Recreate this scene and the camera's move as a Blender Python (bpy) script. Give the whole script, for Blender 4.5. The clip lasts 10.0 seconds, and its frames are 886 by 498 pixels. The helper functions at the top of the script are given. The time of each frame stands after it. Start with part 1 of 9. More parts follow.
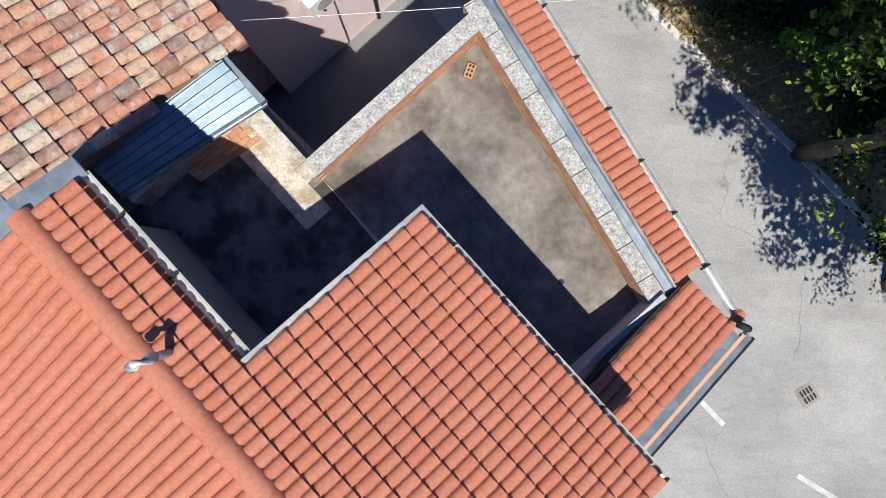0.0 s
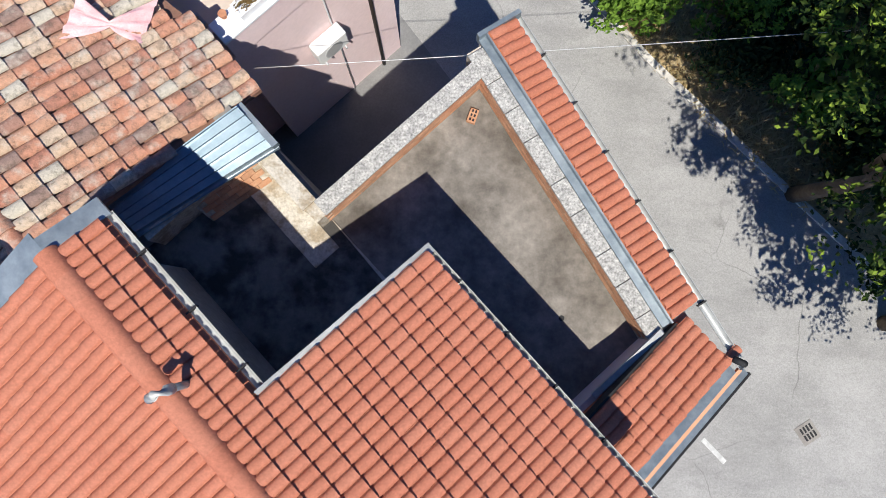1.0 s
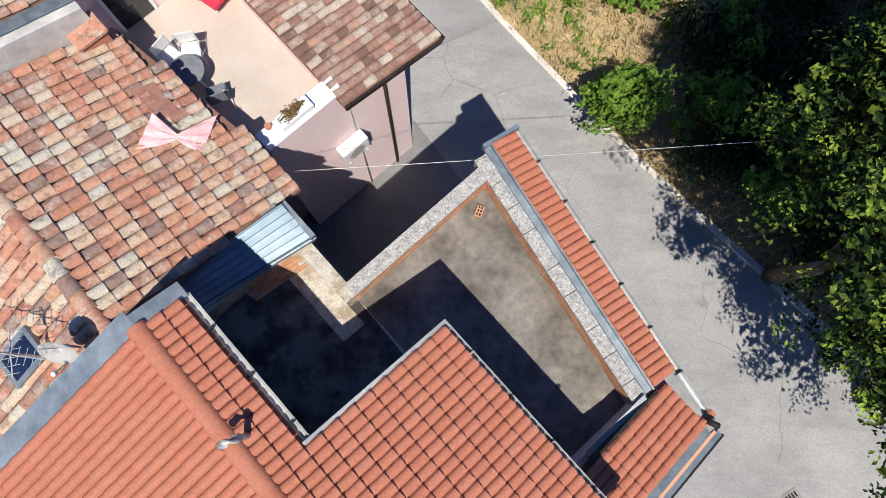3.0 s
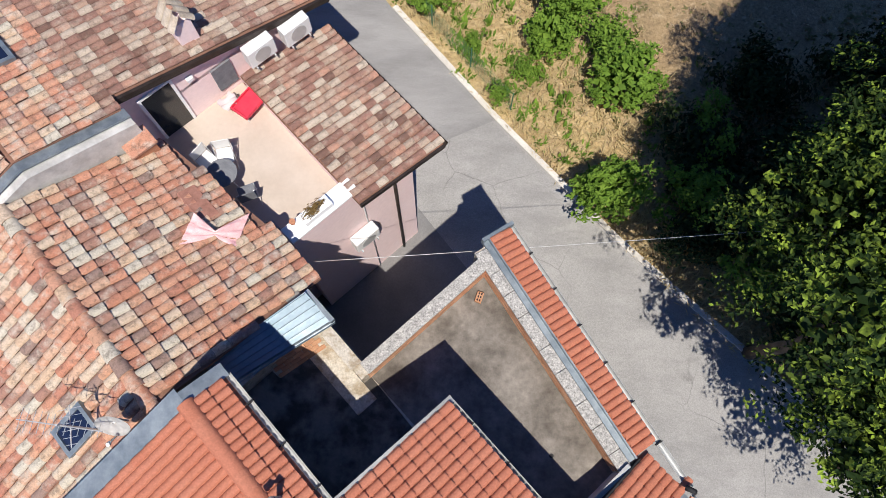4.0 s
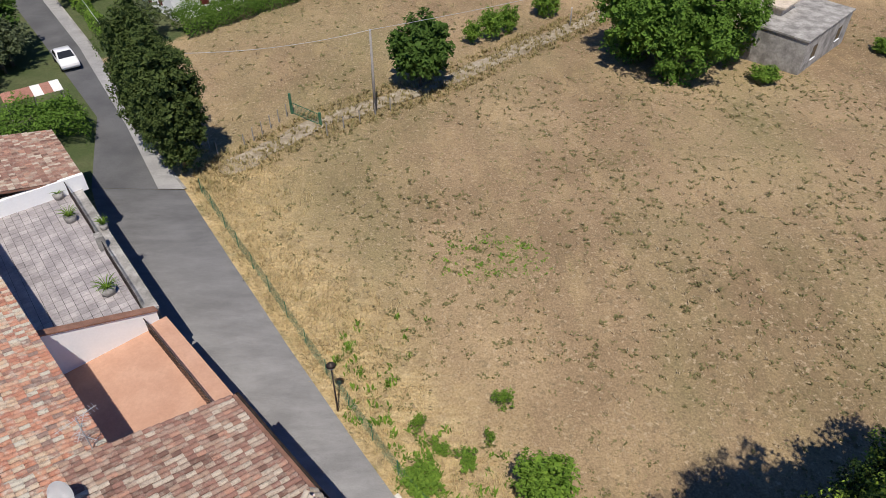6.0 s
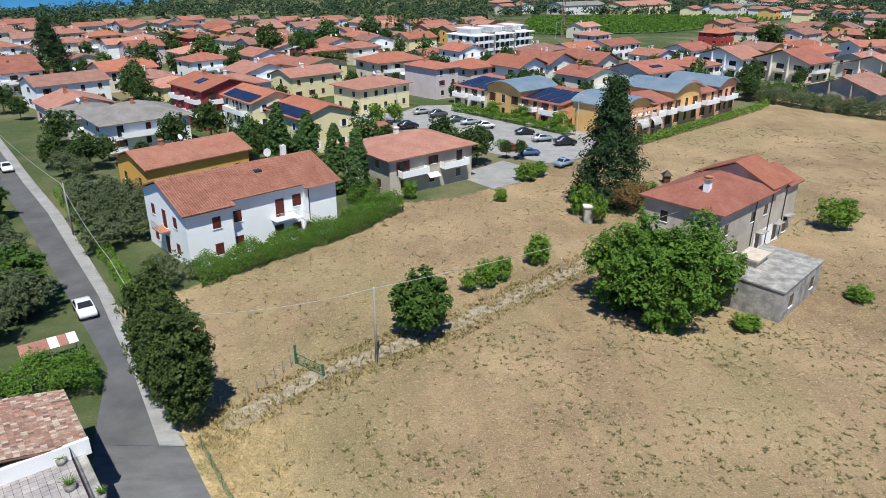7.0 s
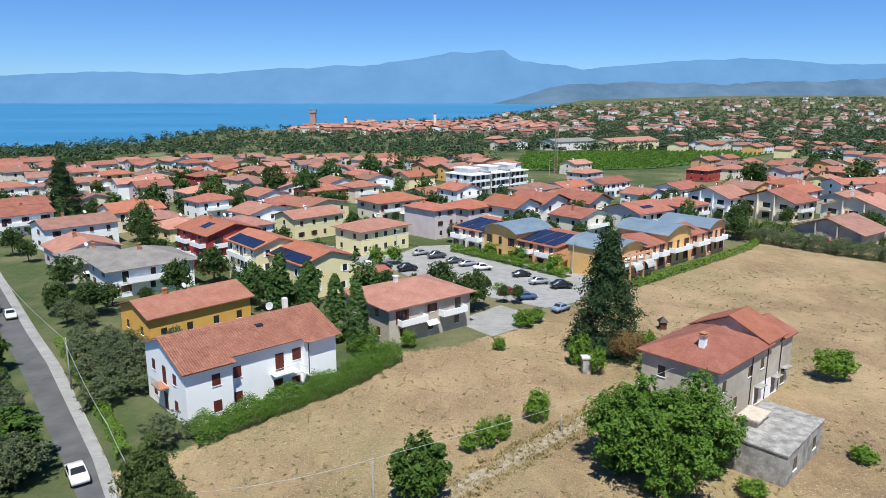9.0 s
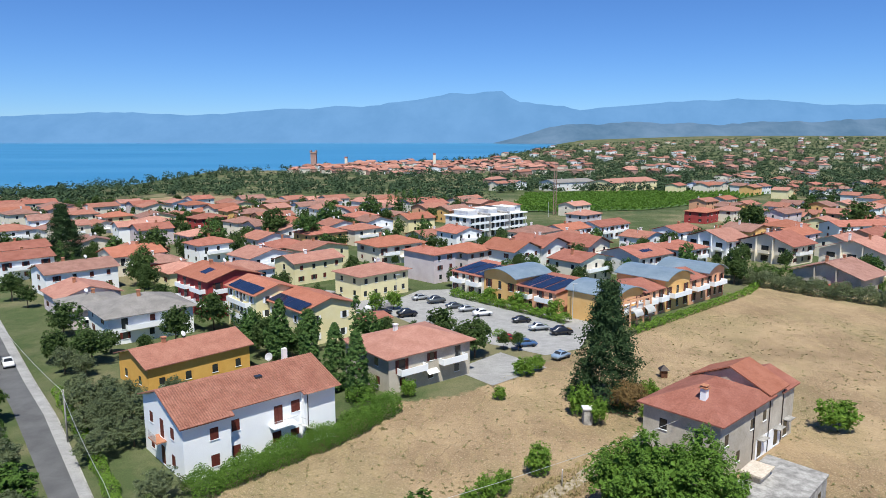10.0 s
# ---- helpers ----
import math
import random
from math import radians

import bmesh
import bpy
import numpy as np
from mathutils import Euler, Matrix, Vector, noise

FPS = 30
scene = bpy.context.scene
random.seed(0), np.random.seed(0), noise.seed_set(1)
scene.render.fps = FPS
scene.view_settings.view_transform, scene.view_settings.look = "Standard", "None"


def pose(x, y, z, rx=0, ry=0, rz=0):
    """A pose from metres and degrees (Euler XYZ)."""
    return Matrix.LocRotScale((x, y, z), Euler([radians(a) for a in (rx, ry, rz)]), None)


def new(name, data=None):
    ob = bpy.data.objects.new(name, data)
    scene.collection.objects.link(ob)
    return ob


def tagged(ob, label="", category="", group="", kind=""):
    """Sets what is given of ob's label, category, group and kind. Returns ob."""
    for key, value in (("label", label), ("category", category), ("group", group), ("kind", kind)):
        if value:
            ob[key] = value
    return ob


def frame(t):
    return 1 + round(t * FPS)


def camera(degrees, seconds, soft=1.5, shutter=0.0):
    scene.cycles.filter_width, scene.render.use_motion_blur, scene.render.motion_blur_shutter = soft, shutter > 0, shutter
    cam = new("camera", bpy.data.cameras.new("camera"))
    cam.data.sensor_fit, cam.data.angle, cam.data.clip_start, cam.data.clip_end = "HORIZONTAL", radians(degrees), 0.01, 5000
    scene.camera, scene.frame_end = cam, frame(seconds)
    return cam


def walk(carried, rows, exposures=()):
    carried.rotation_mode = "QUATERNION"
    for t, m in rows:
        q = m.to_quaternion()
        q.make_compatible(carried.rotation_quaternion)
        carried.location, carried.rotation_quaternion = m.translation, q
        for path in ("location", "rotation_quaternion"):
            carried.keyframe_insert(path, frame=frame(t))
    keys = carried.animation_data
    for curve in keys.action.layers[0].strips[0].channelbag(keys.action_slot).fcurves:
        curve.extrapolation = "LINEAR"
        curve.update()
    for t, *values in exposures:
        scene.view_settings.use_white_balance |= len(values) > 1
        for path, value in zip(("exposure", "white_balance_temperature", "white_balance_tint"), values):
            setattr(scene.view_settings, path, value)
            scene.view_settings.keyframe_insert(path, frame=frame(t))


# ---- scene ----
cam = camera(65.1, 10.0, soft=0.5)
METRES, EYE, TILT, LEAN, TURN = 20.0, 18.2, -88.26, -0.47, 0.0
ROWS = [
    (0.0, 0.0, 0.0, 0.0, 0.0, 0.0, -0.0),
    (0.5, -0.0015, -0.0065, -0.0017, 0.03, 1.58, -0.02),
    (1.0, -0.003, -0.0201, -0.002, 0.05, 3.25, -0.04),
    (1.5, -0.0046, -0.0397, -0.0012, 0.09, 4.97, -0.06),
    (2.0, -0.0066, -0.0635, -0.0016, 0.06, 6.78, -0.06),
    (2.5, -0.0101, -0.0917, -0.0063, 0.07, 8.52, -0.06),
    (4.0, -0.0182, -0.2153, -0.0149, 0.14, 15.66, 0.03),
    (4.5, -0.0118, -0.3005, -0.0103, 0.19, 22.21, 0.17),
    (5.0, -0.0088, -0.3832, -0.0069, 0.18, 29.81, 0.31),
    (5.5, -0.0072, -0.4605, -0.0078, 0.25, 38.97, 0.4),
    (6.0, -0.006, -0.5342, -0.0068, 0.3, 48.13, 0.47),
    (7.5, -0.0061, -0.7916, 0.0031, 0.36, 70.78, 0.69),
    (8.0, -0.0064, -0.8362, 0.0022, 0.4, 72.58, 0.74),
    (8.5, -0.0072, -0.8751, 0.0015, 0.41, 74.17, 0.77),
    (9.0, -0.0072, -0.9153, 0.0007, 0.42, 75.73, 0.79),
    (9.5, -0.0077, -0.9563, 0.0007, 0.44, 77.31, 0.82),
    (10.0, -0.0087, -0.9969, 0.002, 0.45, 78.89, 0.84),
]
EXPOSURES = [(0.0, 0.26, 6450, 8), (2.5, 0.16, 6500, 9), (4.0, 0.09, 6620, 11), (4.5, 0.0, 6680, 12), (5.0, -0.25, 6850, 13), (5.5, -0.25, 6850, 13), (6.0, -0.14, 6700, 11), (7.5, 0.20, 6250, 4), (10.0, 0.25, 6330, 6)]
walk(cam, [(t, pose(0, 0, EYE, TILT, LEAN, TURN) @ pose(METRES * x, METRES * y, METRES * z, 90 + pitch, roll, yaw)) for t, x, y, z, yaw, pitch, roll in ROWS], EXPOSURES)

# ---- world and sun ----
SUN_UP = 62.0
world = bpy.data.worlds.new("sky")
scene.world = world
world.use_nodes = True
wn = world.node_tree.nodes
sky = wn.new("ShaderNodeTexSky")
sky.sky_type, sky.sun_disc = "NISHITA", False
sky.sun_elevation, sky.sun_rotation = radians(SUN_UP), radians(182.3)
sky.altitude, sky.air_density, sky.dust_density, sky.ozone_density = 0, 0.8, 0.0, 5.0
tint = wn.new("ShaderNodeMix")
tint.data_type, tint.blend_type = "RGBA", "MULTIPLY"
tint.inputs[0].default_value, tint.inputs[7].default_value = 1.0, (0.66, 0.93, 1.36, 1)
world.node_tree.links.new(sky.outputs[0], tint.inputs[6])
world.node_tree.links.new(tint.outputs[2], wn["Background"].inputs[0])
wn["Background"].inputs[1].default_value = 0.075
lamp = bpy.data.lights.new("sun", "SUN")
lamp.energy, lamp.angle, lamp.color = 5.0, radians(0.5), (1.0, 0.95, 0.87)
new("sun", lamp).matrix_basis = pose(0, 0, 60, 90 - SUN_UP, 0, 2.3)

# ---- materials ----
def link(m, a, b):
    m.node_tree.links.new(a, b)


def shader(name, rough=0.8, metal=0.0, spec=0.3):
    m = bpy.data.materials.new(name)
    m.use_nodes = True
    b = m.node_tree.nodes["Principled BSDF"]
    b.inputs["Roughness"].default_value, b.inputs["Metallic"].default_value = rough, metal
    b.inputs["Specular IOR Level"].default_value = spec
    return m, b


def node(m, kind, **values):
    n = m.node_tree.nodes.new(kind)
    for key, value in values.items():
        n.inputs[key].default_value = value
    return n


def mixed(m, fac, a, b, how="MIX"):
    n = m.node_tree.nodes.new("ShaderNodeMix")
    n.data_type, n.blend_type = "RGBA", how
    for socket, value in ((n.inputs[0], fac), (n.inputs[6], a), (n.inputs[7], b)):
        if isinstance(value, bpy.types.NodeSocket):
            link(m, value, socket)
        else:
            socket.default_value = value if isinstance(value, float) else (*value[:3], 1)
    return n.outputs[2]


def ramp(m, fac, stops, constant=False):
    n = m.node_tree.nodes.new("ShaderNodeValToRGB")
    n.color_ramp.interpolation = "CONSTANT" if constant else "LINEAR"
    while len(n.color_ramp.elements) < len(stops):
        n.color_ramp.elements.new(0.5)
    for e, (at, colour) in zip(n.color_ramp.elements, stops):
        e.position, e.color = at, (*colour[:3], 1)
    link(m, fac, n.inputs[0])
    return n.outputs[0]


def world_noise(m, scale, detail=4.0, rough=0.6, stretch=None):
    n = node(m, "ShaderNodeTexNoise", Scale=scale, Detail=detail, Roughness=rough)
    g = m.node_tree.nodes.new("ShaderNodeNewGeometry")
    if stretch:
        v = m.node_tree.nodes.new("ShaderNodeMapping")
        v.inputs["Scale"].default_value = stretch[:3]
        v.inputs["Rotation"].default_value = (0, 0, radians(stretch[3]))
        link(m, g.outputs["Position"], v.inputs[0])
        link(m, v.outputs[0], n.inputs["Vector"])
    else:
        link(m, g.outputs["Position"], n.inputs["Vector"])
    return n.outputs[0]


def chance(m):
    """A number for each object and each loose piece of a mesh."""
    o, g = m.node_tree.nodes.new("ShaderNodeObjectInfo"), m.node_tree.nodes.new("ShaderNodeNewGeometry")
    s, f = m.node_tree.nodes.new("ShaderNodeMath"), m.node_tree.nodes.new("ShaderNodeMath")
    f.operation = "FRACT"
    link(m, o.outputs["Random"], s.inputs[0])
    link(m, g.outputs["Random Per Island"], s.inputs[1])
    link(m, s.outputs[0], f.inputs[0])
    return f.outputs[0]


def bumped(m, b, height, strength, distance=0.02):
    n = node(m, "ShaderNodeBump", Strength=strength, Distance=distance)
    link(m, height, n.inputs["Height"])
    link(m, n.outputs[0], b.inputs["Normal"])


def surface(name, c1, c2, scale=0.6, fine=14.0, rough=0.85, bump=0.25, metal=0.0, spec=0.25, low=0.35, high=0.65, grain=0.25, vary=0.0, stretch=None):
    """Two tones in large stains, a fine grain over them and relief."""
    m, b = shader(name, rough, metal, spec)
    big = ramp(m, world_noise(m, scale, stretch=stretch), [(low, c1), (high, c2)])
    small = world_noise(m, fine, 6.0, 0.7)
    tone = ramp(m, small, [(0.25, (1 - grain,) * 3), (0.75, (1 + grain * 0.6,) * 3)])
    colour = mixed(m, 1.0, big, tone, "MULTIPLY")
    if vary:
        r = ramp(m, chance(m), [(0.0, (1 - vary,) * 3), (1.0, (1 + vary,) * 3)])
        colour = mixed(m, 1.0, colour, r, "MULTIPLY")
    link(m, colour, b.inputs["Base Color"])
    bumped(m, b, small, bump)
    return m


def tiles_of(name, tones, stain, stain_amount=0.5, rough=0.85, scale=2.2, soot=0.0):
    """Fired clay, each piece in one of the tones, with lichen stains."""
    m, b = shader(name, rough, 0, 0.2)
    n = len(tones)
    base = ramp(m, chance(m), [(i / n, c) for i, c in enumerate(tones)], True)
    big, small = world_noise(m, scale, 5.0, 0.65), world_noise(m, 22.0, 6.0, 0.75)
    f = ramp(m, big, [(0.5, (0, 0, 0)), (0.72, (stain_amount,) * 3)])
    c = mixed(m, f, base, stain)
    if soot:
        c = mixed(m, ramp(m, world_noise(m, scale * 2.3, 6.0, 0.75), [(0.50, (0, 0, 0)), (0.66, (soot,) * 3)]), c, (0.10, 0.08, 0.065))
    tone = ramp(m, small, [(0.25, (0.7,) * 3), (0.75, (1.2,) * 3)])
    link(m, mixed(m, 1.0, c, tone, "MULTIPLY"), b.inputs["Base Color"])
    bumped(m, b, small, 0.35)
    return m


def leaves_of(name, tones, glow=0.25, low=0.3, high=0.7, blend=0.35, scale=0.9):
    m, b = shader(name, 0.7, 0, 0.15)
    n = len(tones)
    c = ramp(m, chance(m), [(i / max(1, n - 1), t) for i, t in enumerate(tones)])
    c = mixed(m, blend, c, ramp(m, world_noise(m, scale), [(low, tones[0]), (high, tones[-1])]))
    link(m, c, b.inputs["Base Color"])
    t = m.node_tree.nodes.new("ShaderNodeBsdfTranslucent")
    link(m, c, t.inputs[0])
    x = m.node_tree.nodes.new("ShaderNodeMixShader")
    x.inputs[0].default_value = glow
    link(m, b.outputs[0], x.inputs[1])
    link(m, t.outputs[0], x.inputs[2])
    link(m, x.outputs[0], m.node_tree.nodes["Material Output"].inputs[0])
    return m


MAT = {}
MAT["tile_new"] = tiles_of("new_clay_tile", [(0.466, 0.172, 0.105), (0.481, 0.18, 0.112), (0.458, 0.165, 0.101), (0.485, 0.188, 0.118), (0.473, 0.176, 0.107)], (0.55, 0.21, 0.13), 0.35, 0.7)
MAT["tile_old"] = tiles_of("old_clay_tile", [(0.553, 0.274, 0.183), (0.5, 0.232, 0.153), (0.579, 0.373, 0.263), (0.458, 0.212, 0.147), (0.594, 0.466, 0.351), (0.526, 0.261, 0.172), (0.377, 0.212, 0.161), (0.553, 0.31, 0.205), (0.579, 0.416, 0.292), (0.31, 0.212, 0.176), (0.54, 0.289, 0.197), (0.567, 0.515, 0.423)], (0.58, 0.53, 0.45), 0.85, scale=2.8, soot=0.6)
MAT["tile_brown"] = tiles_of("weathered_brown_clay_tile", [(0.342, 0.197, 0.149), (0.305, 0.17, 0.134), (0.388, 0.259, 0.202), (0.323, 0.178, 0.139), (0.434, 0.332, 0.261), (0.355, 0.211, 0.163), (0.277, 0.153, 0.121), (0.397, 0.269, 0.202), (0.5, 0.41, 0.33), (0.2, 0.115, 0.09), (0.46, 0.26, 0.19), (0.55, 0.46, 0.37)], (0.50, 0.43, 0.35), 0.7, scale=2.8, soot=0.55)
# channel colour darkened to paint in the shade between the tile rows
MAT["tile_bed"] = surface("shade_toned_clay_channel", (0.22, 0.12, 0.085), (0.32, 0.17, 0.12), 1.5, 16)
MAT["tile_bed_new"] = surface("new_clay_channel", (0.56, 0.19, 0.10), (0.50, 0.165, 0.09), 1.5, 16)
MAT["zinc"] = surface("weathered_zinc", (0.20, 0.245, 0.28), (0.36, 0.41, 0.44), 2.2, 9, 0.5, 0.08, 0.55, 0.5, grain=0.15)
MAT["zinc_light"] = surface("pale_painted_gutter_metal", (0.38, 0.39, 0.39), (0.50, 0.51, 0.50), 1.5, 12, 0.5, 0.08, 0.2, 0.5, grain=0.15)
MAT["sheet"] = surface("ribbed_steel_sheet", (0.17, 0.235, 0.28), (0.25, 0.32, 0.37), 1.4, 10, 0.45, 0.08, 0.5, 0.5, grain=0.15)
MAT["granite"] = surface("grey_granite_coping", (0.36, 0.35, 0.33), (0.60, 0.58, 0.54), 7.0, 26, 0.9, 0.6, grain=0.8)
MAT["brick"] = surface("hollow_clay_brick", (0.52, 0.25, 0.14), (0.62, 0.36, 0.22), 3.0, 25, 0.9, 0.4, vary=0.2)
MAT["mortar"] = surface("pale_mortar", (0.38, 0.31, 0.22), (0.60, 0.55, 0.47), 3.4, 22, 0.95, 0.5, low=0.38, high=0.56, grain=0.4)
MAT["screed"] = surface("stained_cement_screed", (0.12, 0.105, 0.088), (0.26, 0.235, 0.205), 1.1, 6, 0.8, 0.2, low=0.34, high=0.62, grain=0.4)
# darker and blotchier than the other screed
MAT["screed_dark"] = surface("dark_cement_screed", (0.06, 0.055, 0.05), (0.21, 0.195, 0.175), 1.7, 9, 0.7, 0.15, low=0.4, high=0.6)
MAT["plaster"] = surface("grey_cement_render", (0.22, 0.20, 0.185), (0.30, 0.28, 0.26), 0.8, 12)
MAT["white_wall"] = surface("white_render", (0.88, 0.89, 0.90), (0.91, 0.92, 0.93), 0.5, 8, 0.9, 0.1, grain=0.04)
MAT["weathered_white"] = surface("weathered_white_render", (0.46, 0.45, 0.43), (0.66, 0.65, 0.62), 1.6, 9, 0.9, 0.2, grain=0.15)
MAT["pink"] = surface("pink_render", (0.87, 0.68, 0.68), (0.90, 0.73, 0.73), 0.6, 9, 0.9, 0.12, grain=0.08)
MAT["cream"] = surface("cream_render", (0.74, 0.67, 0.54), (0.79, 0.73, 0.62), 0.4, 8, 0.9, 0.1, grain=0.08)
MAT["yellow"] = surface("pale_yellow_render", (0.78, 0.69, 0.39), (0.82, 0.74, 0.46), 0.4, 8, 0.9, 0.1, grain=0.08)
MAT["ochre"] = surface("orange_ochre_render", (0.66, 0.36, 0.08), (0.72, 0.42, 0.11), 0.4, 8, 0.9, 0.1, grain=0.08)
MAT["apricot"] = surface("apricot_render", (0.74, 0.44, 0.16), (0.78, 0.50, 0.21), 0.4, 8, 0.9, 0.1, grain=0.08)
MAT["peach"] = surface("peach_render", (0.70, 0.36, 0.21), (0.74, 0.42, 0.26), 0.4, 8, 0.9, 0.1, grain=0.08)
MAT["red"] = surface("dark_red_render", (0.34, 0.05, 0.05), (0.40, 0.07, 0.065), 0.4, 8, 0.9, 0.1, grain=0.1)
MAT["pale"] = surface("off_white_render", (0.74, 0.72, 0.70), (0.80, 0.79, 0.77), 0.4, 8, 0.9, 0.1, grain=0.08)
MAT["sky_wall"] = surface("pale_blue_render", (0.52, 0.58, 0.68), (0.58, 0.64, 0.73), 0.4, 8, 0.9, 0.1, grain=0.08)
MAT["brick_far"] = surface("old_brick_masonry", (0.36, 0.23, 0.19), (0.44, 0.30, 0.25), 0.2, 3, 0.95, 0.3, grain=0.2)
MAT["mauve"] = surface("pale_mauve_render", (0.60, 0.51, 0.52), (0.68, 0.60, 0.60), 0.4, 8, 0.9, 0.1, grain=0.08)
MAT["farm"] = surface("weathered_beige_render", (0.44, 0.39, 0.32), (0.58, 0.53, 0.45), 0.35, 5, 0.95, 0.2, grain=0.2)
MAT["concrete"] = surface("weathered_concrete", (0.22, 0.21, 0.195), (0.46, 0.44, 0.41), 0.9, 5, 0.95, 0.3, grain=0.3)
MAT["roof_red"] = surface("red_tile_roof", (0.310, 0.116, 0.080), (0.396, 0.164, 0.120), 0.5, 5, 0.9, 0.6, grain=0.35, vary=0.18)
MAT["roof_orange"] = surface("orange_tile_roof", (0.335, 0.124, 0.076), (0.396, 0.160, 0.104), 0.5, 5, 0.9, 0.6, grain=0.35, vary=0.18)
MAT["roof_pink"] = surface("faded_pink_tile_roof", (0.396, 0.188, 0.140), (0.482, 0.248, 0.188), 0.5, 5, 0.9, 0.6, grain=0.4, vary=0.18)
MAT["roof_clay"] = surface("red_brown_tile_roof", (0.310, 0.132, 0.092), (0.387, 0.180, 0.128), 0.6, 5, 0.9, 0.6, grain=0.4, vary=0.1)
MAT["roof_brown"] = surface("brown_tile_roof", (0.258, 0.136, 0.104), (0.344, 0.192, 0.152), 0.5, 5, 0.9, 0.6, grain=0.35, vary=0.12)
MAT["roof_grey"] = surface("grey_tile_roof", (0.21, 0.195, 0.18), (0.29, 0.27, 0.25), 0.5, 5, 0.9, 0.5, grain=0.3)
MAT["roof_metal"] = surface("blue_grey_standing_seam", (0.25, 0.33, 0.39), (0.33, 0.41, 0.47), 0.3, 3, 0.4, 0.05, 0.4, 0.5, grain=0.1)
MAT["shutter"] = surface("dark_red_brown_shutter", (0.10, 0.025, 0.018), (0.14, 0.035, 0.025), 3, 20, 0.6, 0.2)
MAT["wood"] = surface("dark_stained_wood", (0.10, 0.045, 0.025), (0.16, 0.07, 0.04), 3, 20, 0.7, 0.3)
MAT["dark_metal"] = surface("dark_brown_metal", (0.045, 0.035, 0.03), (0.07, 0.055, 0.05), 3, 20, 0.5, 0.1, 0.4)
MAT["black"] = surface("black_bitumen", (0.02, 0.02, 0.022), (0.035, 0.035, 0.037), 3, 20, 0.7, 0.3)
MAT["asphalt_dark"] = surface("dark_road_asphalt", (0.095, 0.095, 0.098), (0.14, 0.14, 0.142), 0.25, 10, 0.9, 0.3, grain=0.2)
MAT["kerb"] = surface("pale_concrete_kerb", (0.58, 0.55, 0.50), (0.72, 0.69, 0.64), 1.0, 12, 0.9, 0.3)
MAT["paint"] = surface("worn_white_road_paint", (0.46, 0.46, 0.45), (0.64, 0.64, 0.62), 4, 18, 0.8, 0.1)
MAT["gravel"] = surface("pale_gravel_track", (0.25, 0.20, 0.13), (0.46, 0.40, 0.31), 1.3, 9, 0.95, 0.5, grain=0.35)
MAT["beige_tile"] = surface("beige_terrace_floor", (0.52, 0.44, 0.37), (0.58, 0.50, 0.43), 1.0, 9, 0.7, 0.05, grain=0.06)
MAT["orange_floor"] = surface("orange_terrace_screed", (0.50, 0.29, 0.20), (0.56, 0.34, 0.24), 0.9, 6, 0.85, 0.1, grain=0.12)
MAT["stone_tile"] = surface("grey_stone_paving", (0.31, 0.285, 0.285), (0.47, 0.43, 0.425), 0.9, 8, 0.9, 0.25, vary=0.12)
MAT["white_plastic"] = surface("white_plastic", (0.76, 0.76, 0.75), (0.80, 0.80, 0.79), 2, 10, 0.45, 0.02, grain=0.04)
MAT["pale_metal"] = surface("pale_grey_metal", (0.55, 0.56, 0.56), (0.64, 0.64, 0.64), 2, 14, 0.45, 0.05, 0.4, grain=0.1)
MAT["red_plastic"] = surface("red_plastic", (0.70, 0.04, 0.08), (0.76, 0.06, 0.10), 3, 12, 0.5, 0.03, grain=0.06)
MAT["pink_cloth"] = surface("faded_pink_cloth", (0.84, 0.46, 0.48), (0.88, 0.58, 0.58), 6, 40, 0.95, 0.3)
MAT["lime"] = surface("lime_green_plastic", (0.45, 0.62, 0.04), (0.50, 0.68, 0.06), 3, 12, 0.5, 0.03)
MAT["grey_fabric"] = surface("grey_woven_fabric", (0.17, 0.18, 0.20), (0.22, 0.23, 0.25), 5, 60, 0.9, 0.3)
MAT["green_metal"] = surface("green_coated_wire", (0.05, 0.16, 0.09), (0.08, 0.20, 0.12), 2, 20, 0.6, 0.05)
MAT["stone_pale"] = surface("pale_weathered_clay", (0.46, 0.38, 0.29), (0.64, 0.56, 0.46), 4.0, 18, 0.9, 0.4, vary=0.15)
MAT["terracotta"] = surface("terracotta_pot", (0.42, 0.18, 0.10), (0.50, 0.24, 0.14), 3, 20, 0.85, 0.2)
MAT["trunk"] = surface("grey_brown_bark", (0.10, 0.075, 0.055), (0.18, 0.14, 0.10), 2, 12, 0.95, 0.7, grain=0.4)
MAT["solar"] = surface("dark_blue_solar_glass", (0.012, 0.02, 0.05), (0.02, 0.03, 0.07), 0.5, 5, 0.15, 0.0, 0.0, 0.6)
MAT["glass"] = surface("dark_window_glass", (0.02, 0.022, 0.025), (0.035, 0.038, 0.042), 0.5, 5, 0.12, 0.0, 0.0, 0.6)
MAT["pool"] = surface("turquoise_pool_water", (0.30, 0.62, 0.66), (0.40, 0.70, 0.72), 0.3, 3, 0.1, 0.05, 0.0, 0.5, grain=0.05)
MAT["rail"] = surface("grey_fence_wood", (0.26, 0.24, 0.22), (0.36, 0.34, 0.31), 1, 9)
MAT["vine"] = surface("green_vineyard_rows", (0.065, 0.12, 0.035), (0.10, 0.17, 0.05), 0.1, 2)
# noise paints sunlit sprays and dark gaps into the leaf tones
MAT["leaf_near"] = leaves_of("sun_and_shade_toned_oak_leaf", [(0.010, 0.024, 0.005), (0.014, 0.034, 0.006), (0.024, 0.052, 0.008), (0.05, 0.095, 0.014), (0.36, 0.50, 0.06)], 0.06, 0.5, 0.70, 0.8, 1.6)
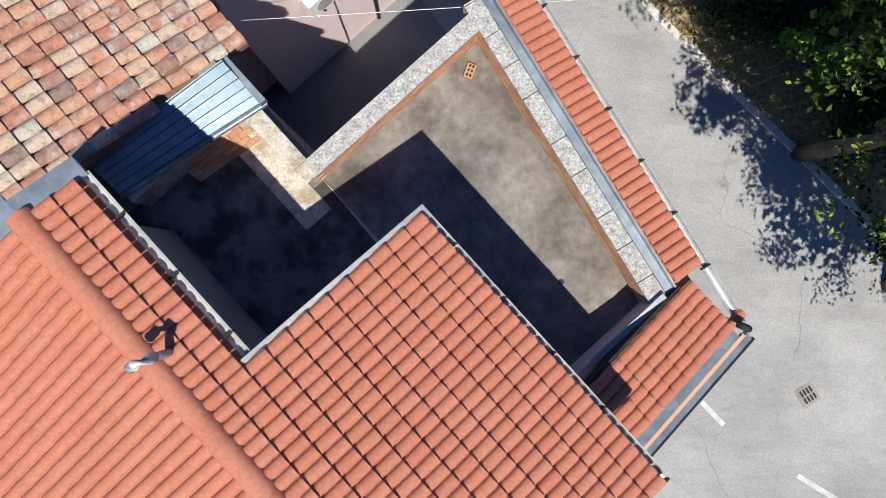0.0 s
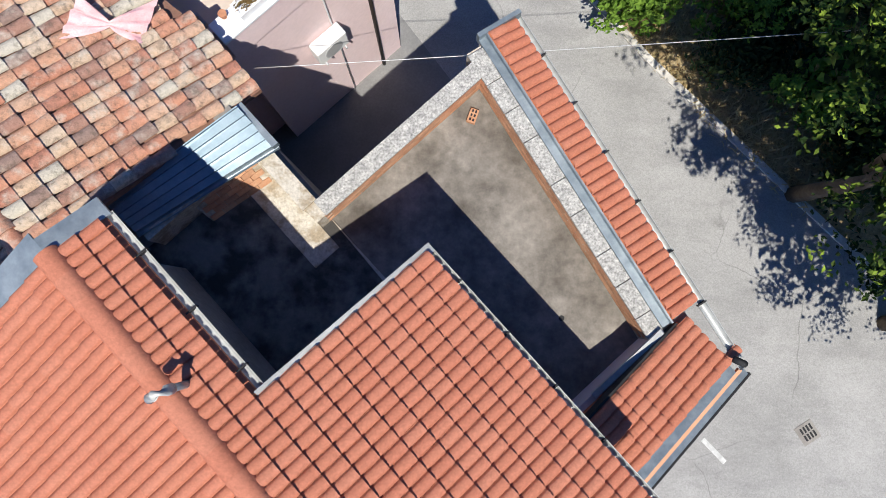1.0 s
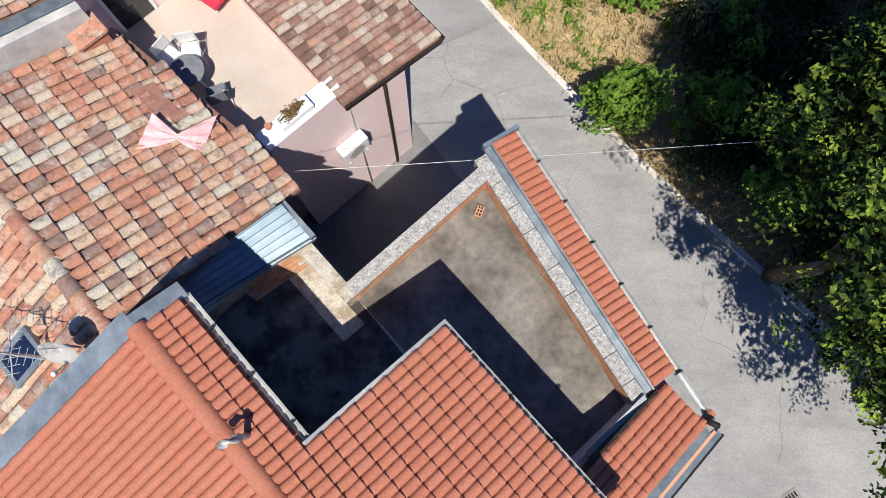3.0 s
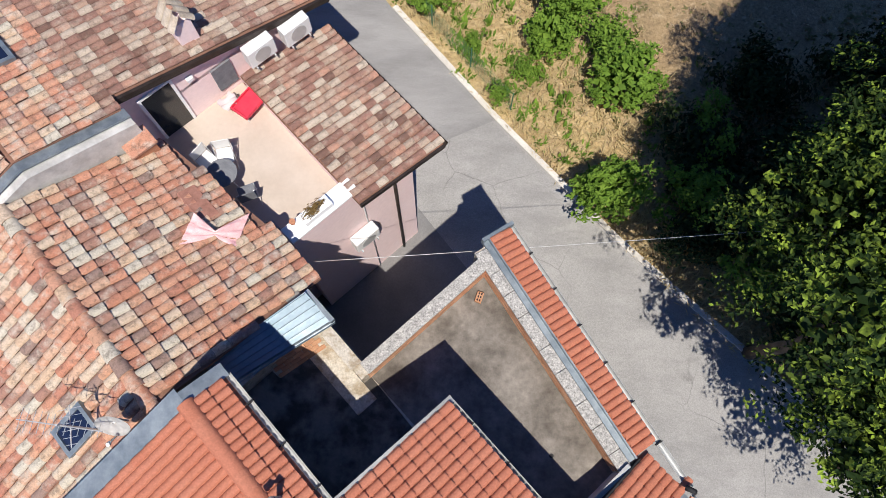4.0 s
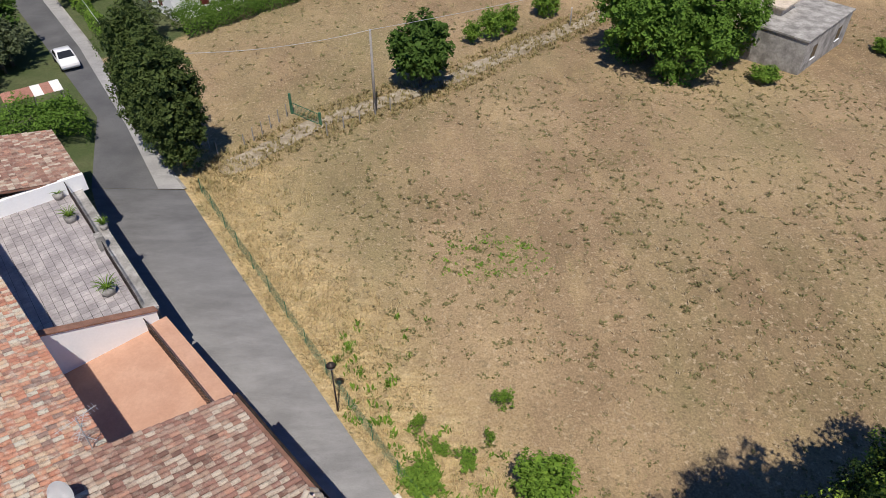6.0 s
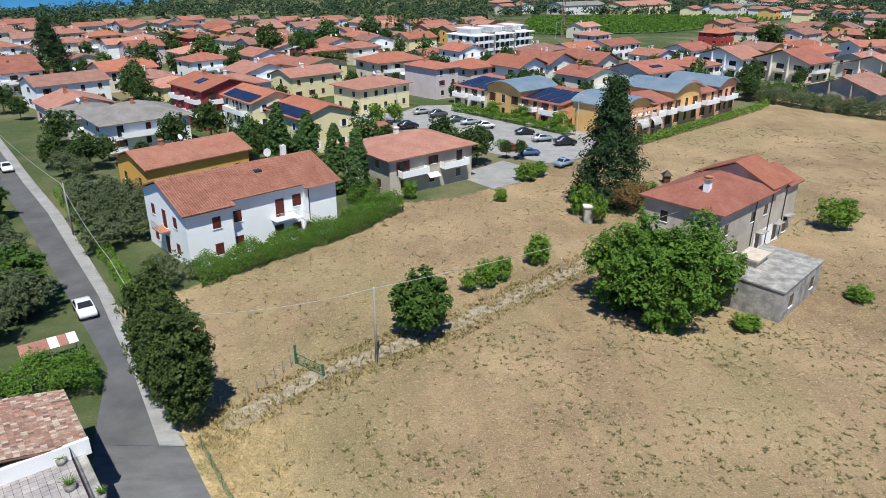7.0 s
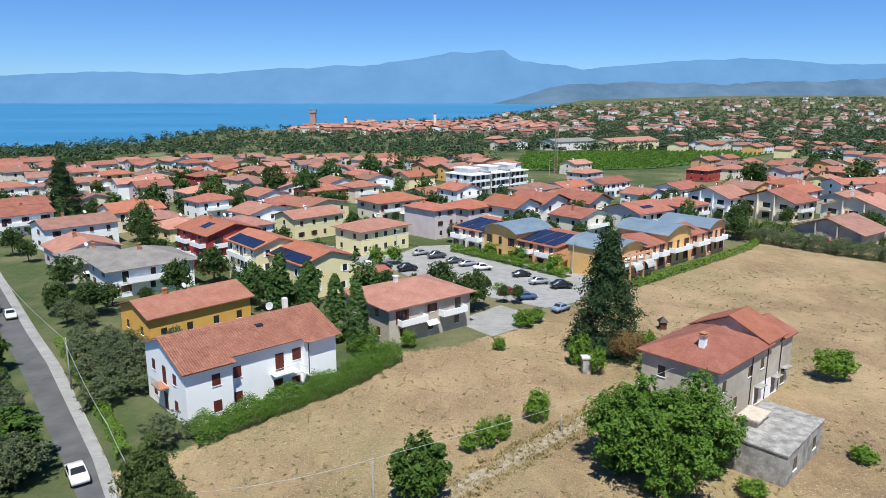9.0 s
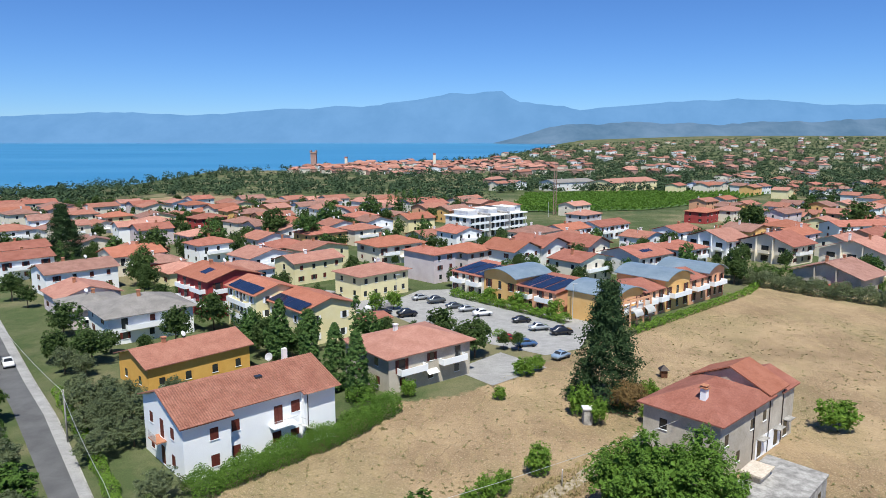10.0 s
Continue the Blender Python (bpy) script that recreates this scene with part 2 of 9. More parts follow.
MAT["leaf_mid"] = leaves_of("green_leaf", [(0.04, 0.085, 0.016), (0.075, 0.14, 0.026), (0.115, 0.20, 0.04)], 0.28)
MAT["leaf_far"] = leaves_of("far_tree_leaf", [(0.02, 0.042, 0.022), (0.04, 0.072, 0.036), (0.065, 0.105, 0.05), (0.09, 0.135, 0.066)], 0.15)
MAT["leaf_walnut"] = leaves_of("walnut_leaf", [(0.055, 0.115, 0.016), (0.11, 0.21, 0.03), (0.17, 0.29, 0.048)], 0.25)
MAT["leaf_village"] = leaves_of("garden_tree_leaf", [(0.05, 0.085, 0.026), (0.08, 0.13, 0.04), (0.12, 0.18, 0.055)], 0.4)
MAT["leaf_lime"] = leaves_of("fresh_shrub_leaf", [(0.075, 0.15, 0.022), (0.15, 0.27, 0.036), (0.25, 0.39, 0.06)], 0.3)
MAT["leaf_olive"] = leaves_of("silvery_olive_leaf", [(0.13, 0.165, 0.08), (0.18, 0.22, 0.11), (0.24, 0.28, 0.155)], 0.5)
MAT["leaf_dark"] = leaves_of("dark_conifer_needle", [(0.018, 0.04, 0.015), (0.035, 0.065, 0.024), (0.055, 0.095, 0.034)], 0.12)
MAT["leaf_conifer"] = leaves_of("green_cypress_scale", [(0.035, 0.08, 0.022), (0.075, 0.14, 0.036), (0.125, 0.21, 0.055)], 0.15)
MAT["leaf_cypress"] = leaves_of("olive_green_cypress_scale", [(0.04, 0.07, 0.02), (0.085, 0.125, 0.034), (0.14, 0.185, 0.055)], 0.3)
# tones darkened to carry the shade below the oaks
MAT["leaf_under"] = leaves_of("shade_dark_undergrowth_leaf", [(0.02, 0.035, 0.012), (0.03, 0.05, 0.016), (0.045, 0.075, 0.022)], 0.1)
# darker copy of the oak leaf, with crown shade painted in
MAT["leaf_shade"] = leaves_of("shade_toned_oak_leaf", [(0.012, 0.03, 0.007), (0.028, 0.06, 0.012), (0.04, 0.078, 0.015), (0.08, 0.14, 0.024)], 0.08, 0.48, 0.7, 0.6, 1.2)
MAT["leaf_dry"] = leaves_of("dried_leaf", [(0.20, 0.13, 0.05), (0.26, 0.17, 0.07), (0.14, 0.10, 0.04)], 0.2)
MAT["grass_dry"] = leaves_of("dry_straw_blade", [(0.56, 0.43, 0.24), (0.64, 0.52, 0.30), (0.50, 0.42, 0.21)], 0.35)
MAT["grass_mixed"] = leaves_of("half_dry_grass_blade", [(0.26, 0.24, 0.10), (0.42, 0.34, 0.17), (0.50, 0.40, 0.21)], 0.45)
MAT["straw"] = leaves_of("pale_stubble_blade", [(0.46, 0.36, 0.23), (0.56, 0.46, 0.31), (0.38, 0.30, 0.19)], 0.3)
MAT["weed"] = leaves_of("dusty_weed_leaf", [(0.20, 0.19, 0.085), (0.25, 0.235, 0.11), (0.31, 0.285, 0.14)], 0.5)


def dry_tone(m):
    a = ramp(m, world_noise(m, 0.055, 6.0, 0.65), [(0.36, (0.225, 0.158, 0.093)), (0.5, (0.305, 0.218, 0.130)), (0.64, (0.39, 0.285, 0.167))])
    a = mixed(m, ramp(m, world_noise(m, 0.04, 7.0, 0.7, (1.0, 0.5, 1.0, 40)), [(0.46, (0, 0, 0)), (0.62, (0.7,) * 3)]), a, (0.225, 0.195, 0.096))
    a = mixed(m, ramp(m, world_noise(m, 0.5, 6.0, 0.7, (1.0, 0.35, 1.0, 42)), [(0.5, (0, 0, 0)), (0.68, (0.45,) * 3)]), a, (0.43, 0.32, 0.169))
    a = mixed(m, ramp(m, world_noise(m, 2.2, 4.0, 0.65), [(0.56, (0, 0, 0)), (0.66, (0.45,) * 3)]), a, (0.135, 0.115, 0.070))
    return mixed(m, ramp(m, world_noise(m, 3.6, 3.0, 0.6), [(0.58, (0, 0, 0)), (0.66, (0.7,) * 3)]), a, (0.44, 0.345, 0.226))


def green_tone(m):
    a = ramp(m, world_noise(m, 0.012, 6.0, 0.65), [(0.35, (0.05, 0.075, 0.028)), (0.5, (0.075, 0.10, 0.04)), (0.58, (0.20, 0.175, 0.10)), (0.72, (0.10, 0.12, 0.055))])
    return mixed(m, ramp(m, world_noise(m, 0.09, 5.0, 0.7), [(0.45, (0, 0, 0)), (0.62, (0.45,) * 3)]), a, (0.17, 0.16, 0.09))


def field_material():
    m, b = shader("dry_mown_field", 0.95, 0, 0.1)
    s = world_noise(m, 6.0, 8.0, 0.75)
    link(m, mixed(m, 1.0, dry_tone(m), ramp(m, s, [(0.25, (0.62,) * 3), (0.75, (1.25,) * 3)]), "MULTIPLY"), b.inputs["Base Color"])
    bumped(m, b, s, 0.6, 0.08)
    return m


def ground_material():
    """Dry field and green land, with a ragged border between them."""
    m, b = shader("field_and_green_land", 0.95, 0, 0.1)
    at = m.node_tree.nodes.new("ShaderNodeAttribute")
    at.attribute_name = "cover"
    add = m.node_tree.nodes.new("ShaderNodeMath")
    link(m, at.outputs["Fac"], add.inputs[0])
    edge = ramp(m, world_noise(m, 0.8, 5.0, 0.7), [(0.3, (0.0,) * 3), (0.7, (0.24,) * 3)])
    link(m, edge, add.inputs[1])
    f = ramp(m, add.outputs[0], [(0.57, (0, 0, 0)), (0.67, (1, 1, 1))])
    s = world_noise(m, 8.0, 8.0, 0.8)
    c = mixed(m, f, green_tone(m), dry_tone(m))
    at2 = m.node_tree.nodes.new("ShaderNodeAttribute")
    at2.attribute_name = "straw"
    mat = ramp(m, world_noise(m, 2.6, 6.0, 0.7, (0.5, 1.6, 1.0, 30)), [(0.3, (0.36, 0.25, 0.115)), (0.5, (0.50, 0.38, 0.20)), (0.7, (0.60, 0.48, 0.29))])
    gate = m.node_tree.nodes.new("ShaderNodeMath")
    gate.operation = "MULTIPLY"
    link(m, at2.outputs["Fac"], gate.inputs[0])
    link(m, ramp(m, world_noise(m, 0.7, 6.0, 0.7), [(0.36, (0.25,) * 3), (0.56, (1, 1, 1))]), gate.inputs[1])
    c = mixed(m, gate.outputs[0], c, mat)
    link(m, mixed(m, 1.0, c, ramp(m, s, [(0.32, (0.56,) * 3), (0.68, (1.5,) * 3)]), "MULTIPLY"), b.inputs["Base Color"])
    bumped(m, b, s, 0.7, 0.09)
    return m


def water_material():
    m, b = shader("lake_water", 0.35, 0, 0.2)
    c = ramp(m, world_noise(m, 0.004, 5.0, 0.6, (0.25, 1.0, 1.0, 5)), [(0.3, (0.026, 0.175, 0.34)), (0.7, (0.07, 0.25, 0.43))])
    link(m, c, b.inputs["Base Color"])
    bumped(m, b, world_noise(m, 0.25, 6.0, 0.7), 0.5, 0.6)
    return m


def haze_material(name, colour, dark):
    """Distance through kilometres of summer air: the air light is painted in as emission."""
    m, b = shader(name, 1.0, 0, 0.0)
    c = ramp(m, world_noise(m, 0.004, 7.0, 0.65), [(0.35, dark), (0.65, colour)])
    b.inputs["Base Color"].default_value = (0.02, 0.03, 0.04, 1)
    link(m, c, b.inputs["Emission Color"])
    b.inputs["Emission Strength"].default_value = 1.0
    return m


def cracked_asphalt():
    m, b = shader("cracked_pale_asphalt", 0.9, 0, 0.25)
    big = ramp(m, world_noise(m, 0.35, 5.0, 0.65), [(0.3, (0.29, 0.285, 0.275)), (0.7, (0.40, 0.392, 0.38))])
    patch = mixed(m, ramp(m, world_noise(m, 1.3, 6.0, 0.7, (0.35, 1.0, 1.0, 42)), [(0.46, (0, 0, 0)), (0.66, (0.55,) * 3)]), big, (0.23, 0.225, 0.22))
    v = node(m, "ShaderNodeTexVoronoi", Scale=0.28)
    v.feature = "DISTANCE_TO_EDGE"
    g = m.node_tree.nodes.new("ShaderNodeNewGeometry")
    n = node(m, "ShaderNodeTexNoise", Scale=0.9, Detail=6.0)
    link(m, g.outputs["Position"], n.inputs["Vector"])
    w = mixed(m, 0.22, g.outputs["Position"], n.outputs["Color"], "LINEAR_LIGHT")
    link(m, w, v.inputs["Vector"])
    line = ramp(m, v.outputs["Distance"], [(0.0, (0.6,) * 3), (0.005, (1, 1, 1))])
    gate = ramp(m, world_noise(m, 0.16, 2.0), [(0.48, (0, 0, 0)), (0.56, (1, 1, 1))])
    c = mixed(m, gate, patch, mixed(m, 1.0, patch, line, "MULTIPLY"))
    s = world_noise(m, 24.0, 6.0, 0.75)
    link(m, mixed(m, 1.0, c, ramp(m, s, [(0.25, (0.66,) * 3), (0.75, (1.25,) * 3)]), "MULTIPLY"), b.inputs["Base Color"])
    bumped(m, b, s, 0.3)
    return m


MAT["asphalt"] = cracked_asphalt()
MAT["asphalt_mid"] = surface("grey_lane_asphalt", (0.19, 0.188, 0.187), (0.26, 0.256, 0.252), 0.4, 16, 0.9, 0.3, grain=0.18)


def worn_lane():
    """Lane asphalt, bleached at one end, with a ragged change to the darker surface."""
    m, b = shader("worn_lane_asphalt", 0.9, 0, 0.25)
    g, x = m.node_tree.nodes.new("ShaderNodeNewGeometry"), m.node_tree.nodes.new("ShaderNodeSeparateXYZ")
    link(m, g.outputs["Position"], x.inputs[0])
    far = node(m, "ShaderNodeMapRange")
    far.inputs["From Min"].default_value, far.inputs["From Max"].default_value = 16.0, 42.0
    link(m, x.outputs["Y"], far.inputs["Value"])
    base = mixed(m, far.outputs[0], (0.28, 0.276, 0.272), (0.125, 0.125, 0.128))
    wear = ramp(m, world_noise(m, 0.7, 6.0, 0.7, (0.4, 1.2, 1.0, 36)), [(0.35, (0.82,) * 3), (0.65, (1.18,) * 3)])
    s = world_noise(m, 20.0, 6.0, 0.75)
    c = mixed(m, 1.0, mixed(m, 1.0, base, wear, "MULTIPLY"), ramp(m, s, [(0.25, (0.75,) * 3), (0.75, (1.2,) * 3)]), "MULTIPLY")
    link(m, c, b.inputs["Base Color"])
    bumped(m, b, s, 0.3)
    return m


MAT["asphalt_lane"] = worn_lane()
MAT["field"], MAT["ground"], MAT["water"] = field_material(), ground_material(), water_material()
# blue emission puts the air haze into both mountain colours
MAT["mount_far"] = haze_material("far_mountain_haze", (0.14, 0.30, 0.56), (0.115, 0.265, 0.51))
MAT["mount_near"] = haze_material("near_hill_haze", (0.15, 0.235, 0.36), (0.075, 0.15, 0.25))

# ---- building tools ----
WORLD = {}
MESHES = {}


def thing(name, label, category, m=None, group="", kind=""):
    """An empty at the thing's base; its parts are children."""
    e = tagged(new(name), label, category, group, kind)
    e.matrix_basis = m or Matrix()
    e.empty_display_size = 0.3
    WORLD[e] = e.matrix_basis.copy()
    return e


def attach(ob, parent, m):
    """Place ob at the world matrix m under parent."""
    WORLD[ob] = m.copy()
    if parent:
        ob.parent = parent
        ob.matrix_basis = WORLD[parent].inverted() @ m
    else:
        ob.matrix_basis = m
    return ob


def mesh_of(name, bm, material, smooth=False):
    me = bpy.data.meshes.new(name)
    bm.to_mesh(me)
    bm.free()
    me.materials.append(MAT[material])
    if smooth:
        me.polygons.foreach_set("use_smooth", [True] * len(me.polygons))
    return me


def part(name, bm, material, parent, label="", m=None, smooth=False):
    ob = new(name, mesh_of(name, bm, material, smooth))
    attach(ob, parent, m if m is not None else WORLD[parent])
    return tagged(ob, label)


def shared(name, me, parent, m, label=""):
    return tagged(attach(new(name, me), parent, m), label)


def arrays(name, verts, faces, material, smooth=False):
    me = bpy.data.meshes.new(name)
    me.from_pydata(verts, [], faces)
    me.materials.append(MAT[material])
    if smooth:
        me.polygons.foreach_set("use_smooth", [True] * len(me.polygons))
    return me


def box(bm, x0, x1, y0, y1, z0, z1, bevel=0.0, m=None):
    r = bmesh.ops.create_cube(bm, size=1.0)
    bmesh.ops.transform(bm, matrix=Matrix.Translation(((x0 + x1) / 2, (y0 + y1) / 2, (z0 + z1) / 2)) @ Matrix.Diagonal((x1 - x0, y1 - y0, z1 - z0, 1)), verts=r["verts"])
    vs = r["verts"]
    if bevel:
        es = list({e for v in vs for e in v.link_edges})
        out = bmesh.ops.bevel(bm, geom=es, offset=bevel, segments=1, affect="EDGES")
        vs = list({v for f in out["faces"] for v in f.verts} | {v for v in vs if v.is_valid})
    if m is not None:
        bmesh.ops.transform(bm, matrix=m, verts=vs)
    return bm


def boxes(*rows, bevel=0.0):
    bm = bmesh.new()
    for r in rows:
        box(bm, *r, bevel=bevel)
    return bm


def prism(points, z0, z1, bm=None):
    """An upright block over a plan outline; z1 may be a number or one height a corner."""
    bm = bm or bmesh.new()
    tops = z1 if isinstance(z1, (list, tuple)) else [z1] * len(points)
    lo = [bm.verts.new((x, y, z0)) for x, y in points]
    hi = [bm.verts.new((x, y, z)) for (x, y), z in zip(points, tops)]
    n = len(points)
    for i in range(n):
        bm.faces.new((lo[i], lo[(i + 1) % n], hi[(i + 1) % n], hi[i]))
    bm.faces.new(hi), bm.faces.new(lo[::-1])
    bmesh.ops.recalc_face_normals(bm, faces=bm.faces)
    return bm


def tube(points, radius, sides=8, bm=None, end=None, caps=True):
    """A round rod through points, tapering to end."""
    bm = bm or bmesh.new()
    pts = [Vector(p) for p in points]
    rings = []
    for i, p in enumerate(pts):
        d = (pts[min(i + 1, len(pts) - 1)] - pts[max(i - 1, 0)]).normalized()
        a = d.orthogonal().normalized()
        b = d.cross(a)
        r = radius if end is None else radius + (end - radius) * i / (len(pts) - 1)
        rings.append([bm.verts.new(p + (a * math.cos(k * math.tau / sides) + b * math.sin(k * math.tau / sides)) * r) for k in range(sides)])
    for r0, r1 in zip(rings, rings[1:]):
        for k in range(sides):
            bm.faces.new((r0[k], r0[(k + 1) % sides], r1[(k + 1) % sides], r1[k]))
    if caps:
        bm.faces.new(rings[0][::-1]), bm.faces.new(rings[-1])
    return bm


def channel(a, b, out, width=0.13, depth=0.1, lip=0.015):
    """A half-round gutter from a to b, open upwards; out: the way it lies from that line."""
    bm = bmesh.new()
    a, b, out, up = Vector(a), Vector(b), Vector(out).normalized(), Vector((0, 0, 1))
    prof = []
    for k in range(9):
        w = math.pi * k / 8
        prof.append((width / 2 - width / 2 * math.cos(w), -depth * math.sin(w)))
    inner = [(width / 2 + (x - width / 2) * 0.9, y * 0.9) for x, y in prof]
    ring = prof + inner[::-1]
    rows = [[bm.verts.new(p + out * x + up * y) for x, y in ring] for p in (a, b)]
    n = len(ring)
    for k in range(n):
        bm.faces.new((rows[0][k], rows[0][(k + 1) % n], rows[1][(k + 1) % n], rows[1][k]))
    bm.faces.new(rows[0][:9]), bm.faces.new(rows[1][:9])
    bmesh.ops.recalc_face_normals(bm, faces=bm.faces)
    return bm


def ease(a, b, x):
    s = np.clip((x - a) / (b - a), 0, 1)
    return s * s * (3 - 2 * s)


def land(x, y):
    """The height of the ground."""
    x, y = np.asarray(x, float), np.asarray(y, float)
    z = -1.2 * (1 - ease(18, 34, y)) - 0.018 * np.maximum(0, y - 45)
    return np.maximum(z, -11.5)


def ground_at(x, y):
    return float(land(x, y))


# clay tiles
def pan_tile(pitch, course, thick=0.014):
    """An interlocking tile: a flat pan beside a half-round roll."""
    prof = [(-0.5, -0.008), (-0.44, -0.008), (-0.40, 0.018), (-0.33, 0.034), (-0.17, 0.048), (0.05, 0.052), (0.27, 0.046), (0.41, 0.028), (0.485, 0.006)]
    vs, n = [], len(prof)
    for y, lift in ((0.0, 0.0), (course * 1.05, 0.048)):
        vs += [(x * pitch, y, z + lift) for x, z in prof]
    # the cut lower edge has corners of its own, so that it stays sharp
    vs += [(x * pitch, course * 1.05, z + 0.048) for x, z in prof]
    vs += [(x * pitch, course * 1.035, z + 0.048 - thick * 1.8) for x, z in prof]
    fs = [(i, i + 1, n + i + 1, n + i) for i in range(n - 1)] + [(2 * n + i, 2 * n + i + 1, 3 * n + i + 1, 3 * n + i) for i in range(n - 1)]
    return vs, fs


def barrel_tile(pitch, course, thick=0.016):
    """A half-round clay tile, narrower at its head."""
    vs, n = [], 7
    for y, lift, k in ((0.0, 0.0, 0.88), (course * 1.06, 0.026, 1.03)):
        for i in range(n):
            w = math.pi * i / (n - 1)
            vs.append((-math.cos(w) * pitch * 0.485 * k, y, math.sin(w) * pitch * 0.34 * k + lift))
    vs += vs[n:2 * n]
    for i in range(n):
        w = math.pi * i / (n - 1)
        vs.append((-math.cos(w) * (pitch * 0.485 - thick), course * 1.06, math.sin(w) * (pitch * 0.34 - thick) + 0.026))
    fs = [(i, i + 1, n + i + 1, n + i) for i in range(n - 1)] + [(2 * n + i, 2 * n + i + 1, 3 * n + i + 1, 3 * n + i) for i in range(n - 1)]
    return vs, fs


def tile_field(parent, frame_m, origin, along, down, count, rows, pitch, course, shape, material, near, keep=None, jitter=0.006, most=300):
    """Tiles laid in rows from origin; those past the count of parts are joined into one."""
    along, down = Vector(along).normalized(), Vector(down).normalized()
    up = along.cross(down)
    if up.z < 0:
        up = -up
    key = (shape, pitch, course, material)
    vs, fs = shape(pitch, course)
    if key not in MESHES:
        MESHES[key] = arrays("tile", vs, fs, material, True)
    rng = random.Random(int(abs(origin[0]) * 100 + abs(origin[1]) * 10 + rows))
    places = []
    for j in range(rows):
        for i in range(count):
            p = Vector(origin) + along * ((i + 0.5) * pitch) + down * (j * course)
            mid = p + down * (course / 2)
            if keep is None or keep(mid):
                m = Matrix((along, down, up)).transposed().to_4x4()
                m = Matrix.Translation(p + up * rng.uniform(0, jitter)) @ m @ pose(0, 0, 0, rng.uniform(-1, 1) * jitter * 80, rng.uniform(-1, 1) * jitter * 120, rng.uniform(-1, 1) * jitter * 200)
                places.append(((mid - Vector(near)).length, m))
    places.sort(key=lambda r: r[0])
    for _, m in places[:most]:
        shared("tile", MESHES[key], parent, frame_m @ m)
    rest = places[most:]
    if rest:
        base = np.array([(*v, 1.0) for v in vs])
        allv = np.concatenate([base @ np.array(m).T for _, m in rest])[:, :3]
        n = len(vs)
        allf = [tuple(a + k * n for a in f) for k in range(len(rest)) for f in fs]
        ob = new("tiles", arrays("tiles", allv.tolist(), allf, material, True))
        attach(ob, parent, frame_m)
        tagged(ob, kind="stuff")


# plants
def leaf_arrays(centres, normals, size, rng, fold=0.25, slim=0.55, loose=0.55):
    """A folded, pointed leaf at each centre."""
    n = len(centres)
    nrm = normals + rng.normal(0, loose, (n, 3))
    nrm /= np.linalg.norm(nrm, axis=1)[:, None]
    t = np.cross(nrm, rng.normal(0, 1, (n, 3)))
    t /= np.linalg.norm(t, axis=1)[:, None] + 1e-9
    b = np.cross(nrm, t)
    s = size * rng.uniform(0.6, 1.3, n)[:, None]
    v = np.stack([centres - t * s, centres + b * s * slim + nrm * s * fold, centres + t * s, centres - b * s * slim + nrm * s * fold], 1).reshape(-1, 3)
    k = np.arange(n)[:, None] * 4
    f = np.concatenate([k + np.array([[0, 1, 2]]), k + np.array([[0, 2, 3]])])
    return v, f


def crown(name, material, count, clumps, radii, size, seed, shape="round", clump=0.3, inner=0.5, wild=0.3):
    """Leaves in clumps round an uneven body that stands on its origin and is 2 * radii[2] high."""
    rng = np.random.default_rng(seed)
    rx, ry, rz = radii
    if shape == "round":
        d = rng.normal(0, 1, (clumps, 3))
        d /= np.linalg.norm(d, axis=1)[:, None]
        d[:, 2] = np.where(d[:, 2] < -0.5, -d[:, 2], d[:, 2])
        lump = 1.0 - 0.6 * wild + wild * np.sin(d[:, 0] * 5.1 + seed) * np.sin(d[:, 1] * 4.3 + seed * 2) + rng.uniform(-0.14, 0.1, clumps)
        r = lump * rng.uniform(inner, 1.0, clumps) ** 0.5
        c = d * r[:, None] * np.array(radii) + np.array([0, 0, rz])
        out = d
    elif shape == "spire":
        h = rng.uniform(0, 1, clumps) ** 0.8
        a = rng.uniform(0, math.tau, clumps)
        wide = np.minimum(1.0, (1 - h) * (2.91 - 1.7 * wild)) ** 0.6 * np.minimum(1, 0.55 + h * 2.5)
        r = wide * rng.uniform(0.8, 1.0, clumps) * (1 + 0.12 * np.sin(a * 3 + seed + h * 9))
        c = np.stack([np.cos(a) * r * rx, np.sin(a) * r * ry, h * 2 * rz], 1)
        out = np.stack([np.cos(a) * 0.8, np.sin(a) * 0.8, 0.9 + h * 0.5], 1)
    else:
        h = rng.uniform(0, 1, clumps)
        tier = np.floor(h * 9) / 9
        a = rng.uniform(0, math.tau, clumps)
        reach = (1 - tier) ** 0.75 * (0.85 + 0.25 * np.sin(a * 5 + tier * 40 + seed))
        r = reach * rng.uniform(0.2, 1.0, clumps) ** 0.5
        c = np.stack([np.cos(a) * r * rx, np.sin(a) * r * ry, (tier + 0.07 * rng.uniform(-1, 1, clumps) + 0.05) * 2 * rz - r * rz * 0.12], 1)
        out = np.stack([np.cos(a) * 0.4, np.sin(a) * 0.4, np.ones(clumps)], 1)
    k = rng.integers(0, clumps, count)
    spread = rng.normal(0, clump, (count, 3)) * np.array([1, 1, 0.75])
    centres = c[k] + spread
    centres[:, 2] = np.maximum(centres[:, 2], 0.04)
    v, f = leaf_arrays(centres, out[k] + spread * 0.8, size, rng)
    return arrays(name, v.tolist(), f.tolist(), material)


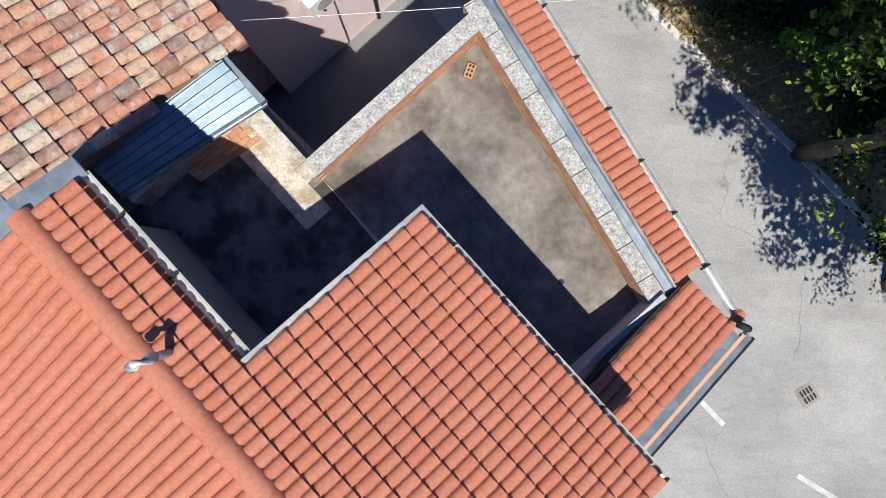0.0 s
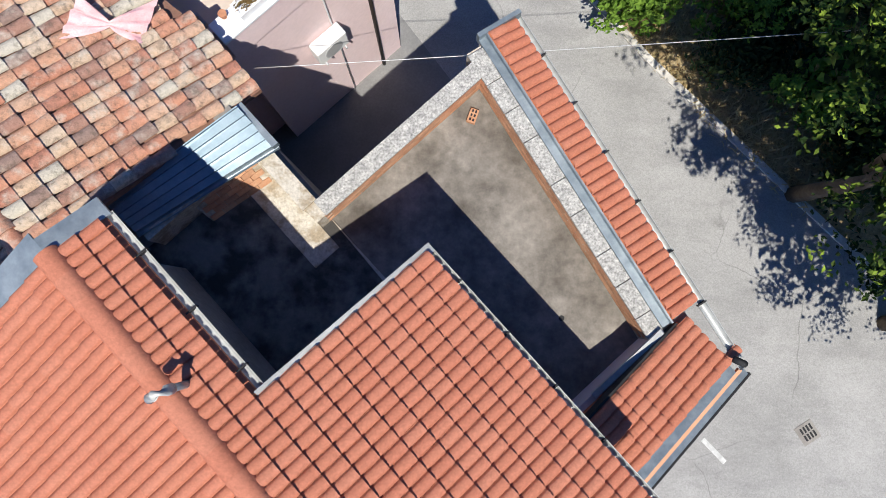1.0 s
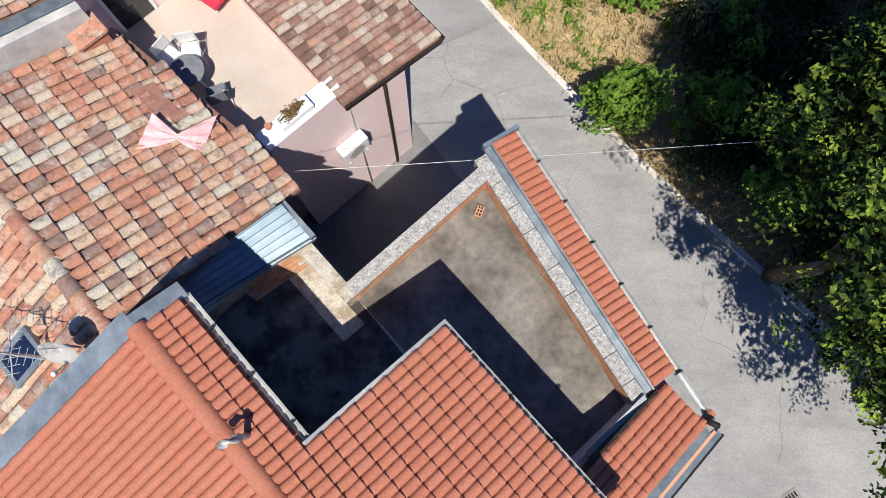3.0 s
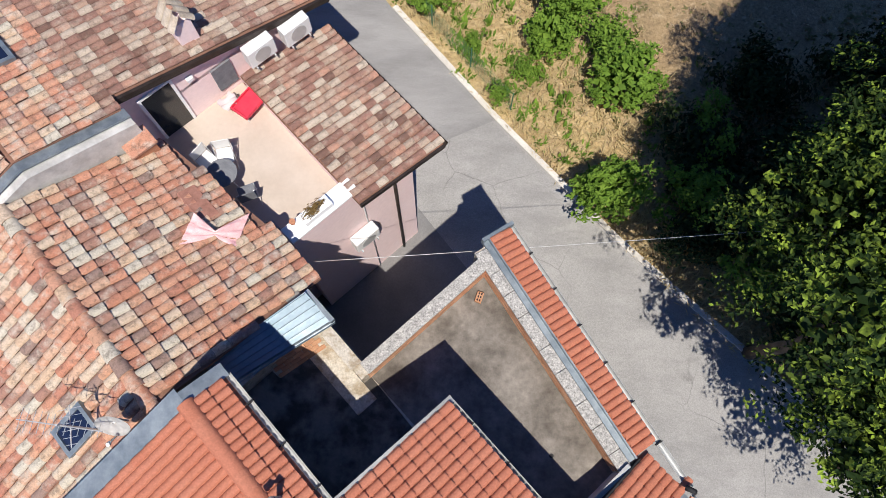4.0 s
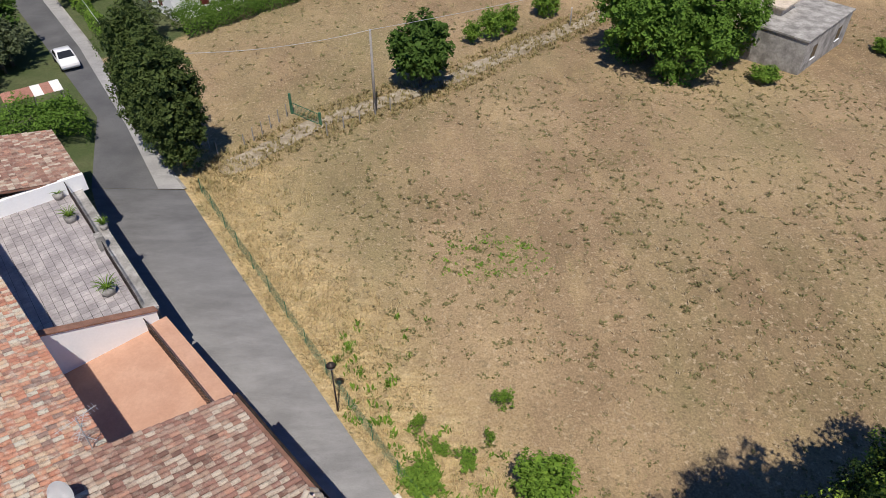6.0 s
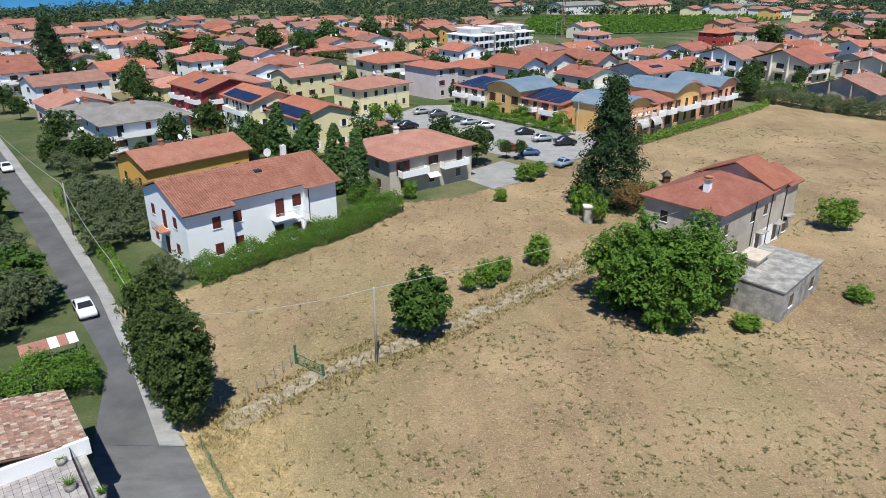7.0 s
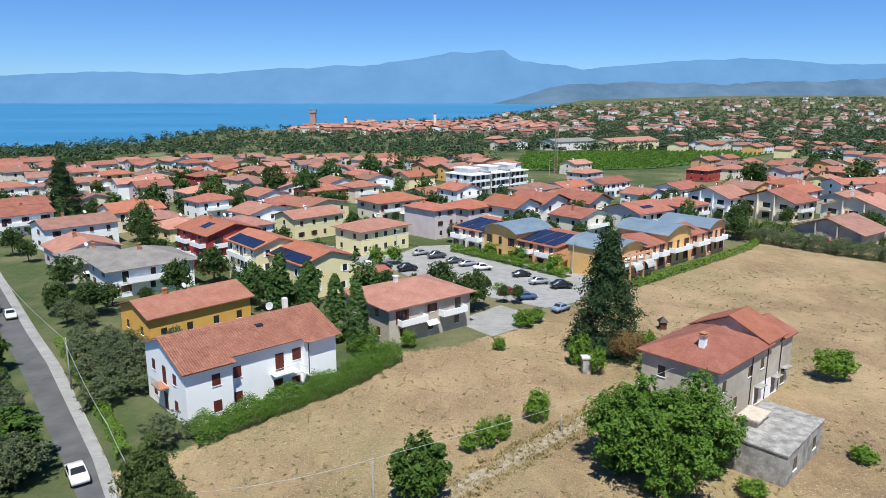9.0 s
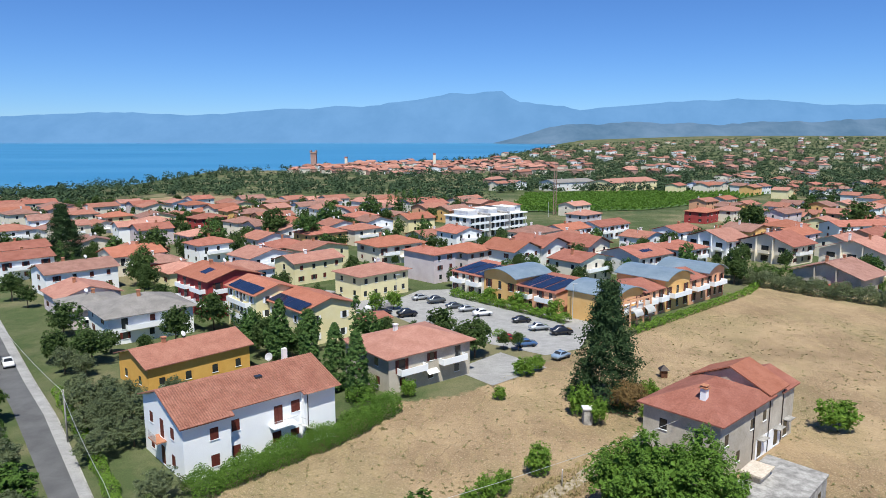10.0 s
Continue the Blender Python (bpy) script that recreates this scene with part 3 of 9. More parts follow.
def lobed(name, material, radii, lobes, reach, sprays, leaves, size, core, seed, low=-0.35, wild=0.62):
    """A dense crown: boughs round a body, each with flat sprays of leaves on its outer side, over a dark leafy core."""
    rng = np.random.default_rng(seed)
    rad = np.array(radii)
    mid = np.array([0, 0, radii[2]])
    d = rng.normal(0, 1, (lobes * 6, 3))
    d /= np.linalg.norm(d, axis=1)[:, None]
    d = d[d[:, 2] > low]
    keep = []
    for q in d:
        if len(keep) < lobes and all((q - k) @ (q - k) > 1.6 / lobes * 2.2 for k in keep):
            keep.append(q)
    d = np.array(keep)
    n = len(d)
    far = rng.uniform(wild, 1.0 + (0.62 - wild) * 0.4, n) - reach / max(radii) * 0.5
    bough = mid + d * rad * far[:, None]
    size_of = reach * rng.uniform(0.7, 1.25, n)
    k = np.repeat(np.arange(n), sprays)
    e = rng.normal(0, 1, (len(k), 3)) + d[k] * 0.7 + np.array([0, 0, 0.55])
    e /= np.linalg.norm(e, axis=1)[:, None]
    spray = bough[k] + e * (size_of[k] * rng.uniform(0.72, 1.08, len(k)))[:, None]
    j = np.repeat(np.arange(len(k)), leaves)
    a, r = rng.uniform(0, math.tau, len(j)), np.sqrt(rng.uniform(0, 1, len(j)))
    s = e[j]
    t = np.cross(s, np.array([0.3, 0.2, 1.0]))
    t /= np.linalg.norm(t, axis=1)[:, None] + 1e-9
    b = np.cross(s, t)
    wide = (size_of[k][j] * 0.34 * rng.uniform(0.8, 1.2, len(j)))[:, None]
    c = spray[j] + t * (np.cos(a) * r)[:, None] * wide * 0.75 + b * (np.sin(a) * r)[:, None] * wide * 0.75 + s * rng.uniform(-0.5, 0.75, len(j))[:, None] * wide
    v1, f1 = leaf_arrays(c, s * 0.5 + np.array([0, 0, 0.9]), size, rng)
    q = rng.normal(0, 1, (core, 3))
    q /= np.linalg.norm(q, axis=1)[:, None]
    i = rng.integers(0, n, core)
    inner = bough[i] + q * (size_of[i] * rng.uniform(0.2, 0.8, core))[:, None]
    half = core // 3
    inner[:half] = mid + q[:half] * rad * rng.uniform(0.2, 0.72, half)[:, None]
    v2, f2 = leaf_arrays(inner, q, size * 1.8, rng, 0.15, 0.75)
    v, f = np.concatenate([v1, v2]), np.concatenate([f1, f2 + len(v1)])
    v[:, 2] = np.maximum(v[:, 2], 0.02)
    return arrays(name, v.tolist(), f.tolist(), material)


def limbs(height, reach, seed, radius, count=6, start=0.35):
    rng = random.Random(seed)
    bm = tube([(0, 0, -0.3), (0.05 * height * rng.uniform(-1, 1), 0.05 * height * rng.uniform(-1, 1), height * 0.4), (0.08 * height * rng.uniform(-1, 1), 0, height * 0.8)], radius, 8, None, radius * 0.35)
    for i in range(count):
        a = math.tau * i / count + rng.uniform(-0.4, 0.4)
        h = height * rng.uniform(start, 0.62)
        r = reach * rng.uniform(0.6, 0.95)
        tube([(0, 0, h), (math.cos(a) * r * 0.45, math.sin(a) * r * 0.45, h + height * 0.13), (math.cos(a) * r, math.sin(a) * r, h + height * rng.uniform(0.18, 0.34))], radius * 0.5, 6, bm, radius * 0.1)
    return bm


def plant(name, label, category, crown_mesh, trunk_mesh, x, y, turn=0, wide=1.0, tall=1.0, lift=0.0, group="", z=None, slim=1.0):
    m = Matrix.Translation((x, y, ground_at(x, y) if z is None else z)) @ Matrix.Rotation(radians(turn), 4, "Z")
    e = thing(name, label, category, m, group)
    s = Matrix.Diagonal((wide, wide * slim, tall, 1))
    if trunk_mesh:
        shared("trunk", trunk_mesh, e, m @ s)
    shared("crown", crown_mesh, e, m @ Matrix.Translation((0, 0, lift)) @ s)
    return e

# ---- the land, the lake and the distance ----
SHORE_X = [-3000, -700, -345, -315, -300, -200, -65, 100, 346, 600, 900, 3000]
SHORE_Y = [300, 470, 560, 680, 980, 1020, 1205, 1490, 2330, 3200, 4400, 4700]
FIELD = [(-20, -200), (300, -200), (300, 100), (116, 172), (92, 188), (66, 160), (42, 136), (28, 125), (15, 112), (4, 100), (-6, 97), (-27, 67), (-33, 63), (-20, 44), (-8, 25), (2, 11), (10, 3)]


def inside(x, y, poly):
    hit = np.zeros(np.shape(x), bool)
    for (ax, ay), (bx, by) in zip(poly, poly[1:] + poly[:1]):
        cross = ((ay > y) != (by > y)) & (x < (bx - ax) * (y - ay) / (by - ay + 1e-12) + ax)
        hit ^= cross
    return hit


def build_ground():
    xs = np.concatenate([np.linspace(-3000, -420, 22), np.arange(-400, -80, 20), np.arange(-80, 120, 2.5), np.arange(120, 420, 20), np.linspace(440, 3000, 24)])
    ys = np.concatenate([np.arange(-80, -10, 10), np.arange(-10, 200, 2.5), np.arange(200, 700, 15), np.linspace(700, 4800, 60)])
    gx, gy = np.meshgrid(xs, ys)
    z = land(gx, gy)
    z += 16 * ease(1100, 2600, gy) * ease(300, 900, gx)
    z += 26 * ease(1700, 3300, gy) * ease(500, 1600, gx)
    wet = gy > np.interp(gx, SHORE_X, SHORE_Y)
    z = np.where(wet, -18, z)
    bumpy = np.vectorize(lambda a, b: noise.noise((a * 0.12, b * 0.12, 0)))(gx, gy)
    z += np.where(inside(gx, gy, FIELD) & (gy > 14), bumpy * 0.12, 0)
    nx, ny = len(xs), len(ys)
    verts = np.stack([gx, gy, z], -1).reshape(-1, 3)
    i, j = np.meshgrid(np.arange(nx - 1), np.arange(ny - 1))
    a = (j * nx + i).ravel()
    faces = np.stack([a, a + 1, a + nx + 1, a + nx], 1)
    me = arrays("ground", verts.tolist(), faces.tolist(), "ground", True)
    cover = me.attributes.new("cover", "FLOAT", "POINT")
    best = np.full(gx.shape, 1e9)
    for (ax, ay), (bx, by) in zip(FIELD, FIELD[1:] + FIELD[:1]):
        t = np.clip(((gx - ax) * (bx - ax) + (gy - ay) * (by - ay)) / ((bx - ax) ** 2 + (by - ay) ** 2), 0, 1)
        best = np.minimum(best, np.hypot(gx - ax - t * (bx - ax), gy - ay - t * (by - ay)))
    sign = np.where(inside(gx, gy, FIELD), 1, -1)
    cover.data.foreach_set("value", np.clip(0.5 + sign * best / 8, 0, 1).ravel().astype(np.float32))
    edge = np.interp(gy, [3, 7.2, 12.1, 17.1, 26.2, 32.6, 40.4], [10, 6.2, 1.9, -2.1, -8.6, -13.0, -18.0])
    long_grass = (1 - ease(3.0, 10.0, gx - edge)) * (1 - ease(42, 47, gy)) * ease(-12, 2, gy) * (gx > edge - 6)
    straw = me.attributes.new("straw", "FLOAT", "POINT")
    straw.data.foreach_set("value", long_grass.ravel().astype(np.float32))
    tagged(new("ground", me), "dry straw-coloured mown field and green land falling to a lake", "ground", kind="structure")


build_ground()
lake = arrays("water", [(-4900, 250, -12), (4900, 250, -12), (4900, 4900, -12), (-4900, 4900, -12)], [(0, 1, 2, 3)], "water")
tagged(new("water", lake), "wide blue lake under a light summer haze", "lake", kind="structure")


def ridge_line(name, label, material, points, foot, thick, seed, rough):
    """A mountain chain: crest heights along a line, with slopes to both sides and spurs."""
    xs = [p[0] for p in points]
    n = 160
    vs, fs = [], []
    rows = [(-1.0, 0.0), (-0.7, 0.25), (-0.45, 0.55), (-0.2, 0.85), (0.0, 1.0), (0.5, 0.6), (1.0, 0.0)]
    for i in range(n + 1):
        x = xs[0] + (xs[-1] - xs[0]) * i / n
        y0 = np.interp(x, xs, [p[1] for p in points])
        h = np.interp(x, xs, [p[2] for p in points])
        h += rough * h * (noise.noise((x * 0.006, seed, 0)) + 0.5 * noise.noise((x * 0.017, seed, 3)))
        for s, k in rows:
            spur = noise.noise((x * 0.008, s * 3, seed)) * thick * 0.25 * (1 - abs(s))
            vs.append((x, y0 + s * thick + spur, foot + (h - foot) * k))
    w = len(rows)
    for i in range(n):
        for k in range(w - 1):
            a = i * w + k
            fs.append((a, a + w, a + w + 1, a + 1))
    tagged(new(name, arrays(name, vs, fs, material, True)), label, "mountains", kind="structure")


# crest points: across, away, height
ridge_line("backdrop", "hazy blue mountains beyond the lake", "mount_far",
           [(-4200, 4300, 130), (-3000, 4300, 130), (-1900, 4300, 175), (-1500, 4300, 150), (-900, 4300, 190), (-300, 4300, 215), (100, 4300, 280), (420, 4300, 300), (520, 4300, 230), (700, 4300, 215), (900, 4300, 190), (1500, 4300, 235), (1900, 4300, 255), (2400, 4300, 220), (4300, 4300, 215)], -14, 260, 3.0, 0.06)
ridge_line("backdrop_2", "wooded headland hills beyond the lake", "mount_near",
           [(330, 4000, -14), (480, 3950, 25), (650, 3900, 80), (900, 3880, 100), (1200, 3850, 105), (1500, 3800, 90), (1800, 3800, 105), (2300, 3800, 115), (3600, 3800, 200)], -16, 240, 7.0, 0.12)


def strip(name, left, right, material, label, category, lift=0.03, kind="structure", step=2.5, ragged=0.0):
    """A road-like sheet between two lines of points."""
    vs, fs = [], []
    for (ax, ay), (bx, by), (cx, cy), (dx, dy) in zip(left, right, left[1:], right[1:]):
        n = max(1, int(math.hypot(cx - ax, cy - ay) / step))
        for k in range(n + 1):
            t = k / n
            base = len(vs)
            for q in range(5):
                s = q / 4
                x = (ax + (cx - ax) * t) * (1 - s) + (bx + (dx - bx) * t) * s
                y = (ay + (cy - ay) * t) * (1 - s) + (by + (dy - by) * t) * s
                if ragged and q in (0, 4):
                    x, y = x + ragged * noise.noise((x * 0.45, y * 0.45, q)), y + ragged * noise.noise((x * 0.4, y * 0.4, q + 7))
                vs.append((x, y, ground_at(x, y) + lift))
            if k:
                fs += [(base - 5 + q, base + q, base + q + 1, base - 4 + q) for q in range(4)]
    me = arrays(name, vs, fs, material, False)
    return tagged(new(name, me), label, category, kind=kind)


ROAD_L = [(4, -14), (2.5, -4), (-0.5, 4.5), (-4, 9.5), (-9, 16.5), (-14, 23.2), (-20, 31), (-25, 40.6), (-28.5, 51)]
ROAD_R = [(30, -17), (13.2, 0.1), (6.0, 7.2), (1.7, 12.1), (-2.3, 17.1), (-8.8, 26.2), (-13.2, 32.6), (-18.3, 40.4), (-24.2, 48.6)]
FAR_L = [(-25, 40.6), (-28.5, 51), (-40.2, 67.1), (-60.8, 94.8), (-72, 109), (-100, 146), (-150, 212), (-230, 318)]
FAR_R = [(-18.3, 40.4), (-24.2, 48.6), (-33.8, 64.5), (-53.0, 92.0), (-63.8, 106), (-91.5, 143), (-141, 209), (-221, 315)]
strip("road_4", ROAD_L[3:8], ROAD_R[3:8], "asphalt_lane", "grey asphalt lane between houses and field", "road", 0.05)
strip("road", ROAD_L[:4], ROAD_R[:4], "asphalt", "sun-bleached grey asphalt lane with fine cracks", "road", 0.05)
strip("road_2", FAR_L, [(a + (c - a) * 0.72, b + (d - b) * 0.72) for (a, b), (c, d) in zip(FAR_L, FAR_R)], "asphalt_dark", "dark asphalt country road running downhill", "road", 0.07)
strip("pavement", [(a + (c - a) * 0.72, b + (d - b) * 0.72) for (a, b), (c, d) in zip(FAR_L, FAR_R)], FAR_R, "asphalt", "pale asphalt footway beside the road", "footway", 0.10)
strip("road_3", [(-16.8, 43.2), (-11.2, 50.2), (-5.2, 54.6), (0.8, 59.2), (6.4, 64.6), (14.2, 72.0), (23.6, 81.6), (29.5, 89)],
      [(-15.4, 41.8), (-9.8, 48.8), (-4.2, 53.0), (1.9, 57.8), (7.6, 63.2), (15.4, 70.6), (24.8, 80.0), (31, 88)], "gravel", "pale gravel farm track across the dry field", "track", 0.09, step=0.6, ragged=0.55)


def flat(name, outline, material, label, category, lift=0.05):
    vs = [(x, y, ground_at(x, y) + lift) for x, y in outline]
    tagged(new(name, arrays(name, vs, [tuple(range(len(vs)))], material)), label, category, kind="structure")


flat("pavement_2", [(-14, 158), (-3, 140), (6, 131), (20, 120), (27, 124), (37, 149), (9, 180), (-4, 178)], "asphalt", "grey asphalt car park", "car park")
flat("pavement_3", [(3, 112), (9, 104), (19, 113), (12, 122)], "asphalt", "grey asphalt drive beside a house", "drive")
flat("pavement_4", [(-36, 158), (-14, 150), (-8, 165), (-30, 180)], "asphalt", "grey asphalt yard between houses", "yard")
flat("pavement_5", [(-6.5, 4.0), (-1.5, 1.0), (2.0, 4.4), (-1.2, 8.6), (-3.0, 8.8)], "asphalt_mid", "shaded alley paving between the houses", "alley", 0.056)
flat("water_2", [(50, 172), (62, 184), (56, 191), (44, 179)], "pool", "turquoise swimming pool between apartment houses", "pool", 0.3)
flat("meadow", [(44, 405), (76, 397), (130, 412), (215, 490), (317, 610), (316, 628), (211, 580), (75, 556)], "vine", "flat green vineyard", "vineyard", 0.4)
flat("meadow_2", [(-184, 354), (-190, 397), (-191, 442), (-150, 470), (-110, 470), (-95, 515), (-130, 530), (-190, 535), (-218, 500), (-216, 443), (-204, 390)], "field", "dry straw-coloured plot", "plot", 0.2)
flat("meadow_3", [(-80, 509), (-50, 520), (-20, 515), (-40, 450), (-62, 444)], "field", "dry straw-coloured plot", "plot", 0.2)


def kerb_line(points, name="kerb", width=0.22, high=0.12, material="kerb"):
    bm = bmesh.new()
    rows = []
    for i, (x, y) in enumerate(points):
        a, b = points[max(i - 1, 0)], points[min(i + 1, len(points) - 1)]
        d = Vector((b[0] - a[0], b[1] - a[1])).normalized()
        nx, ny = d.y, -d.x
        z = ground_at(x, y)
        rows.append([bm.verts.new(v) for v in ((x, y, z), (x, y, z + high), (x + nx * width, y + ny * width, z + high), (x + nx * width, y + ny * width, z))])
    for r, s in zip(rows, rows[1:]):
        for k in range(3):
            bm.faces.new((r[k], s[k], s[k + 1], r[k + 1]))
    bmesh.ops.recalc_face_normals(bm, faces=bm.faces)
    me = mesh_of(name, bm, material)
    tagged(new(name, me), "low pale concrete kerb along the lane", "kerb", kind="structure")


def along(points, step):
    """Points at even steps along a line, each with its heading."""
    out, carry = [], 0.0
    for (ax, ay), (bx, by) in zip(points, points[1:]):
        d = math.hypot(bx - ax, by - ay)
        while carry <= d:
            out.append((ax + (bx - ax) * carry / d, ay + (by - ay) * carry / d, math.atan2(by - ay, bx - ax)))
            carry += step
        carry -= d
    return out


kerb_line([p[:2] for p in along(ROAD_R[1:5], 1.0)])
kerb_line([p[:2] for p in along(FAR_R, 4.0)], "kerb_2", 0.16, 0.15, "concrete")

# ---- the row of houses along the lane ----
BLOCK = pose(0, 0, 0, 0, 0, 42.2)     # x: towards the lane, y: along it
GROUND = -1.2


def block_thing(name, label, x, y, category="house", z=GROUND, m=BLOCK):
    return thing(name, label, category, m @ Matrix.Translation((x, y, z)))


def bpart(name, bm, material, parent, label="", m=BLOCK, smooth=False):
    return part(name, bm, material, parent, label, m, smooth)


def slope_slab(bm, x0, z0, x1, z1, y0, y1, thick=0.12):
    """A sloping roof deck from the line x0, z0 to x1, z1."""
    vs = [bm.verts.new((x, y, z + dz)) for dz in (0, -thick) for x, y, z in ((x0, y0, z0), (x1, y0, z1), (x1, y1, z1), (x0, y1, z0))]
    for f in ((0, 1, 2, 3), (7, 6, 5, 4), (0, 4, 5, 1), (1, 5, 6, 2), (2, 6, 7, 3), (3, 7, 4, 0)):
        bm.faces.new([vs[k] for k in f])
    bmesh.ops.recalc_face_normals(bm, faces=bm.faces)
    return bm


RX, RZ, EX, EZ, FALL = -3.13, 10.25, 0.30, 9.24, 0.295     # main ridge, eave, fall
NX, NY = -2.40, 0.62                                      # notch over the courtyard
Y0, Y1 = -4.0, 3.64
PITCH, COURSE = 0.173, 0.32


def build_main_house():
    h = block_thing("house", "large house with a new orange clay tile roof and pale gutters", -3.5, -0.5)
    walls = boxes((-7.4, -0.25, Y0 + 0.25, NY - 0.4, GROUND - 0.3, 9.0), (-7.4, NX - 0.5, NY - 0.4, Y1 - 0.1, GROUND - 0.3, 9.0))
    bpart("wall", walls, "plaster", h)
    bpart("roof", slope_slab(bmesh.new(), RX, RZ - 0.03, NX + 0.02, RZ - 0.03 - FALL * (NX + 0.02 - RX), Y0, Y1), "tile_bed_new", h)
    bpart("roof", slope_slab(bmesh.new(), NX + 0.02, RZ - 0.03 - FALL * (NX + 0.02 - RX), EX, EZ - 0.03, Y0, NY), "tile_bed_new", h)
    bpart("roof", slope_slab(bmesh.new(), RX - 4.5, RZ - 0.03 - FALL * 4.5, RX, RZ - 0.03, Y0, Y1), "tile_bed_new", h)
    right, left = Vector((1, 0, -FALL)), Vector((-1, 0, -FALL))
    tile_field(h, BLOCK, (RX + 0.06, Y1, RZ), (0, -1, 0), right, 44, 11, PITCH, COURSE, pan_tile, "tile_new", (-0.5, 0, 9.4),
               keep=lambda p: not (p.x > NX and p.y > NY), jitter=0.003)
    tile_field(h, BLOCK, (RX - 0.06, Y0, RZ), (0, 1, 0), left, 44, 14, PITCH, COURSE, pan_tile, "tile_new", (-4.5, 0, 9.8), jitter=0.003)
    # ridge caps
    cap = bmesh.new()
    prof = [(-0.165, -0.02), (-0.14, 0.06), (-0.085, 0.11), (0.0, 0.128), (0.085, 0.11), (0.14, 0.06), (0.165, -0.02)]
    rows = [[cap.verts.new((x * k, y, z * k)) for x, z in prof] for y, k in ((0.0, 0.965), (0.40, 1.0))]
    for k in range(6):
        cap.faces.new((rows[0][k], rows[0][k + 1], rows[1][k + 1], rows[1][k]))
    cap_mesh = mesh_of("ridge_cap", cap, "tile_new", True)
    for i in range(20):
        shared("ridge_cap", cap_mesh, h, BLOCK @ Matrix.Translation((RX, Y1 + 0.02 - 0.39 * (i + 1), RZ + 0.01)))
    dabs = bmesh.new()
    for k in range(44):
        bmesh.ops.create_icosphere(dabs, subdivisions=1, radius=0.026, matrix=Matrix.Translation((RX - 0.17, Y0 + PITCH * (k + 0.25), RZ - 0.02)) @ Matrix.Diagonal((1.3, 0.8, 0.8, 1)))
    tagged(bpart("mortar_dabs", dabs, "mortar", h), kind="stuff")
    for a, b, out in (((EX - 0.02, NY + 0.12, EZ - 0.02), (EX - 0.02, Y0, EZ - 0.02), (1, 0, 0)), ((NX - 0.01, Y1, RZ - FALL * (NX - RX) - 0.03), (NX - 0.01, NY + 0.02, RZ - FALL * (NX - RX) - 0.03), (1, 0, 0))):
        bpart("gutter", channel(a, b, out, 0.15, 0.09), "zinc_light", h, "pale half-round metal gutter")
        n = int(abs(b[1] - a[1]) / 0.95)
        for k in range(1, n + 1):
            y = a[1] - k * 0.95 + 0.3
            bpart("gutter_joint", boxes((a[0] - 0.005, a[0] + 0.158, y - 0.012, y + 0.012, a[2] - 0.09, a[2] + 0.012)), "black", h)
    # verge over the courtyard
    zA, zB = RZ - FALL * (NX - RX), EZ
    verge = bmesh.new()
    slope_slab(verge, NX, zA + 0.02, EX + 0.13, zB - 0.02, NY + 0.0, NY + 0.14, 0.1)
    bpart("verge_flashing", verge, "zinc_light", h, "pale folded metal flashing")
    bpart("verge_upstand", slope_slab(bmesh.new(), NX, zA + 0.05, EX + 0.13, zB + 0.01, NY + 0.12, NY + 0.145, 0.16), "zinc_light", h)
    # flashing against the old roof
    fl = slope_slab(bmesh.new(), RX - 4.5, RZ - FALL * 4.5 + 0.0, RX, RZ + 0.0, Y1 - 0.02, Y1 + 0.36, 0.05)
    slope_slab(fl, RX, RZ, NX + 0.1, RZ - FALL * (NX + 0.1 - RX), Y1 - 0.02, Y1 + 0.26, 0.05)
    bpart("flashing", fl, "zinc", h, "weathered zinc flashing")
    # bent vent pipe
    v = tube([(RX + 0.25, 1.35, RZ - 0.2), (RX + 0.25, 1.35, RZ + 0.5)], 0.05, 10)
    bpart("vent_pipe", v, "zinc", h, "short grey vent pipe with a bent cowl", smooth=True)
    bpart("vent_cowl", tube([(RX + 0.25, 1.35, RZ + 0.44), (RX + 0.22, 1.36, RZ + 0.56), (RX + 0.1, 1.40, RZ + 0.6), (RX + 0.02, 1.42, RZ + 0.52)], 0.065, 10), "zinc_light", h, smooth=True)


build_main_house()

# the terrace with its low walls
W2A, W2D, W2N = Vector((0.60, 4.04)), Vector((0.526, -0.8505)), Vector((0.8505, 0.526))     # inner edge of the lane-side coping, in the world
W2 = Matrix(((W2D.x, W2N.x, 0, W2A.x), (W2D.y, W2N.y, 0, W2A.y), (0, 0, 1, 0), (0, 0, 0, 1)))   # x: along the wall, y: outwards
FLOOR, COPE = 6.3, 7.0


def brick_face(parent, m, length, rows, size=(0.25, 0.12), seed=1, most=200):
    """Bricks in bond, proud of the mortar, on the plane y = 0 of m, x to the right, z up."""
    w, hgt = size
    key = ("brick", size)
    if key not in MESHES:
        MESHES[key] = mesh_of("brick", boxes((0.006, w - 0.006, -0.012, 0.03, 0.006, hgt - 0.006)), "brick")
    n = 0
    for j in range(rows):
        for i in range(int(length / w) + 1):
            x = i * w - (w / 2 if j % 2 else 0)
            if x < 0 or x + w > length + 0.01:
                continue
            shared("brick", MESHES[key], parent, m @ Matrix.Translation((x, 0, j * hgt)))


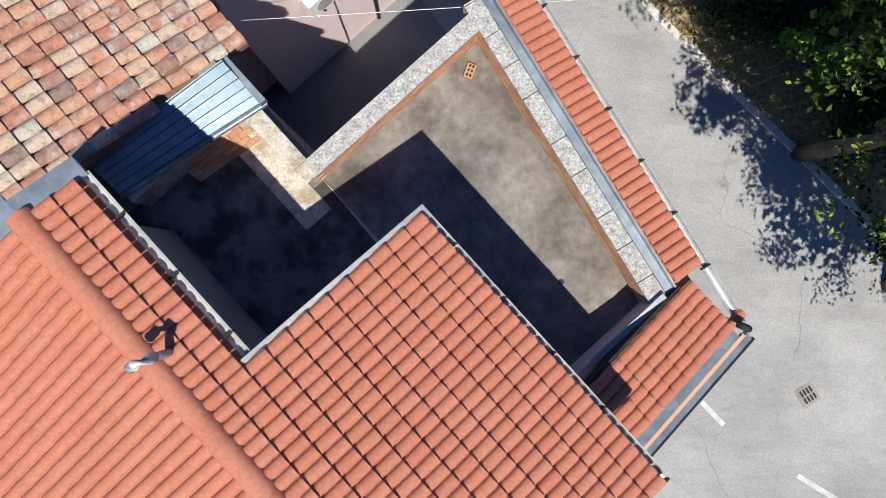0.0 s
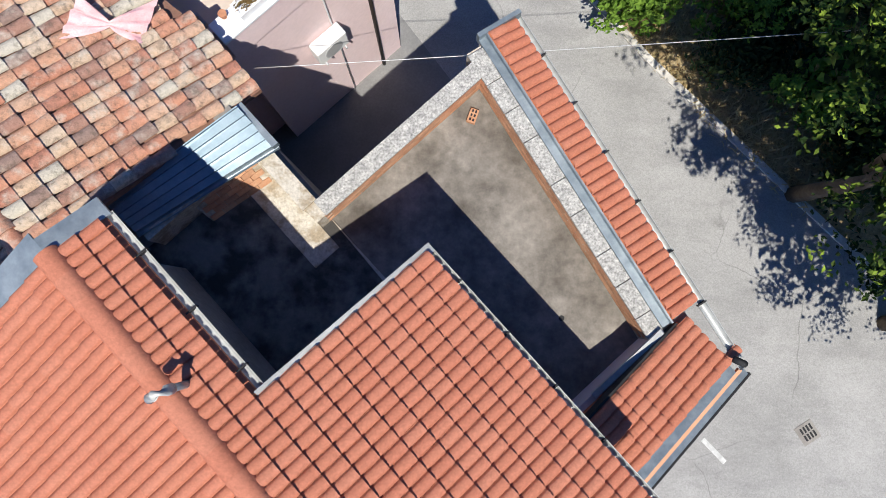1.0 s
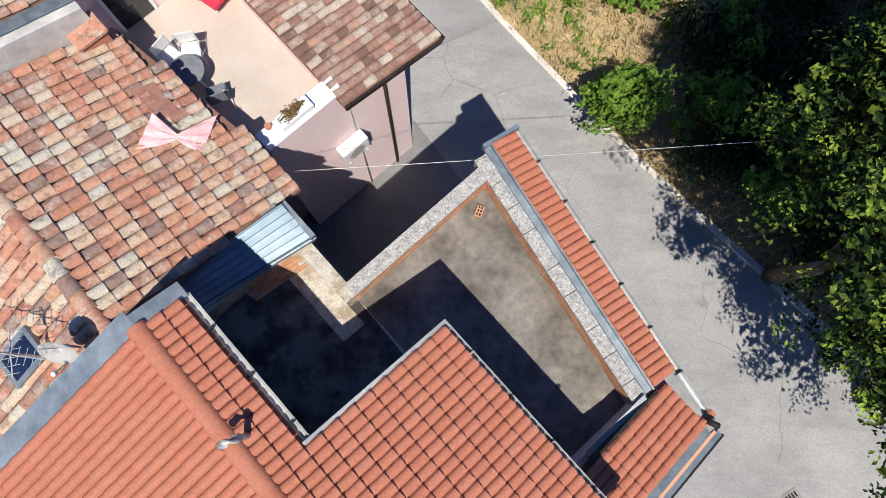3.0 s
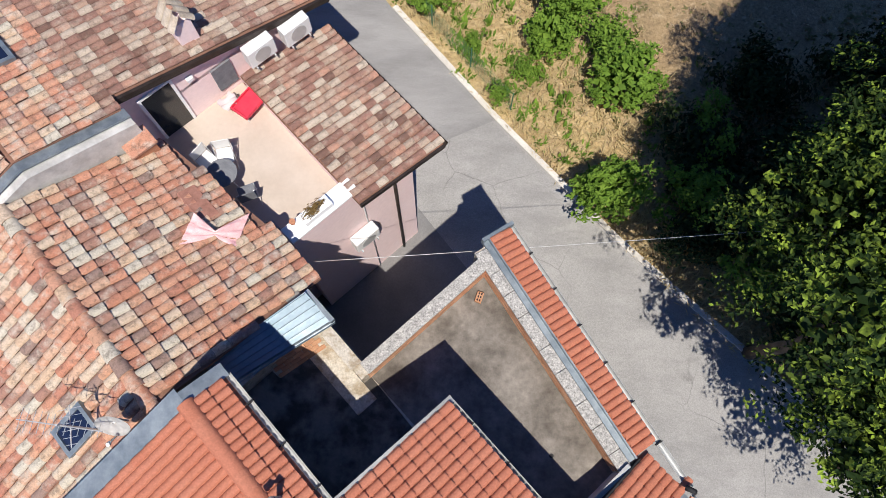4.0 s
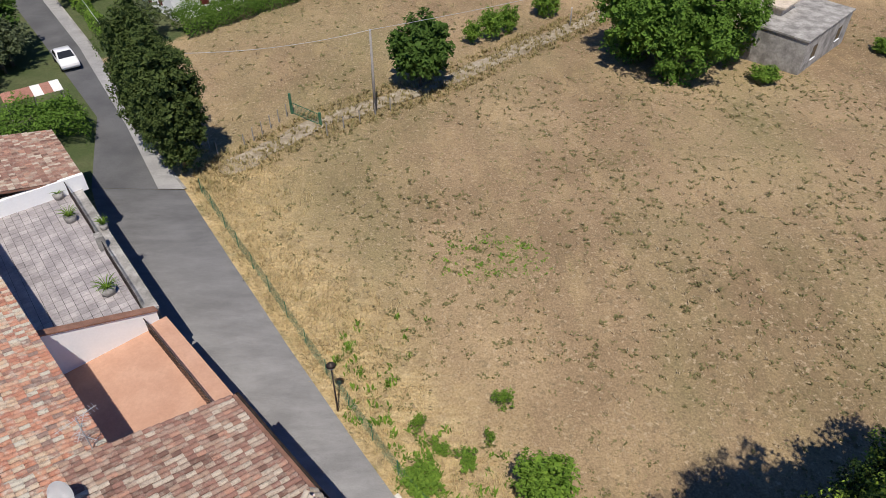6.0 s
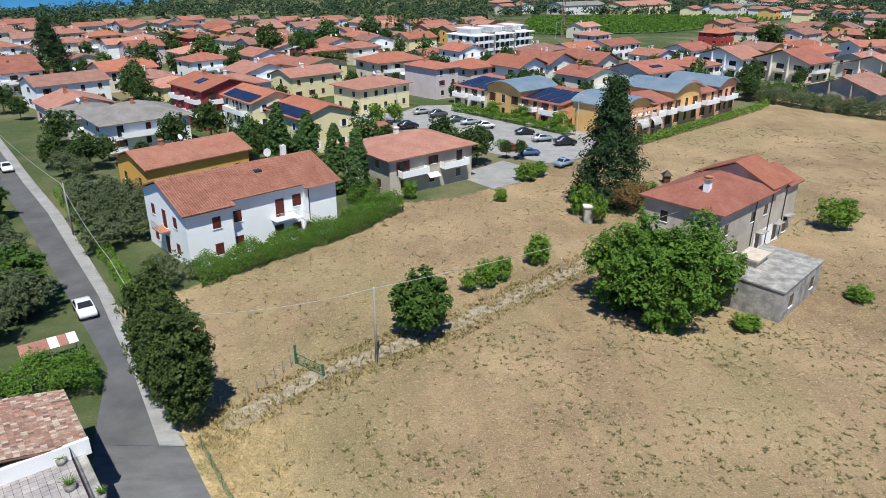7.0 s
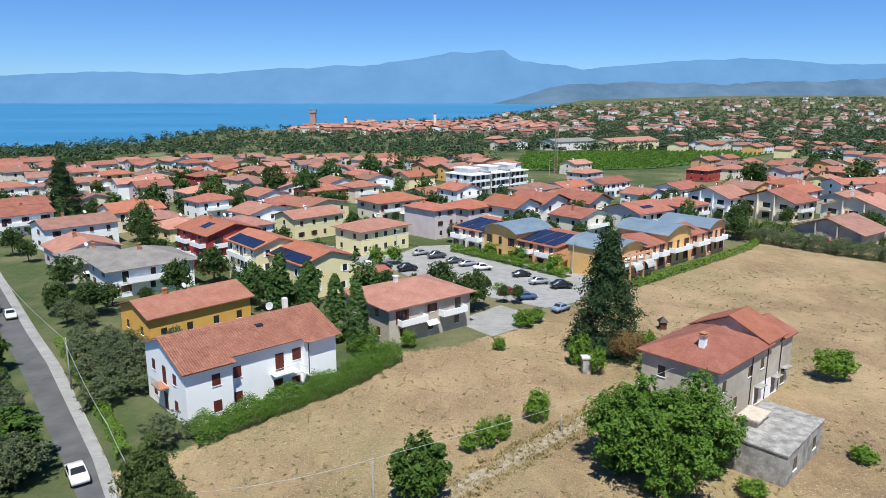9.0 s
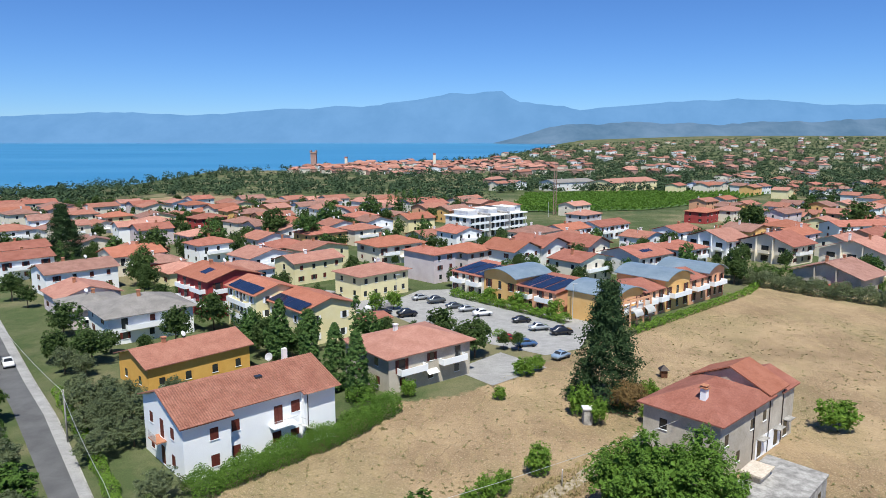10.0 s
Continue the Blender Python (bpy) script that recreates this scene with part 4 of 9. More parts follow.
def build_terrace():
    t = block_thing("terrace_building", "flat-roofed annexe with a walled cement terrace on top", 1.5, 1.0)
    # mass below the floor
    mass = prism([(0.63, 4.30), (-2.10, 1.86), (-3.30, 3.2), (-6.2, 0.6), (-1.0, -3.4), (3.0, -2.6), (4.62, -1.0), (1.20, 4.55)], GROUND - 0.3, FLOOR - 0.08)
    part("wall", mass, "plaster", t, "", Matrix())
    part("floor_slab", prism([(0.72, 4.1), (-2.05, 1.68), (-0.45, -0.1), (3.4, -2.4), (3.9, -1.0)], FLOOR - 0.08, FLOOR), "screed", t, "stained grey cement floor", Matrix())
    part("floor_slab", prism([(-2.05, 1.68), (-3.05, 2.75), (-5.9, 0.5), (-2.0, -2.2), (-0.45, -0.1)], FLOOR - 0.14, FLOOR - 0.015), "screed_dark", t, "dark stained cement floor", Matrix())
    part("threshold", prism([(-2.02, 1.62), (-1.95, 1.55), (-0.42, -0.12), (-0.5, -0.18)], FLOOR - 0.02, FLOOR + 0.035), "mortar", t, "", Matrix())
    # pale mortar strip, put in for the sunlit patch of floor
    bpart("floor_patch", boxes((-1.2, -0.64, 2.0, 4.0, FLOOR - 0.014, FLOOR + 0.004)), "mortar", t, "pale mortar-stained floor strip, lightened for its sunlit patch")
    # alley-side wall
    bpart("parapet", boxes((-0.62, 3.5, 2.46, 2.74, FLOOR - 0.1, COPE - 0.06)), "mortar", t)
    bpart("coping", boxes((-0.42, 3.60, 2.44, 2.76, COPE - 0.06, COPE), bevel=0.008), "granite", t, "speckled grey granite coping")
    brick_face(t, BLOCK @ Matrix.Translation((-0.45, 2.458, FLOOR + 0.06)), 3.75, 5, (0.25, 0.115))
    # short wall towards the corrugated roof
    bpart("parapet", boxes((-0.64, -0.38, 2.74, 4.05, FLOOR - 0.1, COPE - 0.06)), "mortar", t)
    bpart("coping", boxes((-0.66, -0.36, 2.762, 4.0, COPE - 0.06, COPE), bevel=0.008), "mortar", t, "bare cement coping")
    # brick back wall below the corrugated roof
    bpart("back_wall", boxes((-2.9, -0.64, 4.1, 4.25, FLOOR - 0.1, 7.02)), "mortar", t)
    wedge = bmesh.new()
    ends = [[wedge.verts.new((x, y + (-0.64 - x) * 0.12, z)) for y, z in ((3.69, FLOOR - 0.02), (4.12, FLOOR - 0.02), (4.12, FLOOR + 0.66))] for x in (-2.0, -0.64)]
    wedge.faces.new(ends[0]), wedge.faces.new(ends[1][::-1])
    for k in range(3):
        wedge.faces.new((ends[0][k], ends[0][(k + 1) % 3], ends[1][(k + 1) % 3], ends[1][k]))
    bmesh.ops.recalc_face_normals(wedge, faces=wedge.faces)
    bpart("sloping_base", wedge, "mortar", t, "sloping brick wall foot bedded in pale mortar")
    brick_face(t, BLOCK @ Matrix.Translation((-1.98, 3.845, FLOOR)) @ pose(0, 0, 0, -32, 0, -6.8), 1.36, 6, (0.25, 0.125))
    # lane-side wall: granite coping in pieces, zinc flashing, a narrow tiled eave and its gutter
    part("parapet", boxes((-0.35, 5.55, 0.02, 0.30, FLOOR - 0.1, COPE - 0.06)), "mortar", t, "", W2)
    brick_face(t, W2 @ Matrix.Translation((0.0, 0.018, FLOOR + 0.05)), 5.4, 5, (0.25, 0.115))
    x = -0.30
    cuts = [0.62, 0.58, 0.60, 0.86, 0.62, 0.80, 0.60, 0.62, 0.55]
    for w in cuts:
        part("coping", boxes((x + 0.006, x + w - 0.006, 0.0, 0.30, COPE - 0.06, COPE + 0.01), bevel=0.008), "granite", t, "speckled grey granite coping", W2)
        x += w
    zin = bmesh.new()
    box(zin, -0.42, 5.35, 0.305, 0.46, COPE - 0.08, COPE + 0.02)
    box(zin, -0.42, 5.35, 0.44, 0.47, COPE - 0.08, COPE + 0.16)
    part("flashing", zin, "zinc", t, "blue-grey zinc flashing", W2)
    deck = bmesh.new()
    vs = [deck.verts.new(p) for p in ((-0.42, 0.46, COPE + 0.14), (5.3, 0.46, COPE + 0.14), (5.3, 0.98, COPE - 0.02), (-0.42, 0.98, COPE - 0.02), (-0.42, 0.46, COPE - 0.1), (5.3, 0.46, COPE - 0.1), (5.3, 0.98, COPE - 0.1), (-0.42, 0.98, COPE - 0.1))]
    for f in ((0, 1, 2, 3), (7, 6, 5, 4), (0, 4, 5, 1), (1, 5, 6, 2), (2, 6, 7, 3), (3, 7, 4, 0)):
        deck.faces.new([vs[k] for k in f])
    bmesh.ops.recalc_face_normals(deck, faces=deck.faces)
    part("eave_deck", deck, "tile_bed_new", t, "", W2)
    tile_field(t, W2, (5.28, 0.47, COPE + 0.17), (-1, 0, 0), (0, 1, -0.3), 33, 2, PITCH, 0.28, pan_tile, "tile_new", (2, 0.7, 7), jitter=0.003)
    part("gutter", channel((-0.48, 1.02, COPE), (6.62, 1.02, COPE), (0, 1, 0), 0.15, 0.1), "zinc_light", t, "pale half-round metal gutter", W2)
    for k in range(7):
        part("gutter_joint", boxes((0.35 + k * 1.0, 0.375 + k * 1.0, 1.015, 1.18, COPE - 0.09, COPE + 0.012)), "black", t, "", W2)
    part("front_wall", boxes((-0.4, 6.9, 0.30, 0.80, GROUND - 0.3, COPE - 0.1)), "plaster", t, "", W2)
    part("verge_cap", boxes((-0.50, -0.42, 0.30, 1.15, COPE - 0.12, COPE + 0.18)), "zinc", t, "", W2)


build_terrace()


def build_corner_roof():
    """The small tiled roof that closes the terrace at its southern end."""
    r = block_thing("corner_building", "corner annexe with a small orange tile roof and zinc gutter", 1.8, -3.4)
    bpart("wall", boxes((-0.1, 2.75, -4.05, -2.86, GROUND - 0.3, 6.88)), "mauve", r)
    bpart("inner_wall", boxes((0.3, 2.45, -2.9, -2.74, FLOOR - 0.2, 7.02)), "mauve", r, "pinkish rendered wall")
    fall = 0.27
    deck = bmesh.new()
    edge = [(0.5, -2.84), (2.74, -2.84), (3.02, -3.92), (0.5, -3.92)]
    prism(edge, 6.6, [7.62 - fall * (x - 0.5) for x, y in edge], deck)
    bpart("roof", deck, "tile_bed_new", r)
    tile_field(r, BLOCK, (0.50, -2.85, 7.65), (0, -1, 0), (1, 0, -fall), 6, 9, 0.178, 0.308, pan_tile, "tile_new", (1, -3.4, 7.3), jitter=0.003, keep=lambda p: p.x < 2.80 - 0.26 * (p.y + 2.84))
    bpart("coping", boxes((0.86, 2.42, -2.80, -2.70, 7.02, 7.12)), "zinc_light", r, "pale folded metal coping")
    bpart("upstand", slope_slab(bmesh.new(), 0.5, 7.66, 2.7, 7.06, -2.842, -2.802, 0.3), "black", r)
    bpart("verge_tray", slope_slab(bmesh.new(), 0.5, 7.60, 2.9, 6.95, -4.10, -3.925, 0.05), "zinc", r, "blue-grey zinc verge tray")
    bpart("fascia", slope_slab(bmesh.new(), 0.45, 7.60, 3.0, 6.92, -4.16, -4.10, 0.1), "peach", r, "orange sealant strip")
    bpart("ledge", slope_slab(bmesh.new(), 0.45, 7.58, 3.05, 6.90, -4.27, -4.16, 0.1), "zinc", r)
    bpart("drip_edge", slope_slab(bmesh.new(), 0.45, 7.58, 3.08, 6.90, -4.31, -4.27, 0.1), "black", r)
    bpart("leaf_guard", tube([(2.95, -3.82, 7.22), (3.0, -3.95, 7.24), (3.04, -4.02, 7.18)], 0.06, 8), "black", r, "black outlet bend", smooth=True)


build_corner_roof()


def build_sheet_roof():
    s = block_thing("lean_to", "lean-to with a ribbed blue-grey steel sheet roof", -1.5, 4.5)
    bpart("wall", boxes((-2.85, -0.4, 4.26, 5.0, GROUND - 0.3, 6.95)), "plaster", s)
    bm = bmesh.new()
    prof = []
    for k in range(5):
        prof += [(k, 0.0), (k + 0.8, 0.0), (k + 0.84, 0.035), (k + 0.96, 0.035)]
    prof.append((5.0, 0.0))
    rows = [[bm.verts.new((x, low + (high - low) * s / 5, 7.10 + 0.2 * s / 5 + z)) for s, z in prof] for x, low, high in ((-2.95, 4.34, 4.96), (-0.3, 3.91, 4.75))]
    for k in range(len(prof) - 1):
        bm.faces.new((rows[0][k], rows[1][k], rows[1][k + 1], rows[0][k + 1]))
    bpart("roof_sheet", bm, "sheet", s, "ribbed blue-grey steel sheet")
    bpart("gutter", channel((-2.95, 4.34, 7.09), (-0.22, 3.90, 7.09), (-0.16, -1, 0), 0.11, 0.09), "zinc", s, "zinc gutter")
    bpart("end_flashing", boxes((-0.32, -0.2, 3.86, 4.8, 7.02, 7.19)), "zinc", s)


build_sheet_roof()


def gable_deck(bm, x0, xr, x1, z0, zr, z1, y0, y1):
    slope_slab(bm, xr, zr, x1, z1, y0, y1)
    slope_slab(bm, x0, z0, xr, zr, y0, y1)
    return bm


def build_old_house():
    h = block_thing("house", "old house with a lichen-stained clay barrel tile roof", -4, 7.6)
    bpart("wall", boxes((-7.8, -0.62, 5.1, 10.25, GROUND - 0.3, 6.55)), "plaster", h)
    bpart("gable", prism([(-7.8, 5.1), (-4.05, 5.1), (-0.62, 5.1), (-0.75, 10.25), (-4.05, 10.25), (-7.8, 10.25)], 6.5, [6.6, 8.25, 6.82, 6.82, 8.25, 6.6]), "plaster", h)
    bpart("roof", slope_slab(bmesh.new(), -8.2, 6.6, -4.05, 8.34, 4.5, 10.3), "tile_bed", h)
    right = bmesh.new()
    edge = [(-4.05, 4.6), (-2.4, 4.75), (0.2, 5.0), (0.12, 6.6), (-0.46, 10.3), (-4.05, 10.3)]
    prism(edge, 6.3, [8.34 - 0.4213 * (x + 4.05) for x, y in edge], right)
    for v in right.verts:
        if v.co.z < 6.31:
            v.co.z = 8.2 - 0.4213 * (v.co.x + 4.05)
    bpart("roof", right, "tile_bed", h)
    f = 1.74 / 4.13
    tile_field(h, BLOCK, (-4.0, 10.3, 8.36), (0, -1, 0), (1, 0, -f), 24, 12, 0.242, 0.375, barrel_tile, "tile_old", (-1, 6.5, 7), keep=lambda p: p.x < 0.05 - 0.155 * max(0, p.y - 6.4) and p.y > 5.0 + 0.1 * p.x, jitter=0.02)
    tile_field(h, BLOCK, (-4.1, 4.52, 8.36), (0, 1, 0), (-1, 0, -f), 24, 12, 0.242, 0.375, barrel_tile, "tile_old", (-5, 6, 8), jitter=0.016, most=140)
    cap = MESHES.setdefault("old_cap", arrays("ridge_tile", *barrel_tile(0.36, 0.40), "tile_old", True))
    for i in range(15):
        shared("ridge_tile", cap, h, BLOCK @ Matrix.Translation((-4.05, 10.3 - 0.40 * i, 8.37)) @ pose(0, 0, 0, 0, 0, 180))
    return h


build_old_house()


def build_brown_house():
    h = block_thing("house", "pink house with a weathered brown barrel tile roof", 1, 14.5)
    bpart("wall", boxes((-0.8, 4.75, 11.35, 18.1, GROUND - 0.3, 6.5)), "pink", h)
    bpart("wall", prism([(-0.8, 11.35), (4.75, 11.35), (4.75, 18.1), (-0.8, 18.1)], 6.4, [7.95, 6.55, 6.55, 7.95]), "pink", h)
    bpart("wall", boxes((-7.5, -0.8, 10.9, 18.1, GROUND - 0.3, 7.7)), "pale", h, "pale grey rendered wall")
    bpart("wall", prism([(-7.6, 10.34), (-3.2, 10.34), (-0.7, 10.34), (-0.7, 10.9), (-3.2, 10.9), (-7.6, 10.9)], 5.5, [7.38, 8.56, 7.9, 7.9, 8.56, 7.38]), "weathered_white", h, "weathered white wall above the lower roof")
    bpart("roof", slope_slab(bmesh.new(), -3.2, 8.72, -0.75, 8.07, 10.75, 18.3), "tile_bed", h)
    bpart("roof", slope_slab(bmesh.new(), -0.75, 8.07, 5.35, 6.46, 11.15, 18.3), "tile_bed", h)
    bpart("roof", slope_slab(bmesh.new(), -8.0, 7.4, -3.2, 8.72, 10.75, 18.3), "tile_bed", h)
    tile_field(h, BLOCK, (-3.15, 18.3, 8.74), (0, -1, 0), (1, 0, -0.264), 34, 24, 0.2225, 0.355, barrel_tile, "tile_brown", (3, 13, 7), keep=lambda p: p.x > -1.25 and (p.y > 11.15 or p.x < -0.75), jitter=0.012)
    tile_field(h, BLOCK, (-3.15, 18.3, 8.74), (0, -1, 0), (1, 0, -0.264), 34, 24, 0.2225, 0.355, barrel_tile, "tile_old", (-2, 13, 8), keep=lambda p: p.x <= -1.25, jitter=0.018, most=120)
    tile_field(h, BLOCK, (-3.25, 10.75, 8.74), (0, 1, 0), (-1, 0, -0.264), 34, 12, 0.2225, 0.38, barrel_tile, "tile_old", (-3, 13, 8), jitter=0.014, most=60)
    bpart("fascia", slope_slab(bmesh.new(), -0.75, 8.06, 5.40, 6.45, 11.06, 11.14, 0.2), "dark_metal", h, "dark brown metal verge")
    bpart("gutter", channel((5.34, 11.1, 6.45), (5.34, 18.35, 6.45), (1, 0, 0), 0.14, 0.1), "dark_metal", h, "dark brown gutter")
    fl = slope_slab(bmesh.new(), -3.2, 8.68, -0.68, 8.02, 10.52, 10.78, 0.06)
    slope_slab(fl, -7.6, 7.5, -3.2, 8.68, 10.52, 10.78, 0.06)
    bpart("valley_flashing", fl, "zinc", h, "zinc flashing along the verge")
    return h


build_brown_house()


def build_pink_house():
    h = block_thing("house", "pink house with a small roof terrace over the alley", 2.5, 8.7)
    bpart("wall", boxes((-0.6, 2.25, 6.95, 11.34, GROUND - 0.3, 5.15), (0.25, 2.25, 6.42, 6.95, GROUND - 0.3, 5.15)), "pink", h)
    bpart("wall", prism([(2.25, 6.42), (4.25, 6.42), (4.5, 11.1), (2.25, 11.1)], GROUND - 0.3, [5.85, 5.5, 5.5, 5.85]), "pink", h)
    bpart("terrace_floor", boxes((-0.6, 2.25, 6.8, 11.34, 5.15, 5.2)), "beige_tile", h, "beige tiled terrace floor")
    bpart("parapet", boxes((0.3, 2.42, 6.36, 6.8, 5.15, 5.92), (-0.6, 0.3, 6.8, 7.1, 5.15, 5.72)), "pink", h)
    bpart("parapet_cap", boxes((0.28, 2.44, 6.33, 6.83, 5.92, 5.99), bevel=0.01), "white_wall", h, "white parapet cap")
    bpart("roof", slope_slab(bmesh.new(), 2.2, 5.93, 5.1, 5.42, 6.05, 11.05), "tile_bed", h)
    tile_field(h, BLOCK, (2.2, 11.05, 5.95), (0, -1, 0), (1, 0, -0.176), 22, 9, 0.227, 0.33, barrel_tile, "tile_brown", (3.5, 8, 5.7), jitter=0.012)
    bpart("gutter", channel((5.1, 6.0, 5.40), (5.1, 11.05, 5.40), (1, 0, 0), 0.13, 0.1), "dark_metal", h, "dark brown gutter")
    bpart("fascia", slope_slab(bmesh.new(), 2.2, 5.92, 5.12, 5.42, 5.98, 6.04, 0.16), "dark_metal", h, "dark brown metal verge")
    bpart("downpipe", tube([(3.55, 6.36, 5.6), (3.55, 6.36, GROUND)], 0.05, 8), "dark_metal", h, "dark brown downpipe", smooth=True)
    bpart("downpipe", tube([(2.45, 6.37, 5.8), (2.45, 6.37, GROUND)], 0.02, 6), "pale_metal", h, smooth=True)
    return h


build_pink_house()


def build_terrace_houses():
    h = block_thing("house", "house with an orange roof terrace behind a railing", 3, 22.5)
    bpart("wall", boxes((0.4, 5.85, 18.35, 26.9, GROUND - 0.3, 3.6)), "peach", h)
    bpart("terrace_floor", boxes((0.4, 4.92, 18.35, 26.95, 3.6, 3.68)), "orange_floor", h, "bare orange terrace floor")
    bpart("front_ledge", boxes((4.92, 5.9, 18.35, 26.95, 3.6, 4.0)), "orange_floor", h, "orange painted front ledge")
    bpart("party_wall", prism([(0.6, 26.95), (5.55, 26.95), (5.55, 27.2), (0.6, 27.2)], 3.3, [6.4, 4.6, 4.6, 6.4]), "white_wall", h, "white party wall")
    bpart("party_wall_cap", slope_slab(bmesh.new(), 0.55, 6.50, 5.6, 4.68, 26.88, 27.28, 0.08), "tile_bed", h, "clay cap on the party wall")
    rail = bmesh.new()
    box(rail, 4.83, 4.88, 18.4, 26.85, 4.60, 4.64)
    bpart("rail", rail, "dark_metal", h)
    pm = mesh_of("railing_bar", boxes((-0.012, 0.012, -0.012, 0.012, 0, 0.95)), "dark_metal")
    for k in range(54):
        shared("railing_bar", pm, h, BLOCK @ Matrix.Translation((4.855, 18.5 + k * 0.155, 3.68)))
    # upper house behind the terraces
    u = block_thing("house", "taller house with a reddish barrel tile roof over the terraces", -4, 29)
    bpart("wall", boxes((-9, 0.2, 18.35, 40, GROUND - 0.3, 7.0)), "pale", u)
    bpart("roof", slope_slab(bmesh.new(), -5.5, 8.85, 0.55, 7.18, 18.2, 40.5), "tile_bed", u)
    bpart("roof", slope_slab(bmesh.new(), -11.5, 7.15, -5.5, 8.9, 18.2, 40.5), "roof_pink", u)
    tile_field(u, BLOCK, (-5.5, 40.5, 8.87), (0, -1, 0), (1, 0, -0.276), 98, 17, 0.2276, 0.37, barrel_tile, "tile_old", (0, 22, 7.3), jitter=0.012, most=160)
    # paved terrace
    m = pose(-13.9, 23.9, 0, 0, 0, 37.4)
    g = thing("house", "house with a worn grey stone-paved roof terrace", "house", m @ Matrix.Translation((-3, 6, GROUND)))
    part("wall", boxes((-7.5, 0.0, 0.35, 13.2, GROUND - 0.4, 4.3)), "plaster", g, "", m)
    part("front_ledge", boxes((-0.62, 0.05, 0.35, 13.2, 4.3, 4.45)), "concrete", g, "bare grey front ledge", m)
    part("bedding", boxes((-7.5, -0.62, 0.35, 13.2, 4.3, 4.36)), "screed_dark", g, "", m)
    sm = mesh_of("paving_slab", boxes((0.013, 0.407, 0.013, 0.407, 0, 0.03)), "stone_tile")
    for i in range(14):
        for j in range(30):
            if (13 - i) * 30 + j < 300:
                shared("paving_slab", sm, g, m @ Matrix.Translation((-6.55 + i * 0.42, 0.45 + j * 0.42, 4.36)))
    rest = bmesh.new()
    for i in range(4):
        for j in range(30):
            box(rest, -6.55 + i * 0.42 + 0.008, -6.55 + i * 0.42 + 0.412, 0.458 + j * 0.42, 0.862 + j * 0.42, 4.36, 4.385)
    tagged(part("paving", rest, "stone_tile", g, "", m), kind="stuff")
    bars = mesh_of("railing_bar", boxes((-0.012, 0.012, -0.012, 0.012, 0, 0.9)), "dark_metal")
    for k in range(84):
        y = 0.7 + k * 0.147
        if not 6.0 < y < 7.6:
            shared("railing_bar", bars, g, m @ Matrix.Translation((-0.72, y, 4.36)))
    part("rail", boxes((-0.74, -0.70, 0.6, 6.0, 5.25, 5.29), (-0.74, -0.70, 7.6, 13.0, 5.25, 5.29)), "dark_metal", g, "", m)
    part("end_wall", boxes((-7.5, 0.4, 13.0, 13.25, 4.3, 5.4)), "white_wall", g, "white end wall", m)
    part("pier", boxes((-0.9, -0.5, 6.4, 6.8, 4.36, 5.3), (-0.85, -0.55, 7.0, 7.35, 4.36, 5.0)), "concrete", g, "", m)
    # last house of the row
    e = thing("house", "end house of the row with a red-brown tile roof", "house", m @ Matrix.Translation((-4, 17, GROUND)))
    part("wall", boxes((-9, -0.1, 13.3, 20.0, GROUND - 0.4, 4.6)), "cream", e, "", m)
    part("roof", slope_slab(bmesh.new(), -5, 6.1, 0.3, 5.0, 13.1, 20.3), "tile_bed", e, "", m)
    tile_field(e, m, (-5, 20.3, 6.13), (0, -1, 0), (1, 0, -0.2075), 30, 15, 0.24, 0.365, barrel_tile, "tile_brown", (0, 15, 5), jitter=0.012, most=60)
    part("roof_back", slope_slab(bmesh.new(), -10, 5.0, -5, 6.1, 13.1, 20.3), "roof_pink", e, "", m)


build_terrace_houses()

# ---- houses of the village below ----
RNG = random.Random(11)


def window_meshes(w, h, shutter="shutter", frame_mat="white_wall"):
    """Pane, surround and one shutter leaf of a window, on the plane y = 0, looking to -y."""
    key = ("window", w, h, shutter, frame_mat)
    if key not in MESHES:
        pane = mesh_of("window", boxes((-w / 2, w / 2, -0.02, 0.05, 0, h)), "glass")
        sill = mesh_of("sill", boxes((-w / 2 - 0.08, w / 2 + 0.08, -0.1, 0.03, -0.08, 0.0)), frame_mat)
        leaf = boxes((0, w / 2 - 0.01, -0.06, -0.022, 0.01, h - 0.01))
        face = min(leaf.faces, key=lambda f: f.calc_center_median().y)
        bmesh.ops.inset_individual(leaf, faces=[face], thickness=0.07, depth=-0.02)
        MESHES[key] = (pane, sill, mesh_of("shutter", leaf, shutter))
    return MESHES[key]


def add_window(parent, m, w=1.0, h=1.35, shutter="shutter", state="closed", detail=2):
    pane, sill, leaf = window_meshes(w, h, shutter)
    p = shared("window", pane, parent, m)
    if detail > 0:
        shared("sill", sill, p, m)
    if state == "closed":
        shared("shutter", leaf, p, m)
        shared("shutter", leaf, p, m @ Matrix.Translation((-w / 2, 0, 0)))
    elif state == "open" and detail > 0:
        shared("shutter", leaf, p, m @ Matrix.Translation((w / 2 + 0.01, 0, 0)))
        shared("shutter", leaf, p, m @ Matrix.Translation((-w - 0.01, 0, 0)))


